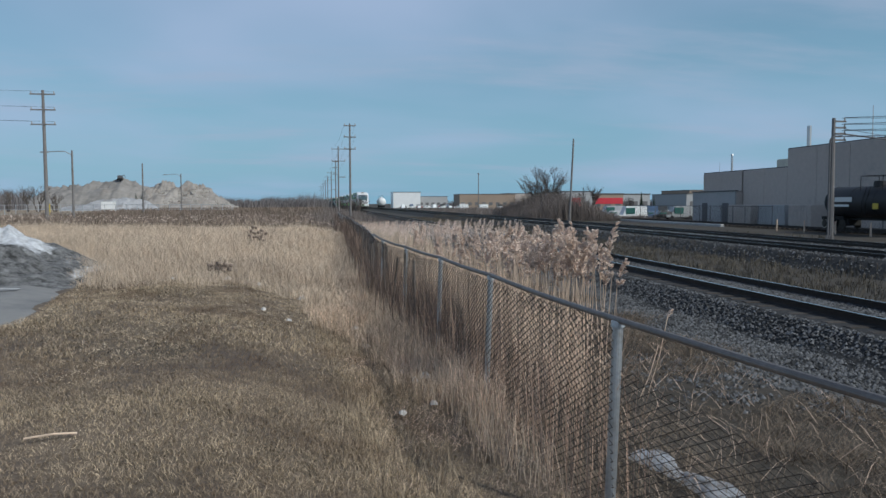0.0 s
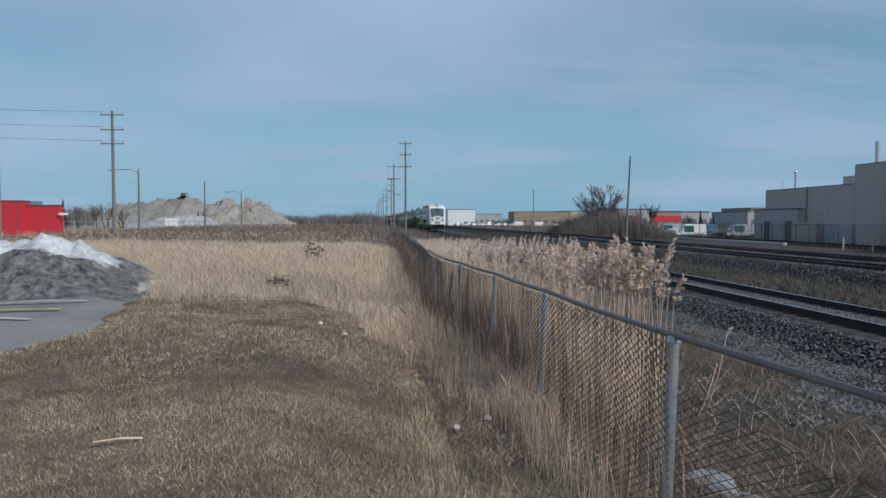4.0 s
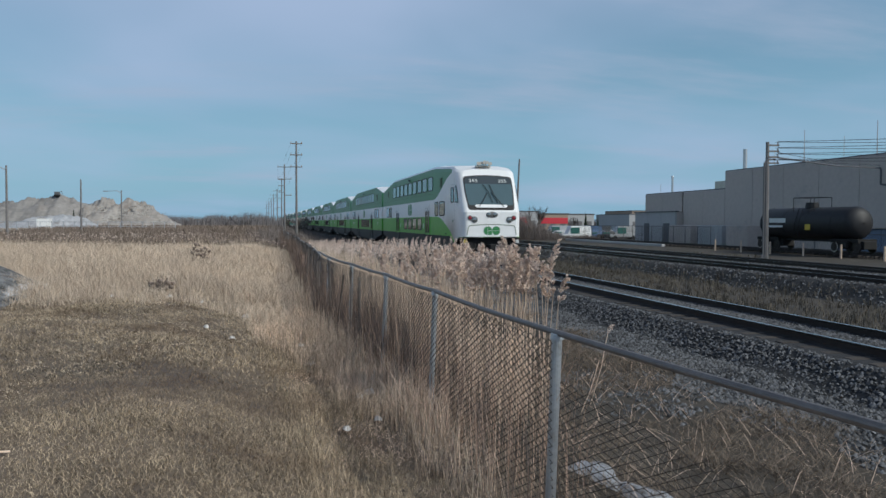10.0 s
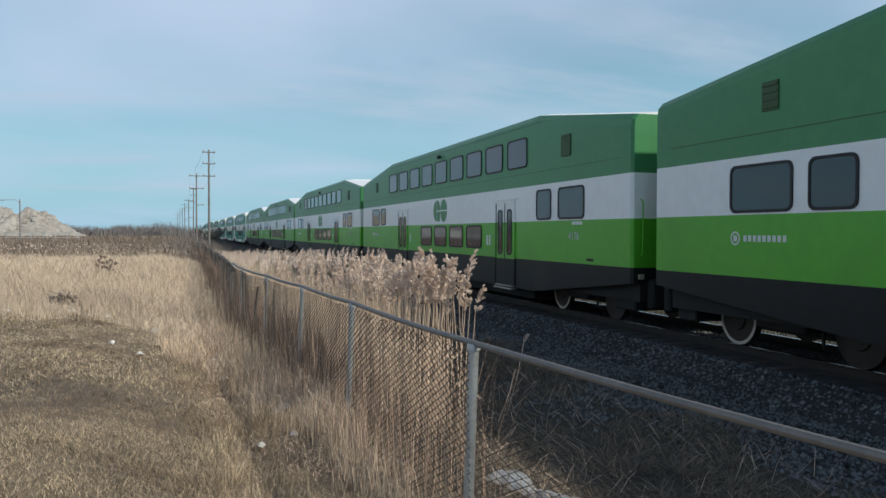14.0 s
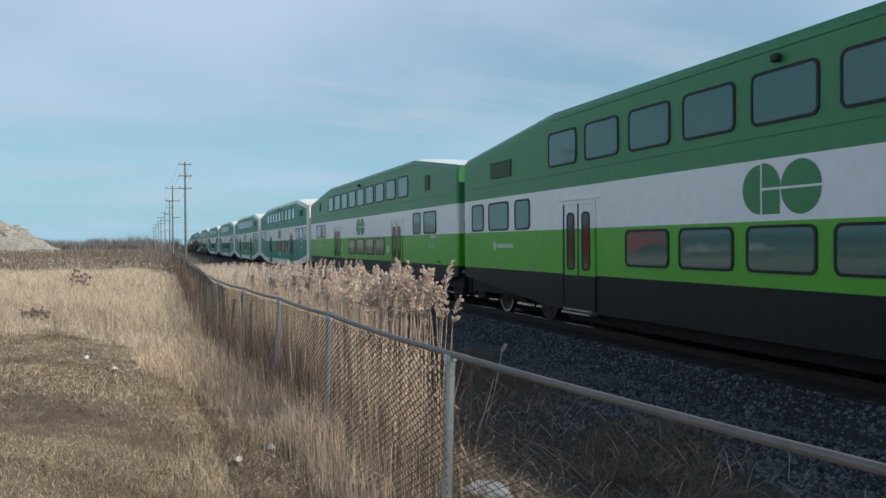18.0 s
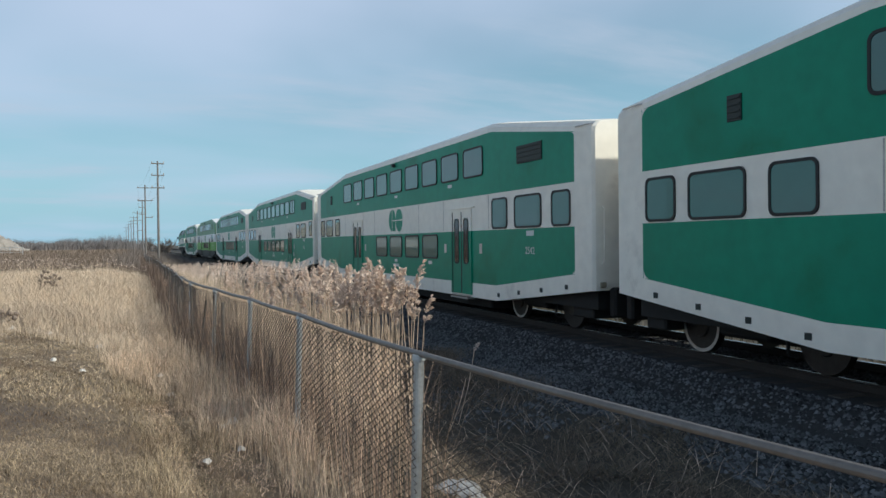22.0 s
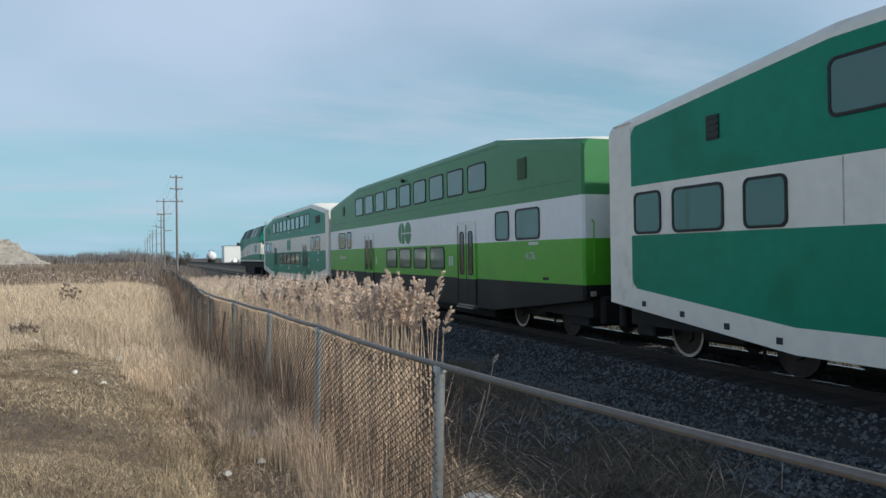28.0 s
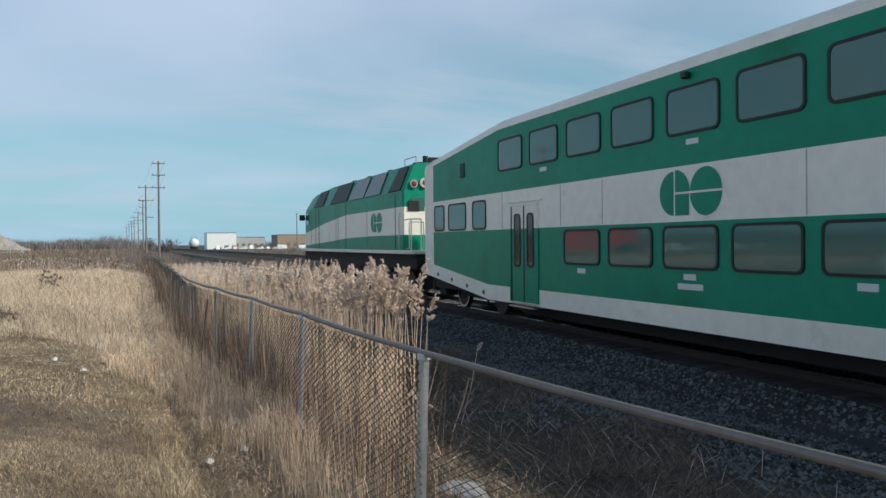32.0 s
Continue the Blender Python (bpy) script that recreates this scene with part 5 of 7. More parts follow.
TOP_RAIL = mat("weathered_rail", (0.19, 0.172, 0.160), 0.5, 0.35, spread=0.12, grain=30, blotch=4)
WOODY_RAIL = mat("rusty_rail", (0.12, 0.085, 0.065), 0.8, spread=0.15, grain=12, blotch=1)
build_fence()


# ---- poles and wires ----
def utility_pole(x, y, top, arms, label, r=0.16, lean=0.0, lamp=0, z0=None, arm_len=1.2, group="utility poles"):
    z0 = float(ground_z(x, y)) - 0.3 if z0 is None else z0
    p = thing("utility_pole" if not lamp else "street_lamp", label, "utility pole" if not lamp else "street lamp", group if not lamp else "street lamps")
    part("pole", Geo().tube((x - lean, y, z0), (x, y, top), r, r * 0.62, 10), WOOD_POLE, p)
    tips = []
    for dz, dirx in arms:
        g = Geo().box(x - (arm_len if dirx <= 0 else 0.1), x + (arm_len if dirx >= 0 else 0.1), y - 0.16, y - 0.05, top - dz - 0.06, top - dz + 0.06)
        a = part("crossarm", g, WOOD_POLE, p)
        ins = Geo()
        for s in (-1, 1):
            if dirx and s != dirx:
                continue
            ins.tube((x + s * (arm_len - 0.1), y - 0.1, top - dz + 0.06), (x + s * (arm_len - 0.1), y - 0.1, top - dz + 0.28), 0.06, 0.04, 8)
            tips.append((x + s * (arm_len - 0.1), y - 0.1, top - dz + 0.28))
        part("insulator", ins, PORCELAIN, a)
    if lamp:
        arm = [(x, y, top - 0.5), (x + lamp * 0.8, y, top - 0.1), (x + lamp * 2.6, y, top - 0.15)]
        part("lamp_arm", Geo().path(arm, 0.05, 6), GALV, p)
        part("lamp_head", Geo().box(x + lamp * 2.9 - 0.45, x + lamp * 2.9 + 0.45, y - 0.16, y + 0.16, top - 0.27, top - 0.12, bevel=0.04), GALV, p, "flat lamp head")
    return p, tips


def wire_between(a, b, sag, r=0.012, label="thin dark cable sagging between poles"):
    n = 14
    pts = []
    for s in range(n + 1):
        u = s / n
        pts.append(tuple(Vector(a).lerp(Vector(b), u) - Vector((0, 0, sag * 4 * u * (1 - u)))))
    return thing("overhead_cable", label, "cable", "overhead cables", geo=swept(pts, r, 4), material=CABLE)


line_tips = []
for x, y, top, n_ in ((2.17, 98, 12.0, 3), (1.0, 137, 12.0, 2), (0.7, 182, 12.0, 3), (-0.4, 230, 11.5, 2), (-1.8, 284, 12.0, 2), (-3.0, 330, 12, 2), (-4.6, 380, 12, 2), (-6.5, 440, 12, 2)):
    if n_ == 3:
        _, tips = utility_pole(x, y, top, [(0.3, 0), (1.7, 0), (3.2, 0)], "tall wooden line pole with three short crossarms", 0.16, arm_len=0.75)
    else:
        _, tips = utility_pole(x, y, top, [(0.5, 0), (2.6, 0), (5.4, 1)], "tall wooden line pole with two wide crossarms", 0.16, arm_len=1.2)
    line_tips.append(tips)
for a, b in zip(line_tips, line_tips[1:]):
    for q, w in zip(a[:4], b[:4]):
        wire_between(q, w, 0.8, 0.008)
_, far_left = utility_pole(-27.72, 80, 13.0, [(0.4, 0), (1.9, 0), (3.3, 0)], "tall wooden pole with three crossarms", 0.20, lean=-0.05, arm_len=1.15)
for tip, dz in zip(far_left, (0, 0.2, 0.4, 0.6, 0.8, 1.0)):
    wire_between(tip, (-90, 62, 13.5 - dz * 2), 0.6, 0.009)
for x, y, top, lamp in ((-27.7, 57, 8.0, -1), (-29, 92, 8.0, -1), (-28, 120, 8.0, 0), (-30, 160, 8.0, -1)):
    utility_pole(x, y, top, [], "wooden street lamp pole with a long arm" if lamp else "plain wooden pole beside a road", 0.15, lamp=lamp, arm_len=0.4)
utility_pole(30.0, 94, 10.0, [], "bare leaning wooden pole beside tracks", 0.16, lean=0.5)
utility_pole(38.6, 203, 10.0, [(0.2, 0)], "bare wooden pole beside tracks", 0.16, arm_len=0.3)
_, side_tips = utility_pole(36.2, 52, 8.1, [(0.25, 1), (0.7, 1), (1.15, 1), (1.6, 1)], "wooden pole with stacked insulators and conduits", 0.2, arm_len=0.9)
for k, tip in enumerate(side_tips):
    wire_between(tip, (70, 20 - k, 9.4 - 0.5 * k), 0.7, 0.02)
    wire_between((tip[0], tip[1] + 0.3, tip[2]), (70, 22 - k, 8.8 - 0.5 * k), 0.9, 0.016)
conduit = thing("cable_conduit", "pair of dark conduits down a pole and across to a factory", "conduit")
for x, top in ((35.78, 6.75), (35.96, 6.95)):
    part("pipe", Geo().path([(x - 0.25, 51.7, -0.9), (x, 51.75, -0.4), (x, 51.75, top - 0.3), (x + 0.25, 51.8, top), (x + 1.2, 52.1, top + 0.05)], 0.065, 8), CAP, conduit)
part("pipe", Geo().path([(36.9, 52.1, 6.98), (48.0, 59.3, 7.05), (58.9, 66.3, 7.5)], 0.06, 6), CAP, conduit, "long conduit hung between pole and factory")
part("messenger_wire", Geo().path([(36.3, 52.0, 7.45), (48.0, 59.3, 7.25), (58.9, 66.3, 7.8)], 0.02, 4), CABLE, conduit)

# ---- mound of ploughed snow on the asphalt ----


def mound_material():
    """Black grit with a crust of snow where the pile still holds it."""
    m = bpy.data.materials.new("mound_snow")
    m.use_nodes = True
    n, l = m.node_tree.nodes, m.node_tree.links
    b = n["Principled BSDF"]
    b.inputs["Roughness"].default_value = 0.85
    tc = n.new("ShaderNodeTexCoord")
    at = n.new("ShaderNodeAttribute"); at.attribute_name = "cover"
    n1 = n.new("ShaderNodeTexNoise"); n1.inputs["Scale"].default_value = 2.2; n1.inputs["Detail"].default_value = 8; n1.inputs["Roughness"].default_value = 0.7
    n2 = n.new("ShaderNodeTexNoise"); n2.inputs["Scale"].default_value = 5.0; n2.inputs["Detail"].default_value = 6; n2.inputs["Roughness"].default_value = 0.75
    l.new(tc.outputs["Object"], n1.inputs["Vector"]); l.new(tc.outputs["Object"], n2.inputs["Vector"])
    s = n.new("ShaderNodeMath"); s.operation = "MULTIPLY_ADD"; s.inputs[1].default_value = 1.3
    l.new(n1.outputs[0], s.inputs[0]); l.new(at.outputs["Fac"], s.inputs[2])
    r = n.new("ShaderNodeMapRange"); r.inputs[1].default_value, r.inputs[2].default_value = 1.10, 1.32
    l.new(s.outputs[0], r.inputs[0])
    g = n.new("ShaderNodeValToRGB")
    g.color_ramp.elements[0].position, g.color_ramp.elements[0].color = 0.36, (0.035, 0.034, 0.033, 1)
    g.color_ramp.elements[1].position, g.color_ramp.elements[1].color = 0.66, (0.30, 0.298, 0.295, 1)
    l.new(n2.outputs[0], g.inputs[0])
    w = n.new("ShaderNodeValToRGB")
    w.color_ramp.elements[0].position, w.color_ramp.elements[0].color = 0.3, (0.42, 0.42, 0.43, 1)
    w.color_ramp.elements[1].position, w.color_ramp.elements[1].color = 0.6, (0.78, 0.80, 0.83, 1)
    l.new(n2.outputs[0], w.inputs[0])
    mx = n.new("ShaderNodeMix"); mx.data_type = "RGBA"
    l.new(r.outputs[0], mx.inputs[0]); l.new(g.outputs[0], mx.inputs[6]); l.new(w.outputs[0], mx.inputs[7])
    l.new(mx.outputs[2], b.inputs["Base Color"])
    bp = n.new("ShaderNodeBump"); bp.inputs["Strength"].default_value = 0.8; bp.inputs["Distance"].default_value = 0.10
    l.new(n2.outputs[0], bp.inputs["Height"]); l.new(bp.outputs[0], b.inputs["Normal"])
    return m


MOUND = mound_material()


def build_mound():
    nx, ny = 230, 90
    x0, x1, y0, y1 = -24.0, -5.1, 15.6, 22.4
    xs, ys = np.linspace(x0, x1, nx), np.linspace(y0, y1, ny)
    gx, gy = np.meshgrid(xs, ys)
    lx = np.clip((x1 - gx) / 2.2, 0, 1)
    prof = lx ** 0.9 * 1.12 * (1 + 0.30 * np.clip((-9.5 - gx) / 6.0, 0, 1))
    cy = (gy - 18.6) / 3.2
    ridge = np.clip(1 - np.abs(cy) ** 1.7, 0, 1)
    h = prof * ridge
    rough = np.array([noise.fractal(Vector((a * 1.3, b * 1.3, 0.3)), 0.7, 2.2, 6) for a, b in zip(gx.ravel(), gy.ravel())]).reshape(gx.shape)
    h = h * (1 + 0.20 * rough) + 0.04 * rough * (h > 0.02)
    gz = np.maximum(ground_z(gx, gy) - 0.06, ground_z(gx, gy) - 0.05 + h)
    v = np.stack([gx, gy, gz], -1).reshape(-1, 3)
    i = (np.arange(ny - 1)[:, None] * nx + np.arange(nx - 1)[None]).ravel()
    q = np.stack([i, i + 1, i + nx + 1, i + nx], 1)
    me = quick_mesh("snow_mound", v, q, [MOUND])
    cover = np.clip((ridge - 0.76) / 0.24, 0, 1) * np.clip(h / 0.25, 0, 1) * np.clip((-6.2 - gx) / 1.0 + 0.3, 0.3, 1)
    cover = np.maximum(cover, 0.72 * np.clip(1 - np.abs(gx + 5.45) / 0.30, 0, 1) * np.clip((ridge - 0.45) / 0.3, 0, 1))
    at = me.attributes.new("cover", "FLOAT", "POINT")
    at.data.foreach_set("value", np.clip(cover, 0, 1).ravel().astype(np.float32))
    me.polygons.foreach_set("use_smooth", np.ones(len(q), bool))
    tagged(new("snow_mound", me), "gritty grey mound of ploughed snow with a white crust", "snow pile")


build_mound()


def build_asphalt():
    edge = ((-4.3, 7.0), (-4.45, 8.3), (-4.3, 10.5), (-4.3, 12.3), (-4.85, 15.0), (-5.0, 16.2), (-6.0, 23.0))
    g = Geo()
    ys = np.arange(-4, 23.01, 0.5)
    for a, b in zip(ys, ys[1:]):
        def ex(y):
            return float(np.interp(y, [p[1] for p in edge], [p[0] for p in edge])) + 0.10 * math.sin(2.3 * y) + 0.06 * math.sin(5.1 * y)
        xs = np.linspace(0, 1, 12)
        for u, w in zip(xs, xs[1:]):
            pts = []
            for y, t in ((a, u), (a, w), (b, w), (b, u)):
                x = ex(y) - 32 * t ** 1.5
                pts.append((x, y, float(ground_z(x, y)) + 0.035 + (0.03 if t > 0 else -0.06)))
            g.face(pts[::-1])
    tagged(new("car_park_asphalt", g.mesh("car_park_asphalt", ASPHALT, True)), "worn grey asphalt of a car park", "asphalt", kind="structure")
    for y0, m in ((12.4, LINE_WHITE), (13.5, LINE_YELLOW), (14.7, LINE_WHITE), (11.2, LINE_WHITE)):
        g = Geo()
        x = -5.6
        while x > -26:
            pts = []
            for xx, yy in ((x, y0 - 0.08), (x - 0.8, y0 - 0.08), (x - 0.8, y0 + 0.08), (x, y0 + 0.08)):
                yy += (-5.6 - xx) * 0.02
                pts.append((xx, yy, float(ground_z(xx, yy)) + 0.10))
            g.face(pts[::-1])
            x -= 0.8
        thing("painted_line", "worn painted parking line on asphalt", "road marking", "parking lines", geo=g, material=m)


build_asphalt()


# ---- grasses ----
RNG = np.random.default_rng(7)


def scatter(n, x0, x1, y0, y1, keep=None):
    x, y = RNG.uniform(x0, x1, n), RNG.uniform(y0, y1, n)
    if keep is not None:
        m = keep(x, y)
        x, y = x[m], y[m]
    return x, y


def clumped(n, x0, x1, y0, y1, per, spread, keep=None):
    cx, cy = scatter(n // per, x0, x1, y0, y1, keep)
    x = np.repeat(cx, per) + RNG.normal(0, spread, len(cx) * per)
    y = np.repeat(cy, per) + RNG.normal(0, spread, len(cy) * per)
    return x, y


def stuff(name, label, category, me):
    return tagged(new(name, me), label, category, kind="stuff")


LATTICE = np.random.default_rng(11).uniform(0, 1, (256, 256))


def lattice_noise(x, y):
    """Smooth 0..1 noise with cells one unit wide."""
    xi, yi = np.floor(x).astype(int), np.floor(y).astype(int)
    u, v = x - xi, y - yi
    u, v = u * u * (3 - 2 * u), v * v * (3 - 2 * v)
    a, b = LATTICE[xi & 255, yi & 255], LATTICE[(xi + 1) & 255, yi & 255]
    c, d = LATTICE[xi & 255, (yi + 1) & 255], LATTICE[(xi + 1) & 255, (yi + 1) & 255]
    return (a * (1 - u) + b * u) * (1 - v) + (c * (1 - u) + d * u) * v


def patchy(x, y, s, seed):
    """Uneven 0..1 pattern over the land; s sets how small the patches are."""
    x, y = np.asarray(x, float) * s * 0.45 + seed * 17.3, np.asarray(y, float) * s * 0.45 + seed * 9.1
    x, y = x * 0.80 + y * 0.60, y * 0.80 - x * 0.60
    v = 0.55 * lattice_noise(x, y) + 0.30 * lattice_noise(x * 2.1 + 7, y * 2.1) + 0.15 * lattice_noise(x * 4.3, y * 4.3 + 3)
    return np.clip(0.5 + (v - 0.5) * 2.0, 0, 1)


def field_edge(x):
    """Where the mown lawn ends and the tall grass starts."""
    return np.interp(x, [-30, -8.0, -4.2, -1.0, -0.2, 0.45, 0.8, 1.4], [19.0, 18.2, 16.8, 15.9, 13.6, 11.2, 8.6, 5.0]) + 0.35 * np.sin(3.1 * x) + 0.2 * np.sin(7.7 * x)


def on_land(x, y, dz=-0.02):
    return np.stack([x, y, ground_z(x, y) + dz], 1)


def asphalt_edge(y):
    return np.interp(y, [7.0, 8.3, 12.3, 15.0, 16.2, 23.0], [-4.3, -4.45, -4.3, -4.85, -5.0, -6.0])


def build_grass():
    # mown dry lawn: fine tufts, thinner where the soil shows, with flattened hay in swathes
    lawn = lambda a, b: (a < fence_x(b) - 0.1) & (b < field_edge(a) + 1.0) & (a > asphalt_edge(b) - 0.15)
    for n, y0, y1, h, w in ((16000, -6.0, 3.2, 0.05, 0.009), (270000, 3.2, 8.5, 0.040, 0.0038), (190000, 8.5, 19.5, 0.052, 0.0070)):
        x, y = scatter(n, -9.5, 2.6, y0, y1, lawn)
        p = patchy(x, y, 0.9, 0.7)
        q = 0.5 * p + 0.5 * patchy(x, y, 2.7, 1.9)
        keep = RNG.uniform(0, 1, len(x)) < 0.46 + 0.70 * q * (1 - 0.35 * step(-2.2, -0.4, x) * step(5.0, 7.5, y))
        x, y, q = x[keep], y[keep], q[keep]
        me = blades("lawn_grass", on_land(x, y, -0.004), h * (0.55 + 0.9 * q), w, 2.1, LAWN, RNG, 0.5)
        stuff("lawn_grass", "short dry tan grass of a winter lawn", "grass", me)
    for n, y0, y1, w in ((70000, 3.2, 8.5, 0.0032), (46000, 8.5, 19.5, 0.0058)):
        x, y = clumped(n, -9.5, 2.0, y0, y1, 7, 0.05, lambda a, b: lawn(a, b) & (patchy(a, b, 0.8, 2.4) * patchy(a, b, 3.3, 0.9) > 0.24))
        me = blades("flattened_hay", on_land(x, y, 0.006), 0.026, w, 3.0, HAY, RNG, 0.75)
        stuff("flattened_hay", "pale flattened straws matted over the lawn", "grass", me)
    x, y = clumped(26000, -1.2, 1.6, 3.6, 12.0, 14, 0.07, lambda a, b: np.abs(a - fence_x(b) + 1.25) < 0.45)
    me = blades("tussock", on_land(x, y, 0.0), 0.10 + 0.08 * patchy(x, y, 2.0, 5.0), 0.0036, 1.4, LAWN, RNG, 0.5)
    stuff("tussock_grass", "ragged brown tussocks along the edge of the lawn", "grass", me)
    # tall straw-coloured grass: low tussocks at the lawn's edge, knee-high further in
    inside = lambda a, b: (a < fence_x(b) - 0.12) & (b > field_edge(a) - 1.1 * patchy(a, b, 2.1, 0.5) * (a < -0.3) + 0.8 * (a > 0.2)) & ((a > -6.2) | (b > 20.5))
    for n, y0, y1 in ((160000, 5, 24), (110000, 24, 50)):
        x, y = clumped(n, -22, 1.6, y0, y1, 6, 0.10, inside)
        up = np.clip((y - field_edge(x) + 0.9) / 5.0, 0, 1) ** 0.7
        h = (0.16 + 0.46 * up) * (0.72 + 0.56 * patchy(x, y, 0.8, 2.0)) * (0.85 + 0.3 * patchy(x, y, 3.4, 1.0))
        me = blades("tall_grass", on_land(x, y), h, 0.0020 + 0.00030 * y, 0.95, STRAW, RNG, 0.30)
        stuff("tall_grass", "pale straw-coloured tall grass in an open field", "grass", me)
    x, y = clumped(40000, -70, 0.8, 42, 75, 6, 0.15, lambda a, b: patchy(a, b, 0.12, 1.0) > 0.25)
    me = blades("tall_grass", on_land(x, y), 0.55, 0.028, 0.6, STRAW, RNG)
    stuff("tall_grass", "pale straw-coloured tall grass in an open field", "grass", me)
    # brown weeds further out
    x, y = clumped(80000, -95, 1.4, 40, 150, 7, 0.40, lambda a, b: (b > 47 + 14 * patchy(a, b, 0.1, 0.3)) & ((a > -38) | (b < 70)))
    me = blades("brown_weeds", on_land(x, y), 0.55 + 0.75 * patchy(x, y, 0.35, 5.0) * patchy(x, y, 1.1, 2.0) + 0.2, 0.022 + 0.0004 * y, 0.7, WEED, RNG)
    stuff("brown_weeds", "dull brown dead weeds standing in a field", "weeds", me)
    x, y = clumped(20000, -230, 1.4, 150, 330, 5, 0.5, lambda a, b: a > -b * 0.28)
    me = blades("brown_weeds", on_land(x, y), 0.85, 0.2, 0.4, WEED, RNG)
    stuff("brown_weeds", "dull brown dead weeds standing in a field", "weeds", me)
    x, y = clumped(2600, -60, 0.5, 48, 80, 4, 0.3)
    z = on_land(x, y, 0.0)
    z[:, 2] += RNG.uniform(0.5, 0.95, len(x))
    stuff("seed_heads", "small pale seed heads on dead weeds", "weeds", blades("seed_heads", z, 0.07, 0.06, 0.8, PLUME, RNG))
    # hay and dead stems along the near side of the fence
    hay = lambda a, b: (a < fence_x(b) - 0.05) & (a > fence_x(b) - 0.45 - 0.95 * step(7.0, 12.0, b) - 0.5 * patchy(a, b, 1.9, 3.0)) & (patchy(a, b, 3.3, 1.0) > 0.38 - 0.25 * step(8.0, 13.0, b))
    x, y = clumped(46000, -1.6, 2.2, 6.2, 19.0, 5, 0.06, hay)
    near = np.clip(1.25 - (fence_x(y) - x) / 1.5, 0.25, 1.0)
    me = blades("dead_stems", on_land(x, y), (0.15 + 0.34 * near) * (0.6 + 0.8 * patchy(x, y, 1.3, 1.0)), 0.0030 + 0.00012 * y, 0.9, HAYSTEM, RNG, 0.30)
    stuff("dead_stems", "dry khaki hay standing along the fence", "grass", me)
    x, y = clumped(17000, 0.2, 2.5, 2.2, 10.5, 3, 0.05, lambda a, b: (a < fence_x(b) - 0.04) & (a > fence_x(b) - 0.40 - 0.6 * patchy(a, b, 1.7, 3.0)) & (patchy(a, b, 4.1, 1.0) > 0.42))
    near = np.clip(1.1 - (fence_x(y) - x) / 1.2, 0.25, 1.0)
    me = blades("dead_stems", on_land(x, y), (0.16 + 0.48 * near) * (0.5 + 0.9 * patchy(x, y, 2.3, 1.0)), 0.0032, 0.75, STEM, RNG, 0.25)
    stuff("dead_stems", "dry pinkish tan stems leaning along the fence", "grass", me)
    x, y = clumped(40000, -0.4, 2.5, 2.6, 17.0, 6, 0.07, lambda a, b: (a < fence_x(b) - 0.04) & (a > fence_x(b) - 1.45) & (patchy(a, b, 2.9, 0.2) > 0.30))
    me = blades("fallen_stems", on_land(x, y, 0.004), 0.045, 0.0036, 3.0, STEM, RNG, 0.8)
    stuff("fallen_stems", "fallen tan stems littering the strip beside the fence", "grass", me)
    x, y = scatter(9000, 0.0, 2.2, 3.6, 40.0, lambda a, b: (np.abs(a - fence_x(b) - 0.12) < 0.26) & ((b > 5.0) | (patchy(a, b, 2.0, 1.0) > 0.8)))
    me = blades("dead_vines", on_land(x, y), 0.75 + 0.75 * patchy(x, y, 1.1, 2.0), 0.0042 + 0.0004 * y, 0.24, VINE, RNG)
    stuff("dead_vines", "reddish brown dead vines climbing the fence", "vines", me)
    x, y = clumped(22000, 0.0, 2.0, 10.5, 80.0, 7, 0.12, lambda a, b: (np.abs(a - fence_x(b)) < 0.30) & (patchy(a, b, 1.2, 6.0) > 0.22))
    me = blades("dead_vines", on_land(x, y), (0.95 + 0.55 * patchy(x, y, 0.9, 2.0)) * np.clip(0.55 + y / 40, 0, 1), 0.010 + 0.0003 * y, 0.22, DARK_VINE, RNG)
    stuff("dead_vines", "reddish brown dead vines climbing the fence", "vines", me)
    # matted grass of the verge beyond the fence
    x, y = clumped(72000, 1.7, 7.4, 0, 24, 9, 0.12, lambda a, b: (a > fence_x(b) + 0.1) & (a < 6.2 + 0.5 * np.sin(1.7 * b)) & (patchy(a, b, 1.2, 4.0) > 0.36))
    me = blades("matted_grass", on_land(x, y, 0.0), 0.11 + 0.08 * patchy(x, y, 0.9, 1.0), 0.006, 2.6, VERGE_GRASS, RNG, 0.8)
    stuff("matted_grass", "flattened grey-brown grass on the railway verge", "grass", me)
    x, y = scatter(1100, 2.2, 6.2, 2.0, 14)
    me = blades("long_straws", on_land(x, y, 0.0), 0.30, 0.0045, 2.4, STEM, RNG, 0.8)
    stuff("long_straws", "loose pale straws lying over the verge", "grass", me)
    # weeds in the strip between the tracks
    x, y = clumped(28000, 12.6, 19.6, 5, 140, 6, 0.12)
    me = blades("strip_grass", on_land(x, y), 0.28, 0.025, 0.9, STRIP, RNG)
    stuff("strip_grass", "short olive-brown grass between railway tracks", "grass", me)
    x, y = clumped(16000, 28.5, 60, 25, 190, 6, 0.2, lambda a, b: a < 33 + 6 * patchy(a, b, 0.2, 1.0))
    me = blades("strip_grass", on_land(x, y), 0.35, 0.06, 0.9, STRIP, RNG)
    stuff("strip_grass", "short olive-brown grass between railway tracks", "grass", me)


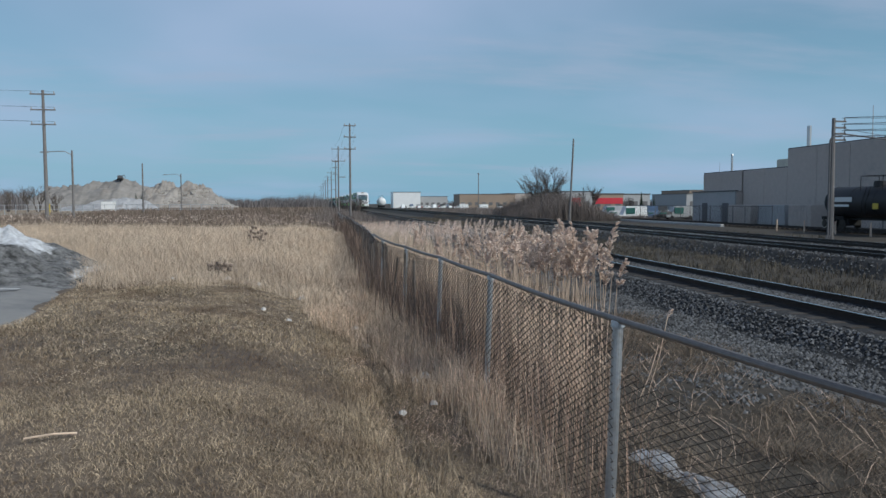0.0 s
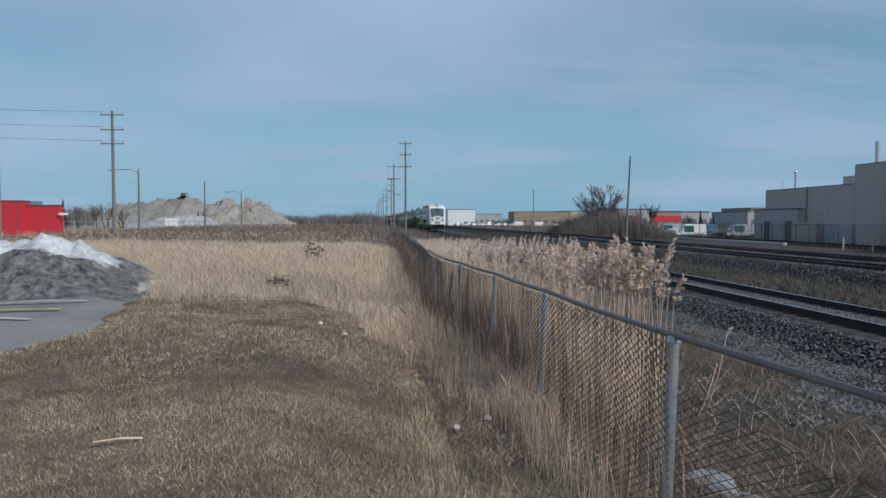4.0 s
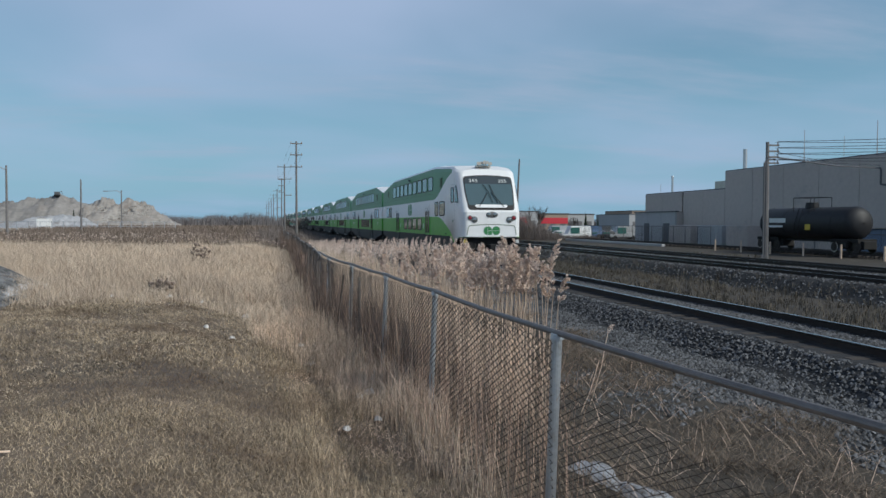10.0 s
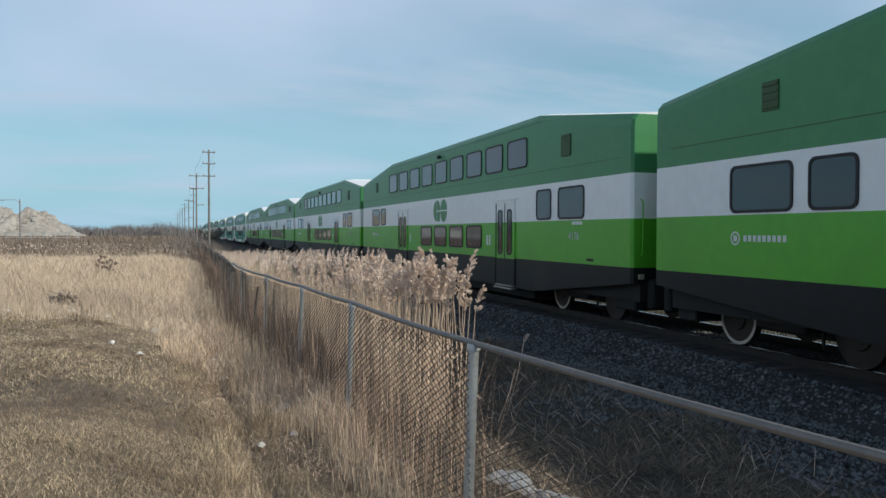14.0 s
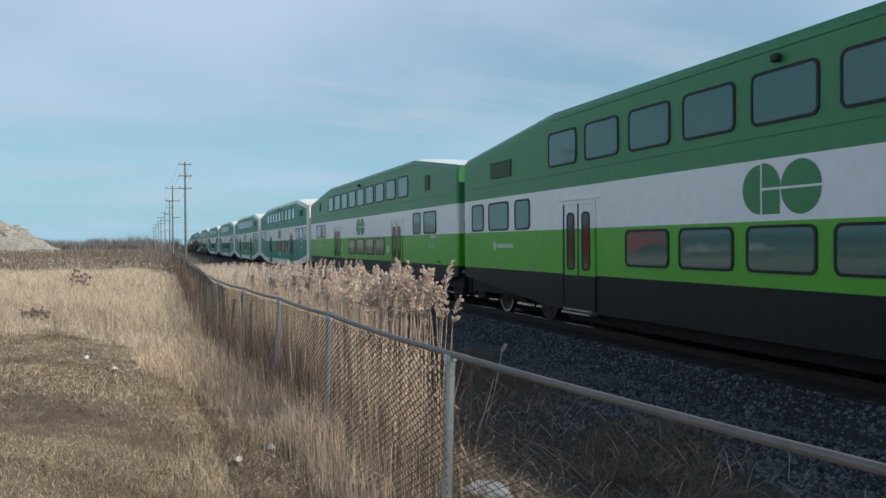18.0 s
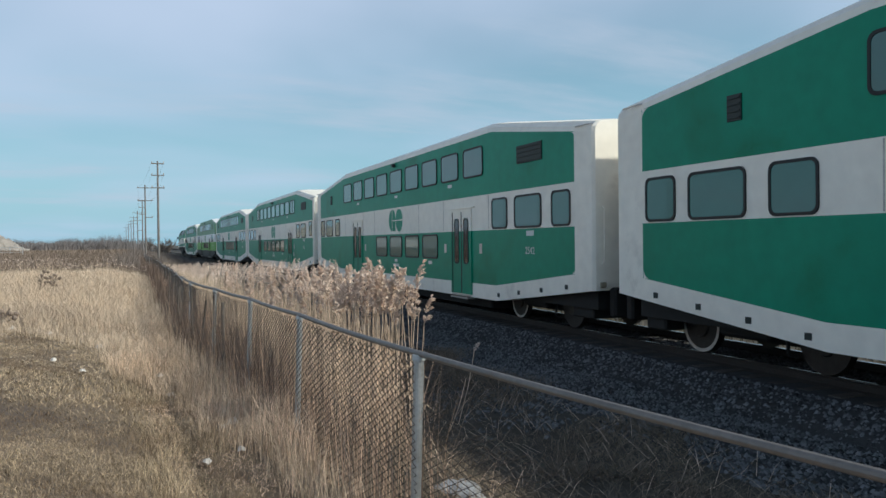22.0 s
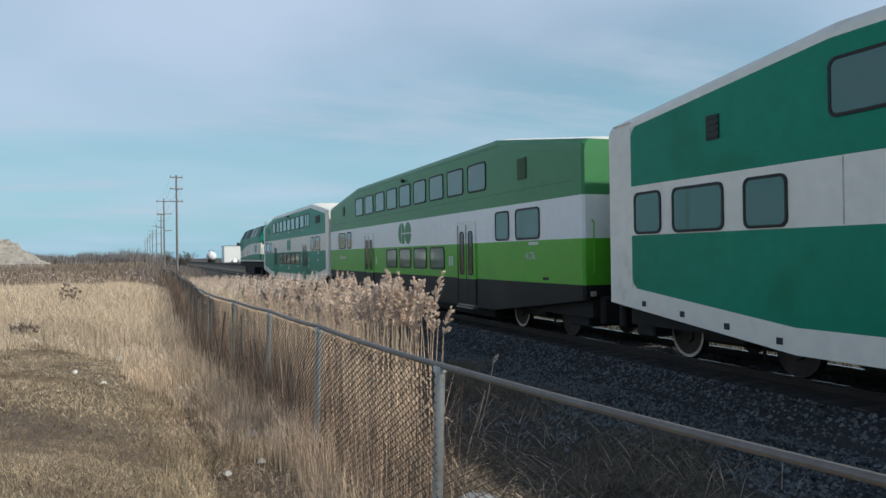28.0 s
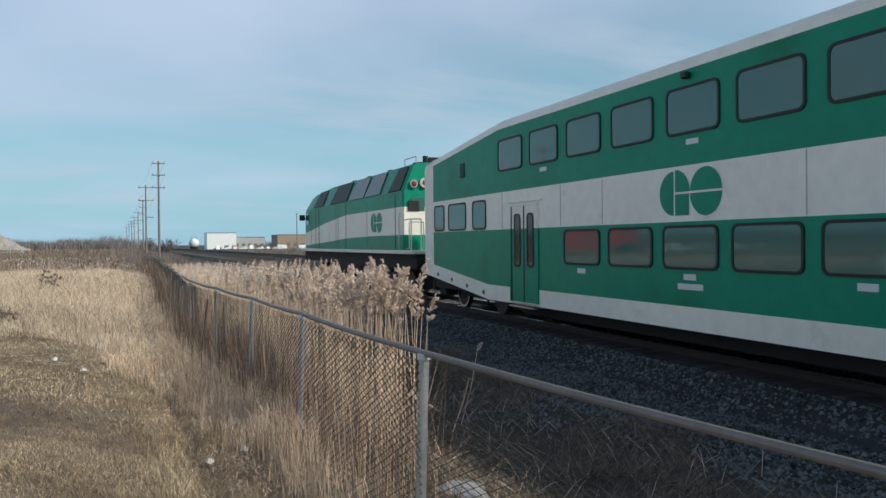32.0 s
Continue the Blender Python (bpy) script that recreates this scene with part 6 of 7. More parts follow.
HAYSTEM = mat("khaki_stem", (0.60, 0.462, 0.345), 0.8, spread=0.26, grain=3, blotch=0.5, island=1.3, spec=0.2)
DARK_VINE = mat("dark_dead_vine", (0.20, 0.148, 0.120), 0.85, spread=0.2, grain=3, blotch=0.5, island=0.9, spec=0.2)
STEM = mat("dry_stem", (0.70, 0.525, 0.405), 0.8, spread=0.26, grain=4, blotch=0.8, island=1.3, spec=0.2)
VERGE_GRASS = mat("matted_straw", (0.215, 0.170, 0.130), 0.85, spread=0.2, grain=4, blotch=0.6, island=0.9, spec=0.2)
STRIP = mat("strip_grass", (0.125, 0.108, 0.085), 0.85, spread=0.2, grain=2, blotch=0.3, island=0.9, spec=0.2)
build_grass()


# ---- reeds with feathery heads ----
def plume_mesh(seed, n=1150, length=0.36, wide=0.080):
    """Feathery panicle: branchlets rising from a bending axis, heavier on the lee side."""
    rng = np.random.default_rng(seed)
    nb = 34
    bt = np.sort(rng.uniform(0.0, 0.96, nb))
    ba = rng.uniform(0, 2 * np.pi, nb)
    br = wide * (0.45 + bt * 2.6).clip(0, 1) * (1 - bt) ** 0.75 * rng.uniform(0.6, 1.15, nb)
    k = rng.integers(0, nb, n)
    u = rng.uniform(0.05, 1, n) ** 0.8
    bend = 0.05 * (1 + 0.4 * math.sin(seed))
    axis = np.stack([bend * bt[k] ** 2, np.zeros(n), bt[k] * length], 1)
    reach = np.stack([np.cos(ba[k]) * br[k] * u + 0.022 * u * u, np.sin(ba[k]) * br[k] * u, (0.10 * u - 0.045 * u * u) * (1 - 0.4 * bt[k])], 1)
    base = axis + reach
    a2 = ba[k] + rng.normal(0, 0.9, n)
    ln = rng.uniform(0.012, 0.030, n)
    tip = base + np.stack([np.cos(a2) * ln * 0.7 + 0.006, np.sin(a2) * ln * 0.7, ln * rng.uniform(-0.3, 1.0, n)], 1)
    s_ = np.stack([-np.sin(a2), np.cos(a2), rng.normal(0, 0.7, n)], 1) * 0.0056
    mid = base * 0.45 + tip * 0.55
    v = np.stack([base, mid + s_, tip, mid - s_], 1).reshape(-1, 3)
    q = np.arange(n)[:, None] * 4
    return quick_mesh("plume", v, np.concatenate([q, q + 1, q + 2, q + 3], 1), PLUME)


def reed_bed():
    plumes = [plume_mesh(40 + k) for k in range(7)]
    stalks = []
    for k in range(5):
        g = Geo()
        b = (k - 2) * 0.03
        g.path([(0, 0, 0), (b * 0.3, 0.01, 0.6), (b, 0, 1.25), (b * 1.6, -0.01, 1.75)], 0.0042, 5)
        for h, s in ((0.5, 1), (0.85, -1), (1.1, 1)):
            a = k * 1.3 + h * 4
            dx, dy = math.cos(a), math.sin(a)
            g.face([(b * h * 0.5, 0, h), (b * h * 0.5 + 0.10 * dx, 0.10 * dy, h + 0.13), (b * h * 0.5 + 0.22 * dx, 0.22 * dy, h + 0.02), (b * h * 0.5 + 0.10 * dx, 0.10 * dy, h + 0.115)])
        stalks.append(g.mesh("stalk", STALK))
    n = 0
    for k in range(175):
        # nearest reeds singly
        y = 7.9 + 9.6 * random.random() ** 1.6
        x = random.uniform(float(fence_x(y)) + 0.45, min(2.9 + 0.13 * (y - 7.9), 4.2))
        if x > 0.372 * y:
            continue
        z = float(ground_z(x, y))
        h = (1.56 - 0.020 * (y - 8.0) + random.uniform(-0.20, 0.15) + (0.12 if y < 9.6 else 0.0) - (0.0 if k % 6 else 0.13) - z) / 2.0
        r = thing("reed", "tall dry reed with a feathery tan head", "reed", "reeds behind the fence",
                  at=pose(x, y, z - 0.05, random.uniform(-3, 3), random.uniform(-3, 3), random.uniform(-40, 40)) @ Matrix.Diagonal((1, 1, h, 1)))
        q = k % 5
        part("stalk", stalks[q], STALK, r)
        part("plume", plumes[k % 7], PLUME, r, "feathery tan seed head", at=pose((q - 2) * 0.048, -0.01, 1.66, 0, random.uniform(0, 7), random.uniform(0, 360)))
        n += 1
    # the rest of the bed
    pv, pq, off = [], [], 0
    cnt = 520
    y = 17.5 + 45 * RNG.uniform(0, 1, cnt) ** 1.3
    x = fence_x(y) + RNG.uniform(0.5, 3.6, cnt)
    base = on_land(x, y)
    me0 = []
    for m in plumes[:4]:
        a = np.empty(len(m.vertices) * 3, np.float32)
        m.vertices.foreach_get("co", a)
        me0.append(a.reshape(-1, 3)[:4 * 200])
    for k in range(cnt):
        h = 1.93 - 0.0245 * y[k] - 0.33 + RNG.uniform(-0.22, 0.08) - base[k][2]
        v = me0[k % 4] * np.array([1.1, 1.1, 1.0]) + base[k] + np.array([RNG.normal(0, 0.1), 0, h])
        pv.append(v)
        pq.append(np.arange(len(v)).reshape(-1, 4) + off)
        off += len(v)
    stuff("reed_plumes", "tan feathery heads of a far reed bed", "reeds", quick_mesh("reed_plumes", np.concatenate(pv), np.concatenate(pq), PLUME))
    xs, ys = np.repeat(x, 3) + RNG.normal(0, 0.12, cnt * 3), np.repeat(y, 3) + RNG.normal(0, 0.2, cnt * 3)
    tall = np.clip(1.62 - 0.0245 * ys - ground_z(xs, ys), 0.5, 2.0)
    stuff("reed_stalks", "pale dry reed stalks behind a fence", "reeds", blades("reed_stalks", on_land(xs, ys), tall, 0.014, 0.08, STALK, RNG))
    xs, ys = scatter(2600, 1.2, 5.0, 7.6, 20, lambda a, b: (a > fence_x(b) + 0.3) & (a < 2.95 + 0.13 * (b - 7.9)) & (a < 0.375 * b))
    stuff("reed_stalks", "pale dry reed stalks behind a fence", "reeds", blades("reed_stalks", on_land(xs, ys), 1.62, 0.0065, 0.07, STALK, RNG))
    xs, ys = scatter(9000, 1.2, 5.5, 18, 75, lambda a, b: (a > fence_x(b) + 0.2) & (a < fence_x(b) + 3.8))
    stuff("reed_stalks", "pale dry reed stalks behind a fence", "reeds", blades("reed_stalks", on_land(xs, ys), 1.0, 0.03, 0.3, STRAW, RNG))


reed_bed()


def single_weeds():
    for x, y, h in ((4.3, 9.6, 1.0), (4.0, 9.2, 0.7), (-2.8, 27.5, 1.0), (-2.5, 28.2, 0.8), (-2.4, 17.6, 0.35), (-2.6, 17.7, 0.3)):
        z = float(ground_z(x, y))
        w = thing("dry_weed", "single dry weed stalk with a pale tuft" if x > 0 else "dark dry weed among straw-coloured grass", "weed")
        g = Geo().path([(x - 0.25, y, z), (x - 0.1, y, z + h * 0.5), (x, y, z + h)], 0.0045 if y < 12 else 0.015, 5)
        part("stem", g, STALK if x > 0 else WEED, w)
        for k in range(3 if x > 0 else 7):
            a = k * 2.4
            b = h * (0.4 + 0.07 * k)
            g = Geo().path([(x - 0.1, y, z + b), (x - 0.1 + 0.14 * math.cos(a), y + 0.14 * math.sin(a), z + b + 0.16)], 0.0025 if y < 12 else 0.012, 4)
            part("branch", g, STALK if x > 0 else WEED, w)
        if x > 4.2:
            part("tuft", plume_mesh(90, 130, 0.10, 0.05), mat("white_tuft", (0.6, 0.57, 0.52), 0.9, island=0.4), w, "pale fluffy tuft", at=pose(x, y, z + h - 0.04))
        elif x < 0:
            for k in range(9):
                part("seed_head", Geo().sphere((x + random.uniform(-0.2, 0.12), y + random.uniform(-0.1, 0.1), z + h * random.uniform(0.5, 1.0)), 0.05, 0, 6, 4), WEED, w)


single_weeds()


def leaning_branches():
    """Dead branches propped on the mesh, leaning along the fence."""
    for y, dy, top, r in ((12.0, 0.45, 1.05, 0.020), (12.9, 0.35, 1.12, 0.016), (14.3, -0.3, 1.0, 0.02), (15.2, 0.55, 1.15, 0.022), (17.6, 0.5, 1.1, 0.022), (18.5, 0.3, 1.0, 0.02), (21.0, 0.6, 1.1, 0.025), (24.0, 0.5, 1.1, 0.025)):
        x = float(fence_x(y))
        z = float(ground_z(x - 0.2, y))
        b = thing("dead_branch", "dark dead branch leaning on the chain-link fence", "branch", "branches on the fence")
        part("stem", swept([(x - 0.22, y, z - 0.05), (x - 0.15, y + dy * 0.4, z + 0.5), (float(fence_x(y + dy)) - 0.10, y + dy, top)], r, 6), BARK, b)
        for k in range(4):
            u = 0.35 + 0.15 * k
            p = Vector((x - 0.18, y + dy * u, z + (top - z) * u))
            part("twig", Geo().tube(p, p + Vector((random.uniform(-0.08, 0.06), random.uniform(-0.25, 0.25), random.uniform(0.15, 0.35))), r * 0.35, r * 0.15, 5), BARK, b)


leaning_branches()


# ---- ballast stones ----
def stone_field(name, x, y, size, label):
    n = len(x)
    base = np.array([(1, 0, -0.35), (0, 1, -0.35), (-1, 0, -0.35), (0, -1, -0.35), (0.2, 0.1, 1)], float)
    tri = np.array([(0, 1, 4), (1, 2, 4), (2, 3, 4), (3, 0, 4)])
    v = base[None] * (size * RNG.uniform(0.6, 1.3, n))[:, None, None] * RNG.uniform(0.65, 1.25, (n, 5, 1)) * np.array([1, 1, 0.75])
    a = RNG.uniform(0, 2 * np.pi, n)
    tilt = RNG.normal(0, 0.5, n)
    c, s = np.cos(a), np.sin(a)
    xr = v[..., 0] * c[:, None] - v[..., 1] * s[:, None]
    yr = v[..., 0] * s[:, None] + v[..., 1] * c[:, None]
    zr = v[..., 2] + xr * np.sin(tilt)[:, None]
    v = np.stack([xr, yr, zr], -1) + on_land(x, y, 0.012)[:, None]
    f = (tri[None] + (np.arange(n) * 5)[:, None, None]).reshape(-1, 3)
    stuff(name, label, "gravel", quick_mesh(name, v.reshape(-1, 3), None, STONE, f))


x, y = scatter(84000, 5.9, 12.4, -8.0, 26, lambda a, b: (a < track_x(b) + 2.2) & (a > 6.1 + 0.4 * np.sin(1.7 * b)) & ((a > track_x(b) - 0.75) | (a < track_x(b) - 1.45)))
stone_field("ballast", x, y, 0.034, "grey crushed stone ballast beside the rails")
x, y = scatter(26000, 5.8, 12.6, 26, 75, lambda a, b: np.abs(a - track_x(b)) < 3.6)
stone_field("ballast", x, y, 0.055, "grey crushed stone ballast beside the rails")
x, y = clumped(5200, 4.2, 6.4, 2.0, 20, 14, 0.16, lambda a, b: patchy(a, b, 1.4, 2.2) > 0.55)
stone_field("ballast", x, y, 0.03, "grey crushed stone scattered on the verge")
x, y = scatter(26000, 18.6, 28.4, 12, 95, lambda a, b: (np.abs(a - track_x(b, TRACKS[1])) < 2.6) | (np.abs(a - track_x(b, TRACKS[2])) < 2.6))
stone_field("ballast", x, y, 0.06, "grey crushed stone ballast beside the rails")


# ---- small things on the ground ----
def snow_patch(pts, label):
    g = Geo()
    for cx, cy, r in pts:
        z = float(ground_z(cx, cy))
        k = len(g.v)
        g.v.append((cx, cy, z + 0.075))
        m = 20
        for ring, (rr, dz) in enumerate(((0.55, 0.06), (1.0, -0.04))):
            for a in range(m):
                t = 2 * math.pi * a / m
                q = r * rr * (1 + 0.25 * math.sin(3 * t + cx * 9) + 0.12 * math.sin(7 * t))
                x, y = cx + q * math.cos(t) * 0.8, cy + q * math.sin(t) * 1.3
                g.v.append((x, y, float(ground_z(x, y)) + dz))
        for a in range(m):
            b = (a + 1) % m
            g.f += [(k, k + 1 + a, k + 1 + b), (k + 1 + a, k + 1 + m + a, k + 1 + m + b, k + 1 + b)]
            g.m += [0, 0]
    thing("snow_patch", label, "snow", geo=g, material=mat("melting_snow", (0.33, 0.345, 0.37), 0.6, spread=0.1, grain=12, blotch=1.5, bump=0.5, dirt=(0.13, 0.12, 0.11), dirt_at=0.50, dirt_scale=4.0), smooth=True)


snow_patch([(2.75, 6.35, 0.30), (2.95, 5.75, 0.34)], "melting snow patch behind the fence")
for x, y, s in ((-0.63, 14.9, 0.11), (1.02, 9.2, 0.10), (-0.7, 11.6, 0.05), (-0.07, 13.6, 0.05), (0.88, 8.9, 0.07), (0.78, 9.35, 0.06), (-2.3, 17.0, 0.09), (-1.6, 16.8, 0.06), (0.6, 7.4, 0.05), (-1.15, 12.6, 0.05), (0.30, 12.4, 0.06), (0.42, 11.0, 0.06), (0.98, 7.9, 0.05), (-3.4, 16.9, 0.06)):
    z = float(ground_z(x, y))
    g = Geo()
    pts = []
    for k in range(7):
        t = 2 * math.pi * k / 7
        pts.append((x + s * math.cos(t) * random.uniform(0.6, 1.2), y + s * 0.8 * math.sin(t), z + 0.03 + random.uniform(0, 0.03)))
    top = [(x + (p[0] - x) * 0.5, y + (p[1] - y) * 0.5, z + 0.06 + s * random.uniform(0.1, 0.6)) for p in pts]
    for k in range(7):
        w = (k + 1) % 7
        g.face([pts[k], pts[w], top[w], top[k]])
    g.face(top)
    thing("litter", "crumpled pale scrap of litter on dry grass", "litter", "scraps of litter", geo=g, material=LITTER)
z = float(ground_z(-1.95, 5.6))
thing("stick", "short pale stick lying on the lawn", "stick", geo=Geo().path([(-2.12, 5.55, z + 0.035), (-1.95, 5.60, z + 0.045), (-1.80, 5.62, z + 0.04)], 0.008, 6), material=STALK)


# ---- buildings and yard to the right ----
def wall_panels(parent, x, y0, y1, z0, z1, step_, material, name="wall_panel"):
    """Cladding in upright sheets with thin recessed joints; face looks to -x."""
    n = max(1, round((y1 - y0) / step_))
    w = (y1 - y0) / n
    for k in range(n):
        part(name, Geo().box(x, x + 0.25, y0 + k * w + 0.03, y0 + (k + 1) * w - 0.03, z0, z1, bevel=0.02), material, parent)


def factory():
    b = thing("factory_building", "long grey clad factory with a lower wing", "building")
    part("core", Geo().box(59.45, 95, 20, 93.7, -1.3, 8.85).box(59.45, 95, 93.7, 116.7, -1.3, 6.50).box(58.0, 70, 104.8, 118.0, -1.3, 3.60), GREY_WALL, b, "plain grey walls")
    wall_panels(b, 58.90, 20, 93.7, 1.45, 8.90, 6.1, GREY_WALL)
    wall_panels(b, 58.90, 93.7, 104.6, -1.2, 6.55, 5.4, GREY_WALL)
    wall_panels(b, 57.75, 104.8, 118.0, -1.2, 3.60, 4.4, PALE_WALL)
    wall_panels(b, 58.90, 105.0, 116.7, 3.65, 6.55, 5.8, GREY_WALL)
    wall_panels(b, 59.22, 20, 73.0, -1.2, 1.40, 6.6, BLUE_WALL)
    wall_panels(b, 59.28, 73.2, 93.7, -1.2, 1.40, 6.8, GREY_WALL)
    part("front_gable", Geo().box(59.4, 94, 93.6, 93.95, 6.4, 8.85), GREY_WALL, b)
    for x0, y0, y1, z in ((59.15, 20, 94.0, 8.90), (59.15, 94.0, 117.0, 6.55), (57.6, 104.6, 118.3, 3.60)):
        part("parapet_cap", Geo().box(x0, x0 + 0.6, y0, y1, z, z + 0.16, bevel=0.02), CAP, b, "dark parapet flashing")
    part("roof", Geo().box(60.0, 94.8, 20.2, 93.4, 8.7, 8.8), ROOF, b)
    for y0, y1 in ((63.4, 65.1), (61.0, 62.7), (57.9, 59.7), (54.6, 56.4), (51.2, 53.0), (47.8, 49.6)):
        w = part("window", Geo().box(59.20, 59.32, y0, y1, 4.3, 6.2), DARK_PANEL, b, "dull dark window panel")
        part("frame", Geo().box(59.17, 59.2, y0 - 0.06, y0, 4.24, 6.26).box(59.17, 59.2, y1, y1 + 0.06, 4.24, 6.26).box(59.17, 59.2, y0, y1, 6.2, 6.26).box(59.17, 59.2, y0, y1, 4.24, 4.3), GREY_WALL, w)
    part("drain_pipe", Geo().path([(59.25, 66.5, 7.55), (58.9, 66.4, 7.55), (58.9, 66.2, 7.4), (58.9, 66.2, 5.9), (58.9, 65.3, 5.75)], 0.11, 8), CAP, b, "dark bent pipe")
    part("vent_stack", Geo().tube((60.6, 111, 6.3), (60.6, 111, 9.2), 0.16, 0.16, 12).tube((60.6, 111, 9.2), (60.6, 111, 9.35), 0.26, 0.22, 12), SILVER, b, "bright steel vent stack")
    for x, y, top in ((60.5, 79.9, 12.9), (60.5, 68.6, 12.6)):
        part("mast", Geo().tube((x, y, 8.7), (x, y, top), 0.07, 0.05, 6), SILVER, b, "thin roof mast")
    part("vent_stack", Geo().tube((61.4, 93.0, 8.7), (61.4, 93.0, 11.9), 0.28, 0.28, 12), SILVER, b, "bright steel vent stack")
    part("roof_unit", Geo().box(60.0, 63.5, 94.6, 98.0, 6.6, 7.8, bevel=0.05), mat("cream_unit", (0.62, 0.60, 0.50), 0.6), b, "cream rooftop unit")
    part("roof_unit", Geo().tube((62, 65.8, 9.2), (62, 65.8, 10.3), 0.8, 0.75, 14).tube((62, 65.8, 10.3), (62, 65.8, 10.5), 1.0, 0.9, 14), mat("cream_unit", (0.62, 0.60, 0.50), 0.6), b, "cream roof ventilator")
    for y, h in ((73.0, 11.5), (56.0, 13.0), (85.0, 11.0), (114, 8.2)):
        part("mast", Geo().tube((60.2, y, 4.8), (60.2, y, h), 0.05, 0.03, 6), SILVER, b, "thin roof mast")
    for y0, y1 in ((106.5, 108.3), (113.0, 114.6)):
        part("roller_door", Geo().box(57.66, 57.76, y0, y1, -1.0, 1.9), CAP, b, "dark door")
    return b


DARK_PANEL = mat("dull_panel", (0.15, 0.145, 0.145), 0.5, spread=0.08)
factory()


def yard_fence(x, y0, y1, top, z0, label, dy=3.0):
    f = thing("yard_fence", label, "fence", "yard fences")
    n = int((y1 - y0) / dy)
    for k in range(n + 1):
        y = y0 + (y1 - y0) * k / n
        part("post", Geo().tube((x, y, z0), (x, y, top + 0.1), 0.045, sides=6), CAP, f)
    part("top_rail", Geo().tube((x, y0, top), (x, y1, top), 0.035, sides=6), CAP, f)
    g = Geo()
    y = y0
    while y < y1:
        g.tube((x, y, z0 + 0.1), (x, y + 1.2, top), 0.008, sides=3, caps=False).tube((x, y + 1.2, z0 + 0.1), (x, y, top), 0.008, sides=3, caps=False)
        y += 0.4
    tagged(part("wire_mesh", g, WIRE, f, "grey wire mesh"), kind="stuff")


yard_fence(52.0, 20, 70, 0.97, -1.0, "dark chain-link yard fence before a blue wall")
yard_fence(51.0, 84, 126, 1.5, -1.0, "grey chain-link yard fence before a factory")
for x, y0, y1, m in ((55.0, 88, 94, PALE_WALL), (55.2, 96, 102, GREY_WALL), (54.6, 82, 86.5, GREY_WALL)):
    c = thing("storage_container", "grey steel storage container in a factory yard", "container", "yard containers")
    part("body", Geo().box(x, x + 2.4, y0, y1, -0.95, 1.65, bevel=0.04), m, c)
    for k in range(int((y1 - y0) / 0.6)):
        part("rib", Geo().box(x - 0.04, x, y0 + 0.2 + k * 0.6, y0 + 0.42 + k * 0.6, -0.8, 1.5), m, c)
kerb = thing("concrete_barrier", "long pale concrete barrier along a yard", "barrier")
for k in range(9):
    part("block", Geo().box(45.6, 46.1, 86 + k * 3.6, 89.5 + k * 3.6, -1.0, -0.62, bevel=0.05), PALE_WALL, kerb)
heap = Geo()
for k in range(40):
    heap.sphere((49.3 + random.uniform(-0.8, 0.8), random.uniform(45, 52.8), -1.05 + random.uniform(0, 0.35)), random.uniform(0.4, 0.8), 0, 8, 5, 1, 1.4, 0.7)
thing("snow_bank", "lumpy white snow bank along a blue wall", "snow pile", geo=heap, material=SNOW, smooth=True)


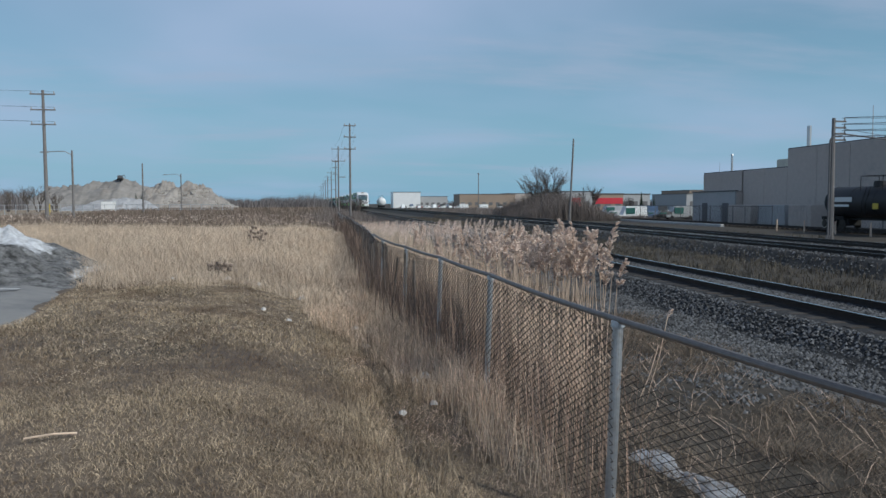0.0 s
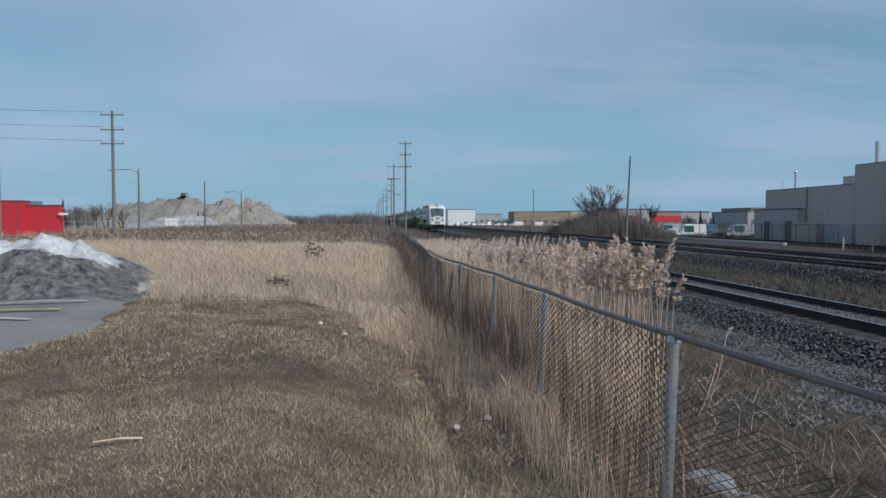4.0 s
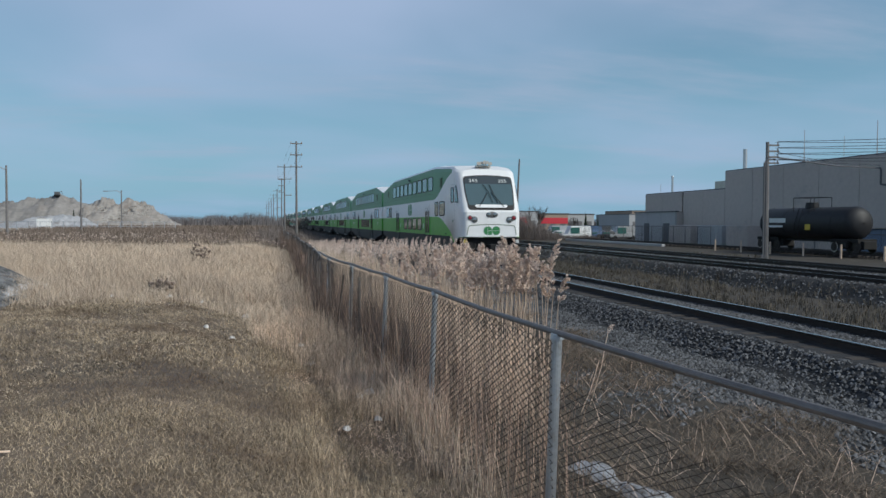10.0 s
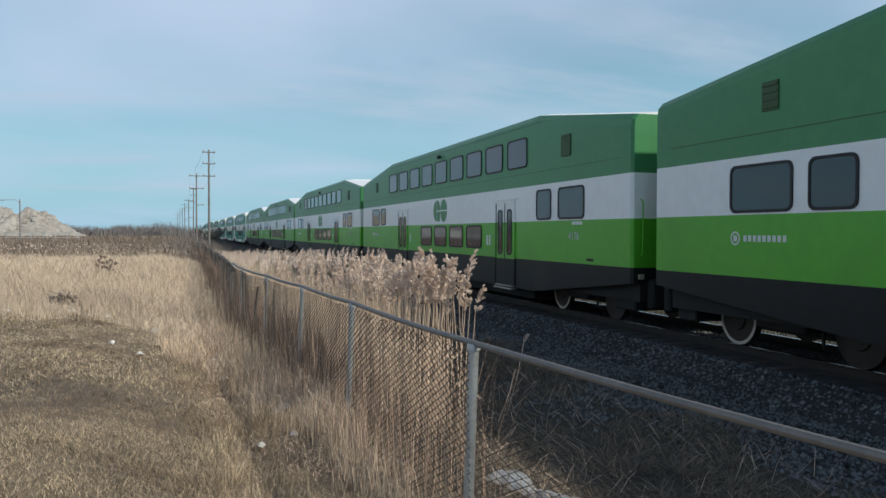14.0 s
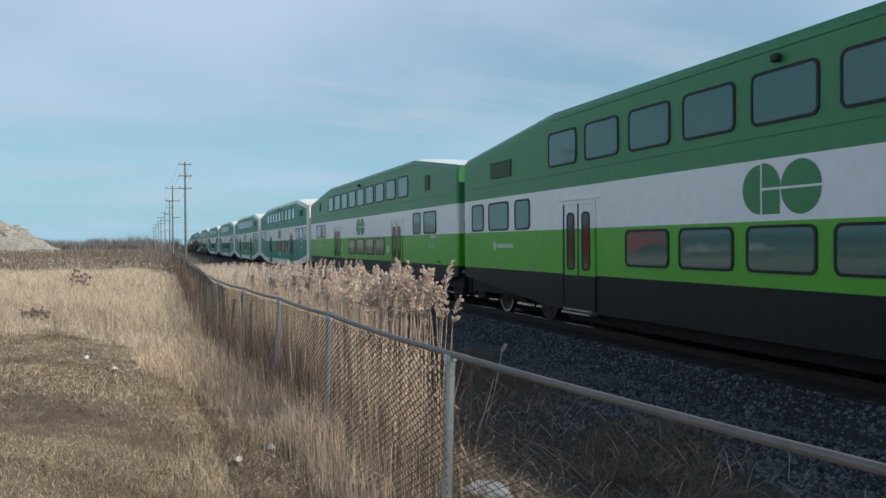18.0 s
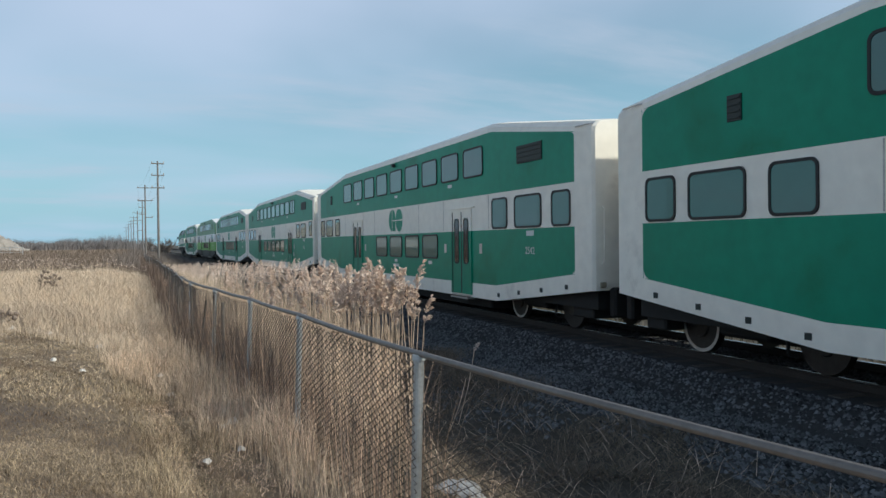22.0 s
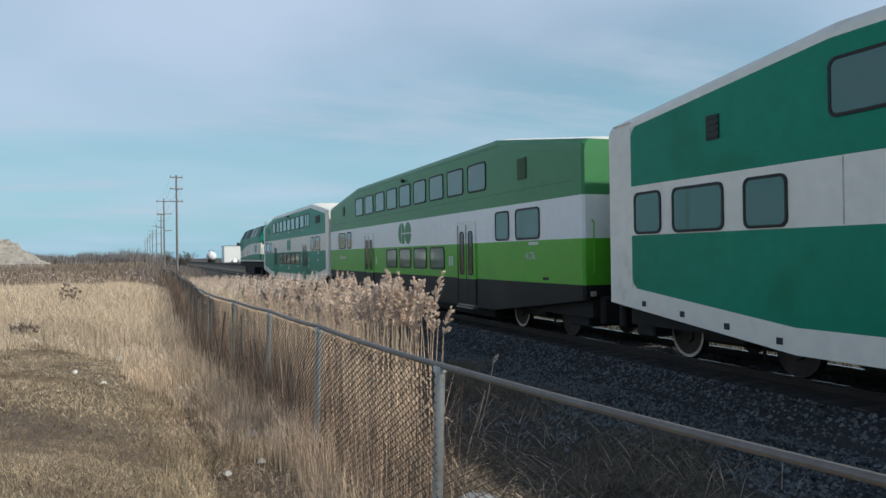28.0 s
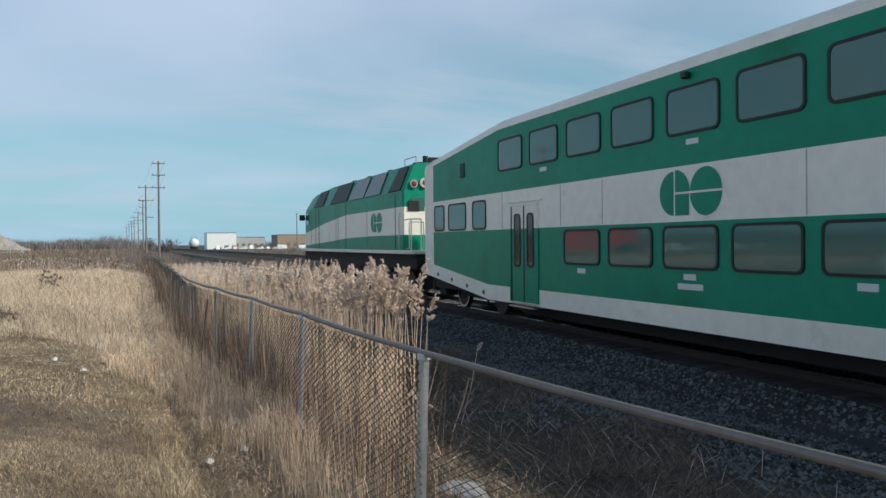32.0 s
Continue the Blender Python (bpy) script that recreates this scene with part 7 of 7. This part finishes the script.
def tank_car(at, length, r, material, label, bars):
    c = thing("tank_car", label, "tank car", "tank cars", at=at)
    sh = Geo()
    n = 24
    rows = [(-length / 2 - 0.75, 0.05), (-length / 2 - 0.66, 0.55), (-length / 2 - 0.35, 0.88), (-length / 2, 1), (length / 2, 1), (length / 2 + 0.35, 0.88), (length / 2 + 0.66, 0.55), (length / 2 + 0.75, 0.05)]
    zc = 1.05 + r
    for y, s in rows:
        sh.v += [(r * s * math.cos(2 * math.pi * k / n), y, zc + r * s * math.sin(2 * math.pi * k / n)) for k in range(n)]
    for a in range(len(rows) - 1):
        for k in range(n):
            q = (k + 1) % n
            sh.f.append((a * n + k, a * n + q, a * n + n + q, a * n + n + k)); sh.m.append(0)
    part("tank", sh, material, c, "rounded tank shell", smooth=True)
    for y in np.arange(-length / 2 + 1.5, length / 2, 3.2):
        rr = Geo()
        for k in range(n):
            a, b = 2 * math.pi * k / n, 2 * math.pi * (k + 1) / n
            rr.tube((r * 1.005 * math.cos(a), y, zc + r * 1.005 * math.sin(a)), (r * 1.005 * math.cos(b), y, zc + r * 1.005 * math.sin(b)), 0.02, sides=4, caps=False)
        part("seam_band", rr, material, c)
    part("dome", Geo().tube((0, 0, zc + r - 0.1), (0, 0, zc + r + 0.45), 0.6, 0.55, 16), material, c, "valve dome")
    for sx in (-0.9, 0.9):
        h = Geo().path([(sx, -1.4, zc + r * 0.75), (sx, -1.4, zc + r + 0.9), (sx, 1.4, zc + r + 0.9), (sx, 1.4, zc + r * 0.75)], 0.03, 5)
        part("platform_rail", h, UNDER, c, "black platform railing")
    for sy in (-1.4, 1.4):
        part("cross_rail", Geo().path([(-0.9, sy, zc + r + 0.9), (0.9, sy, zc + r + 0.9)], 0.03, 5), UNDER, c)
    for y in (0.4, -0.1):
        part("ladder_rail", Geo().path([(-r - 0.1, y, 0.9), (-r - 0.1, y, zc), (-1.0, y, zc + r)], 0.025, 5), UNDER, c)
    part("sill", Geo().box(-0.9, 0.9, -length / 2 - 1.2, -length / 2 + 2.0, 0.85, 1.15).box(-0.9, 0.9, length / 2 - 2.0, length / 2 + 1.2, 0.85, 1.15).box(-0.25, 0.25, -length / 2, length / 2, 0.85, 1.1), UNDER, c)
    for y in (-length / 2 + 0.4, length / 2 - 0.4):
        bogie(c, y, "black freight bogie")
    if bars:
        for y, z, w, hh in ((length / 2 - 2.6, zc + 0.25, 2.4, 0.42), (length / 2 - 2.4, zc - 0.3, 2.0, 0.2)):
            part("lettering", Geo().box(-0.01, 0.0, y - w / 2, y + w / 2, z - hh / 2, z + hh / 2), PRINT, c, "unreadable white lettering", at=pose(-r - 0.005, 0, 0))
        part("hazard_mark", Geo().box(-0.02, 0, -1.6, -0.9, zc - 0.6, zc - 0.1), YELLOW, c, "yellow notice", at=pose(-r, 0, 0))
    return c


yard_track_x = 47.5
siding = thing("railway_track", "rusty siding with dark ties in a yard", "railway track", "parallel railway tracks", at=(0, 0, -0.5))
for off in (-0.7535, 0.7535):
    g = Geo()
    g.box(yard_track_x + off - 0.035, yard_track_x + off + 0.035, 10, 150, -0.17, 0.0)
    part("rail", g, RAIL, siding, "rusty steel rail")
tie = Geo().box(-1.28, 1.28, -0.11, 0.11, -0.34, -0.155, bevel=0.012).mesh("tie", TIE)
for k in range(150):
    part("tie", tie, TIE, siding, at=(yard_track_x, 12 + k * 0.9, 0))
tank_car(pose(yard_track_x, 61.5, -0.5), 11.2, 1.42, TANK, "black tank car with white markings on a siding", True)
tank_car(pose(float(track_x(327, TRACKS[2])), 327, 0), 13.0, 1.6, WHITE, "white tank car far along the line", False)
for k in range(7):
    thing("marker_post", "short pale marker post beside a siding", "post", "marker posts", geo=Geo().tube((44.6, 45 + k * 4.6, -1.0), (44.6, 45 + k * 4.6, 0.25), 0.08, 0.08, 8), material=STALK)


# ---- far buildings ----
def plain_building(x0, x1, y, depth, top, material, label, wins=0, band=None, base=-1.0):
    b = thing("industrial_building", label, "building", "far industrial buildings")
    part("wall", Geo().box(x0, x1, y, y + depth, base, top), material, b)
    part("roof", Geo().box(x0 - 0.15, x1 + 0.15, y - 0.15, y + depth, top, top + 0.25), CAP, b, "dark flat roof edge")
    for k in range(wins):
        w = (x1 - x0) / wins
        a = x0 + w * (k + 0.2)
        part("window", Geo().box(a, a + w * 0.55, y - 0.06, y + 0.05, base + 1.8, base + 3.4), DARK_PANEL, b)
    if band:
        part("fascia", Geo().box(x0 + (x1 - x0) * band[0], x0 + (x1 - x0) * band[1], y - 0.12, y, top - band[3], top - band[2]), RED_WALL, b, "red fascia")
    return b


plain_building(61, 69.5, 200, 18, 4.9, PALE_WALL, "pale flat building with a red corner", 2, (0.25, 0.6, 1.6, 4.4))
plain_building(69.5, 78, 200, 18, 4.3, TAN_WALL, "low shop with a long red fascia", 3, (0.05, 0.98, 1.0, 2.6))
plain_building(80, 92, 215, 14, 4.4, PALE_WALL, "low white building with small windows", 4)
plain_building(66, 96, 400, 20, 6.6, TAN_WALL, "long tan brick industrial building", 8)
plain_building(96, 150, 420, 20, 7.2, GREY_WALL, "long grey industrial building", 9)
plain_building(35, 51, 450, 20, 8.4, WHITE, "bright white industrial shed", 0)
plain_building(52, 70, 470, 20, 6.0, PALE_WALL, "pale industrial shed with a flat roof", 5)
plain_building(160, 230, 330, 30, 7.5, TAN_WALL, "long tan industrial building", 8)
plain_building(125, 165, 260, 30, 5.0, PALE_WALL, "pale low industrial building", 6)
cab = thing("signal_cabinet", "white trackside signal cabinet", "cabinet")
part("cabinet", Geo().box(55.8, 58.2, 338, 339.5, -0.8, 1.7, bevel=0.05), WHITE, cab)
part("door", Geo().box(56.9, 56.95, 337.97, 338.0, -0.6, 1.6), CAP, cab)
# red warehouse beyond the car park
red = thing("red_warehouse", "long red clad warehouse with a teal base", "building")
part("wall", Geo().box(-47.6, -43.3, 105, 106.2, -0.6, 3.95), RED_WALL, red, "red clad end wing")
part("wall", Geo().box(-54, -47.6, 104, 106.2, -0.6, 4.5), RED_WALL, red, "red clad wall")
part("wall", Geo().box(-57.5, -54, 103, 109, -0.6, 4.85), RED_WALL, red, "red clad wall")
for x0, x1, y, z in ((-47.6, -43.3, 105, 3.95), (-54, -47.6, 104, 4.5), (-57.5, -54, 103, 4.85)):
    part("roof_trim", Geo().box(x0, x1 + 0.1, y - 0.1, 106.2, z, z + 0.12), CAP, red, "dark roof trim")
part("base_wall", Geo().box(-57.5, -54.0, 102.9, 103.0, -0.6, 1.0), TEAL_WALL, red, "teal base course")
for k in range(4):
    part("seam", Geo().box(-53 + k * 1.6, -52.96 + k * 1.6, 103.96, 104.0, -0.5, 4.4), CAP, red)
part("lamp_box", Geo().box(-43.3, -42.2, 104.6, 104.9, 2.7, 3.0), WHITE, red, "pale sign box")
thing("grey_shed", "grey shed roof behind a red warehouse", "building", geo=Geo().box(-63, -58, 132, 134, -0.6, 5.2), material=BLUE_WALL)
thing("pale_shed", "low pale shed beside spoil heaps", "building", geo=Geo().box(-60, -57.4, 212, 216, -0.6, 2.6), material=WHITE)


# ---- parked vehicles ----
def parked_car(x, y, turn, paint, van, z):
    c = thing("parked_van" if van else "parked_car", "parked " + paint[1] + (" van" if van else " car") + " in a distant yard", "van" if van else "car", "parked vehicles", at=pose(x, y, z, 0, 0, turn))
    L_, W, H = (5.4, 2.0, 2.3) if van else (4.5, 1.8, 1.45)
    g = Geo().box(-W / 2, W / 2, -L_ / 2, L_ / 2, 0.3, 0.85, bevel=0.12)
    k = len(g.v)
    front = 1.0 if van else 0.9
    for zz, a, b, w in ((0.85, -L_ / 2 + (0.1 if van else 0.5), L_ / 2 - front, W / 2 - 0.05), (H, -L_ / 2 + (0.15 if van else 1.2), L_ / 2 - front - (0.6 if van else 1.0), W / 2 - 0.2)):
        g.v += [(-w, a, zz), (w, a, zz), (w, b, zz), (-w, b, zz)]
    g.f += [(k, k + 1, k + 5, k + 4), (k + 1, k + 2, k + 6, k + 5), (k + 2, k + 3, k + 7, k + 6), (k + 3, k, k + 4, k + 7), (k + 4, k + 5, k + 6, k + 7)]
    g.m += [0] * 5
    part("body", g, paint[0], c)
    part("side_window", Geo().box(-W / 2 - 0.01, W / 2 + 0.01, -0.4, L_ / 2 - front - 0.5, 1.0, H - 0.25), GLASS, c)
    for sx in (-1, 1):
        for sy in (-1, 1):
            part("wheel", Geo().tube((sx * (W / 2 - 0.2), sy * L_ * 0.31, 0.33), (sx * (W / 2 + 0.02), sy * L_ * 0.31, 0.33), 0.33, 0.33, 14), RUBBER, c)


PAINTS = [(WHITE, "white"), (mat("silver_car", (0.45, 0.46, 0.47), 0.35, 0.3), "silver"), (mat("dark_car", (0.05, 0.055, 0.06), 0.35), "dark"), (mat("blue_car", (0.08, 0.14, 0.25), 0.35), "blue"), (mat("red_car", (0.3, 0.04, 0.04), 0.35), "red")]
for k in range(26):
    y = 395 + (k % 3) * 14
    parked_car(36 + k * 1.35 + random.uniform(-0.3, 0.3), y, random.choice((0, 90, 180)), PAINTS[(k * 7) % 5 if k % 3 else 0], k % 4 == 0, float(ground_z(50, y)))
for k in range(21):
    parked_car(50.5 + (k % 7) * 2.9 + random.uniform(-0.4, 0.4), 126 + 9 * (k // 7), 90, PAINTS[(k * 3) % 4], k % 3 == 0, -0.92)
for k in range(26):
    x, y = 62 + k * 1.9 + random.uniform(-0.5, 0.5), 318 + (k % 4) * 9
    parked_car(x, y, random.choice((0, 90, 180)), PAINTS[0 if k % 2 else (k * 3) % 4], k % 3 == 0, float(ground_z(x, y)))
for k, x in enumerate((-61, -66, -52, -72, -79)):
    parked_car(x, 98, 90, PAINTS[k % 3], False, float(ground_z(x, 98)))


# ---- spoil heaps ----
def heap_mesh(name, label, x0, x1, y0, depth, crest, material, rough, seed, base=-0.9):
    nx, ny = 110, 26
    xs, ys = np.linspace(x0, x1, nx), np.linspace(y0, y0 + depth, ny)
    gx, gy = np.meshgrid(xs, ys)
    top = np.interp(gx, [c[0] for c in crest], [c[1] for c in crest]) - base
    cross = np.clip(1 - np.abs((gy - y0 - depth / 2) / (depth / 2)) ** 1.4, 0, 1)
    nz = np.array([noise.fractal(Vector((a * 0.16 + seed, b * 0.16, 0)), 0.6, 2.1, 6) for a, b in zip(gx.ravel(), gy.ravel())]).reshape(gx.shape)
    h = top * cross * (1 + 0.10 * nz) + rough * nz * cross
    v = np.stack([gx, gy, base + np.maximum(h, -0.1)], -1).reshape(-1, 3)
    i = (np.arange(ny - 1)[:, None] * nx + np.arange(nx - 1)[None]).ravel()
    thing(name, label, "spoil heap", "spoil heaps", geo=quick_mesh(name, v, np.stack([i, i + 1, i + nx + 1, i + nx], 1), material))


heap_mesh("spoil_heap", "long pale heap of sand and soil", -124, -66, 318, 40, ((-124, 2), (-116, 8.6), (-104, 9.8), (-96, 10.4), (-90, 12.0), (-86, 12.4), (-80, 10.4), (-74, 8.6), (-66, 0)), SANDHEAP, 0.8, 3.0)
heap_mesh("spoil_heap", "jagged heap of broken concrete rubble", -80, -40, 316, 36, ((-80, 4), (-75, 8.6), (-68, 9.6), (-62, 9.8), (-56, 10.2), (-51, 8.0), (-46, 4.0), (-40, 0)), RUBBLE, 1.9, 9.0)
heap_mesh("spoil_heap", "low pale heap of snow and rubble", -80, -52, 238, 16, ((-80, 1.0), (-70, 3.2), (-62, 3.9), (-56, 2.6), (-52, 0)), mat("dusty_snow", (0.40, 0.40, 0.41), 0.9, spread=0.15, grain=0.8, blotch=0.2, dirt=(0.3, 0.28, 0.26), dirt_at=0.5, dirt_scale=0.3), 0.5, 5.0)
chunks = Geo()
for k in range(420):
    u = random.random()
    x = -78 + 36 * u
    c = float(np.interp(x, [-80, -75, -68, -62, -56, -51, -46, -40], [1, 7, 8.8, 9.6, 10.8, 7.6, 3, 0]))
    t = random.random()
    y, z = 318 + 14 * t, -0.9 + (c + 0.9) * (1 - abs(t * 14 / 18 - 0.9) ** 1.4 * 1.1)
    s = random.uniform(0.3, 0.9)
    chunks.box(x - s, x + s, y - s, y + s * 0.6, z - s * 0.4, z + s * 0.6)
tagged(new("rubble_blocks", chunks.mesh("rubble_blocks", mat("broken_concrete", (0.42, 0.385, 0.35), 0.9, spread=0.15, grain=1, blotch=0.2, island=0.9))), "broken concrete blocks on a rubble heap", "rubble", kind="stuff")
d = thing("digger", "small dark excavator on top of a spoil heap", "excavator", at=(-87.3, 336, 12.2))
part("body", Geo().box(-0.9, 0.9, -0.8, 0.8, 0.4, 1.6, bevel=0.1), CAP, d)
part("track", Geo().box(-1.0, 1.0, -1.0, 1.0, -0.3, 0.4, bevel=0.1), UNDER, d)
part("arm", Geo().path([(0.6, 0, 1.2), (1.6, 0, 1.9), (2.1, 0, 0.6)], 0.12, 6), CAP, d)

far_fence = thing("perimeter_fence", "pale chain-link perimeter fence across a field", "fence")
for k in range(26):
    part("post", Geo().tube((-66 + k * 1.9, 148, -0.9), (-66 + k * 1.9, 148, 1.9), 0.06, sides=6), GALV, far_fence)
for z in (0.2, 1.0, 1.85):
    part("rail", Geo().tube((-66, 148, z), (-18.5, 148, z), 0.04, sides=5), GALV, far_fence)
thing("yellow_post", "yellow marker post in a field", "post", geo=Geo().tube((-48, 140, -0.9), (-48, 140, 2.0), 0.09, sides=8), material=YELLOW)


# ---- bare trees, brush and the distant tree line ----
def bare_tree(x, y, height, spread_, seed, label="bare winter tree with fine spreading twigs", levels=5, r=0.16):
    rng = random.Random(seed)
    z = float(ground_z(x, y)) - 0.2
    t = thing("bare_tree", label, "tree", "bare trees", at=(x, y, z))
    trunk, limbs, twigs = Geo(), Geo(), Geo()

    def grow(p, d, l, rad, lev):
        q = p + d * l
        g = trunk if lev == 0 else limbs if lev < 3 else twigs
        g.tube(p, q, rad, rad * 0.65, 7 if lev == 0 else 5 if lev < 3 else 3, caps=False)
        if lev >= levels:
            return
        for _ in range(3 if lev < 3 else 4):
            nd = (d + Vector((rng.uniform(-1, 1), rng.uniform(-1, 1), rng.uniform(-0.25, 0.55))) * spread_).normalized()
            grow(p + d * l * rng.uniform(0.55, 1.0), nd, l * rng.uniform(0.6, 0.85), max(rad * 0.58, 0.012), lev + 1)
    for s in range(3):
        grow(Vector((rng.uniform(-0.3, 0.3), rng.uniform(-0.3, 0.3), 0)), Vector((rng.uniform(-0.3, 0.3), rng.uniform(-0.2, 0.2), 1)).normalized(), height * 0.27, r, 0)
    part("trunk", trunk, BARK, t)
    part("limb", limbs, BARK, t)
    part("crown", twigs, TWIG, t, "fine bare twigs")


bare_tree(39.0, 138, 13.5, 0.60, 5)
bare_tree(36.5, 136, 9.5, 0.65, 6)
bare_tree(41.5, 141, 8.5, 0.7, 7)
bare_tree(48.0, 139, 9.0, 0.55, 8, levels=4)
bare_tree(60.0, 150, 6.0, 0.5, 9, levels=4)
for k, (x, y, h) in enumerate(((-84, 215, 9.0), (-78, 212, 9.5), (-90, 214, 8.0), (-74, 208, 9.8), (-97, 220, 8.5), (-69, 205, 7.0), (3.5, 150, 5.0), (5.0, 165, 6.0), (2.0, 200, 6.0))):
    bare_tree(x, y, h, 0.6, 20 + k, levels=4)


def conifer(x, y, h, seed):
    rng = np.random.default_rng(seed)
    z = float(ground_z(x, y))
    t = thing("conifer", "small dark conifer standing alone", "tree", "conifers", at=(x, y, z))
    part("trunk", Geo().tube((0, 0, 0), (0, 0, h * 0.9), 0.12, 0.03, 6), BARK, t)
    n = 600
    u = rng.uniform(0.08, 1, n)
    a = rng.uniform(0, 2 * np.pi, n)
    r = (1 - u) * h * 0.26 * rng.uniform(0.4, 1.1, n) + 0.05
    b = np.stack([np.zeros(n), np.zeros(n), u * h], 1)
    tip = np.stack([np.cos(a) * r, np.sin(a) * r, u * h - 0.12 * h * (1 - u)], 1)
    s = np.stack([-np.sin(a), np.cos(a), np.zeros(n)], 1) * 0.09 * h / 5
    v = np.stack([b, (b + tip) / 2 + s, tip, (b + tip) / 2 - s], 1).reshape(-1, 3)
    k = np.arange(n)[:, None] * 4
    part("crown", quick_mesh("crown", v, np.concatenate([k, k + 1, k + 2, k + 3], 1), CONIFER), CONIFER, t)


for k, (x, y, h) in enumerate(((-72.5, 300, 6.2), (-71, 302, 5.0), (-69.8, 300, 5.6), (59, 142, 5.0), (62, 143, 4.2), (-88, 190, 7.0), (-80, 196, 7.4))):
    conifer(x, y, h, k)


def brush(name, label, n, x0, x1, y0, y1, hfun, width, keep=None, material=None):
    x, y = clumped(n, x0, x1, y0, y1, 8, (y1 - y0) * 0.004 + 0.35, keep)
    stuff(name, label, "brush", blades(name, on_land(x, y), hfun(x, y), width, 0.45, material or TWIG, RNG))


brush("bare_brush", "dark leafless brush beside the tracks", 30000, 31, 52, 118, 150, lambda x, y: 0.6 + 3.9 * np.clip(1.15 - np.abs(x - 37.5) / 7.0, 0, 1) + 0.7 * patchy(x, y, 0.4, 1.0), 0.035)
brush("bare_brush", "dark leafless brush at the end of the fence", 9000, -1.5, 5.0, 62, 190, lambda x, y: 1.0 + 1.1 * patchy(x, y, 0.15, 2.0), 0.04, lambda a, b: a < track_x(b) - 3.6)
brush("bare_brush", "dark leafless brush beside the tracks", 7000, 30, 75, 150, 300, lambda x, y: 1.0 + 1.0 * patchy(x, y, 0.2, 3.0), 0.08)
brush("tree_line", "far leafless tree line on the horizon", 14000, -160, 6, 380, 430, lambda x, y: 3.0 + 5.5 * patchy(x, y, 0.07, 1.0), 0.22, material=HAZED_TWIG)
brush("tree_line", "far leafless tree line on the horizon", 9000, 60, 420, 470, 540, lambda x, y: 4.0 + 5.0 * patchy(x, y, 0.05, 2.0), 0.3, material=HAZED_TWIG)
brush("tree_line", "far leafless tree line on the horizon", 9000, -420, -100, 200, 420, lambda x, y: 5.0 + 4.0 * patchy(x, y, 0.06, 4.0), 0.25, lambda a, b: a < -0.37 * b, material=HAZED_TWIG)
brush("tree_line", "far leafless tree line behind the car park", 6000, -300, 300, -260, -200, lambda x, y: 6.0 + 4.0 * patchy(x, y, 0.06, 4.0), 0.4, material=HAZED_TWIG)


# ---- what moves ----
def rail_pose(q, a=3.35, b=22.55):
    """Pose of a carriage whose leading end lies q metres ahead along the line, carried by its two bogies."""
    ya, yb = q + a, q + b
    xa, xb = float(track_x(ya)), float(track_x(yb))
    turn = math.atan2(xb - xa, yb - ya)
    return pose(xa - math.sin(turn) * a, ya - math.cos(turn) * a, 0, 0, 0, -math.degrees(turn))


# small differences in the couplings
SLACK = {5: -0.24, 6: -0.12, 9: -0.12, 11: -0.12}


def motions():
    for k, coach in enumerate(coaches):
        walk(coach, [(t, rail_pose(s + FIRST + PITCH * (k - 1) + SLACK.get(k, 0.0))) for t, s in TRAVEL])
    walk(engine, [(t, rail_pose(s + FIRST + PITCH * 11, 3.9, 16.0)) for t, s in TRAVEL])


motions()
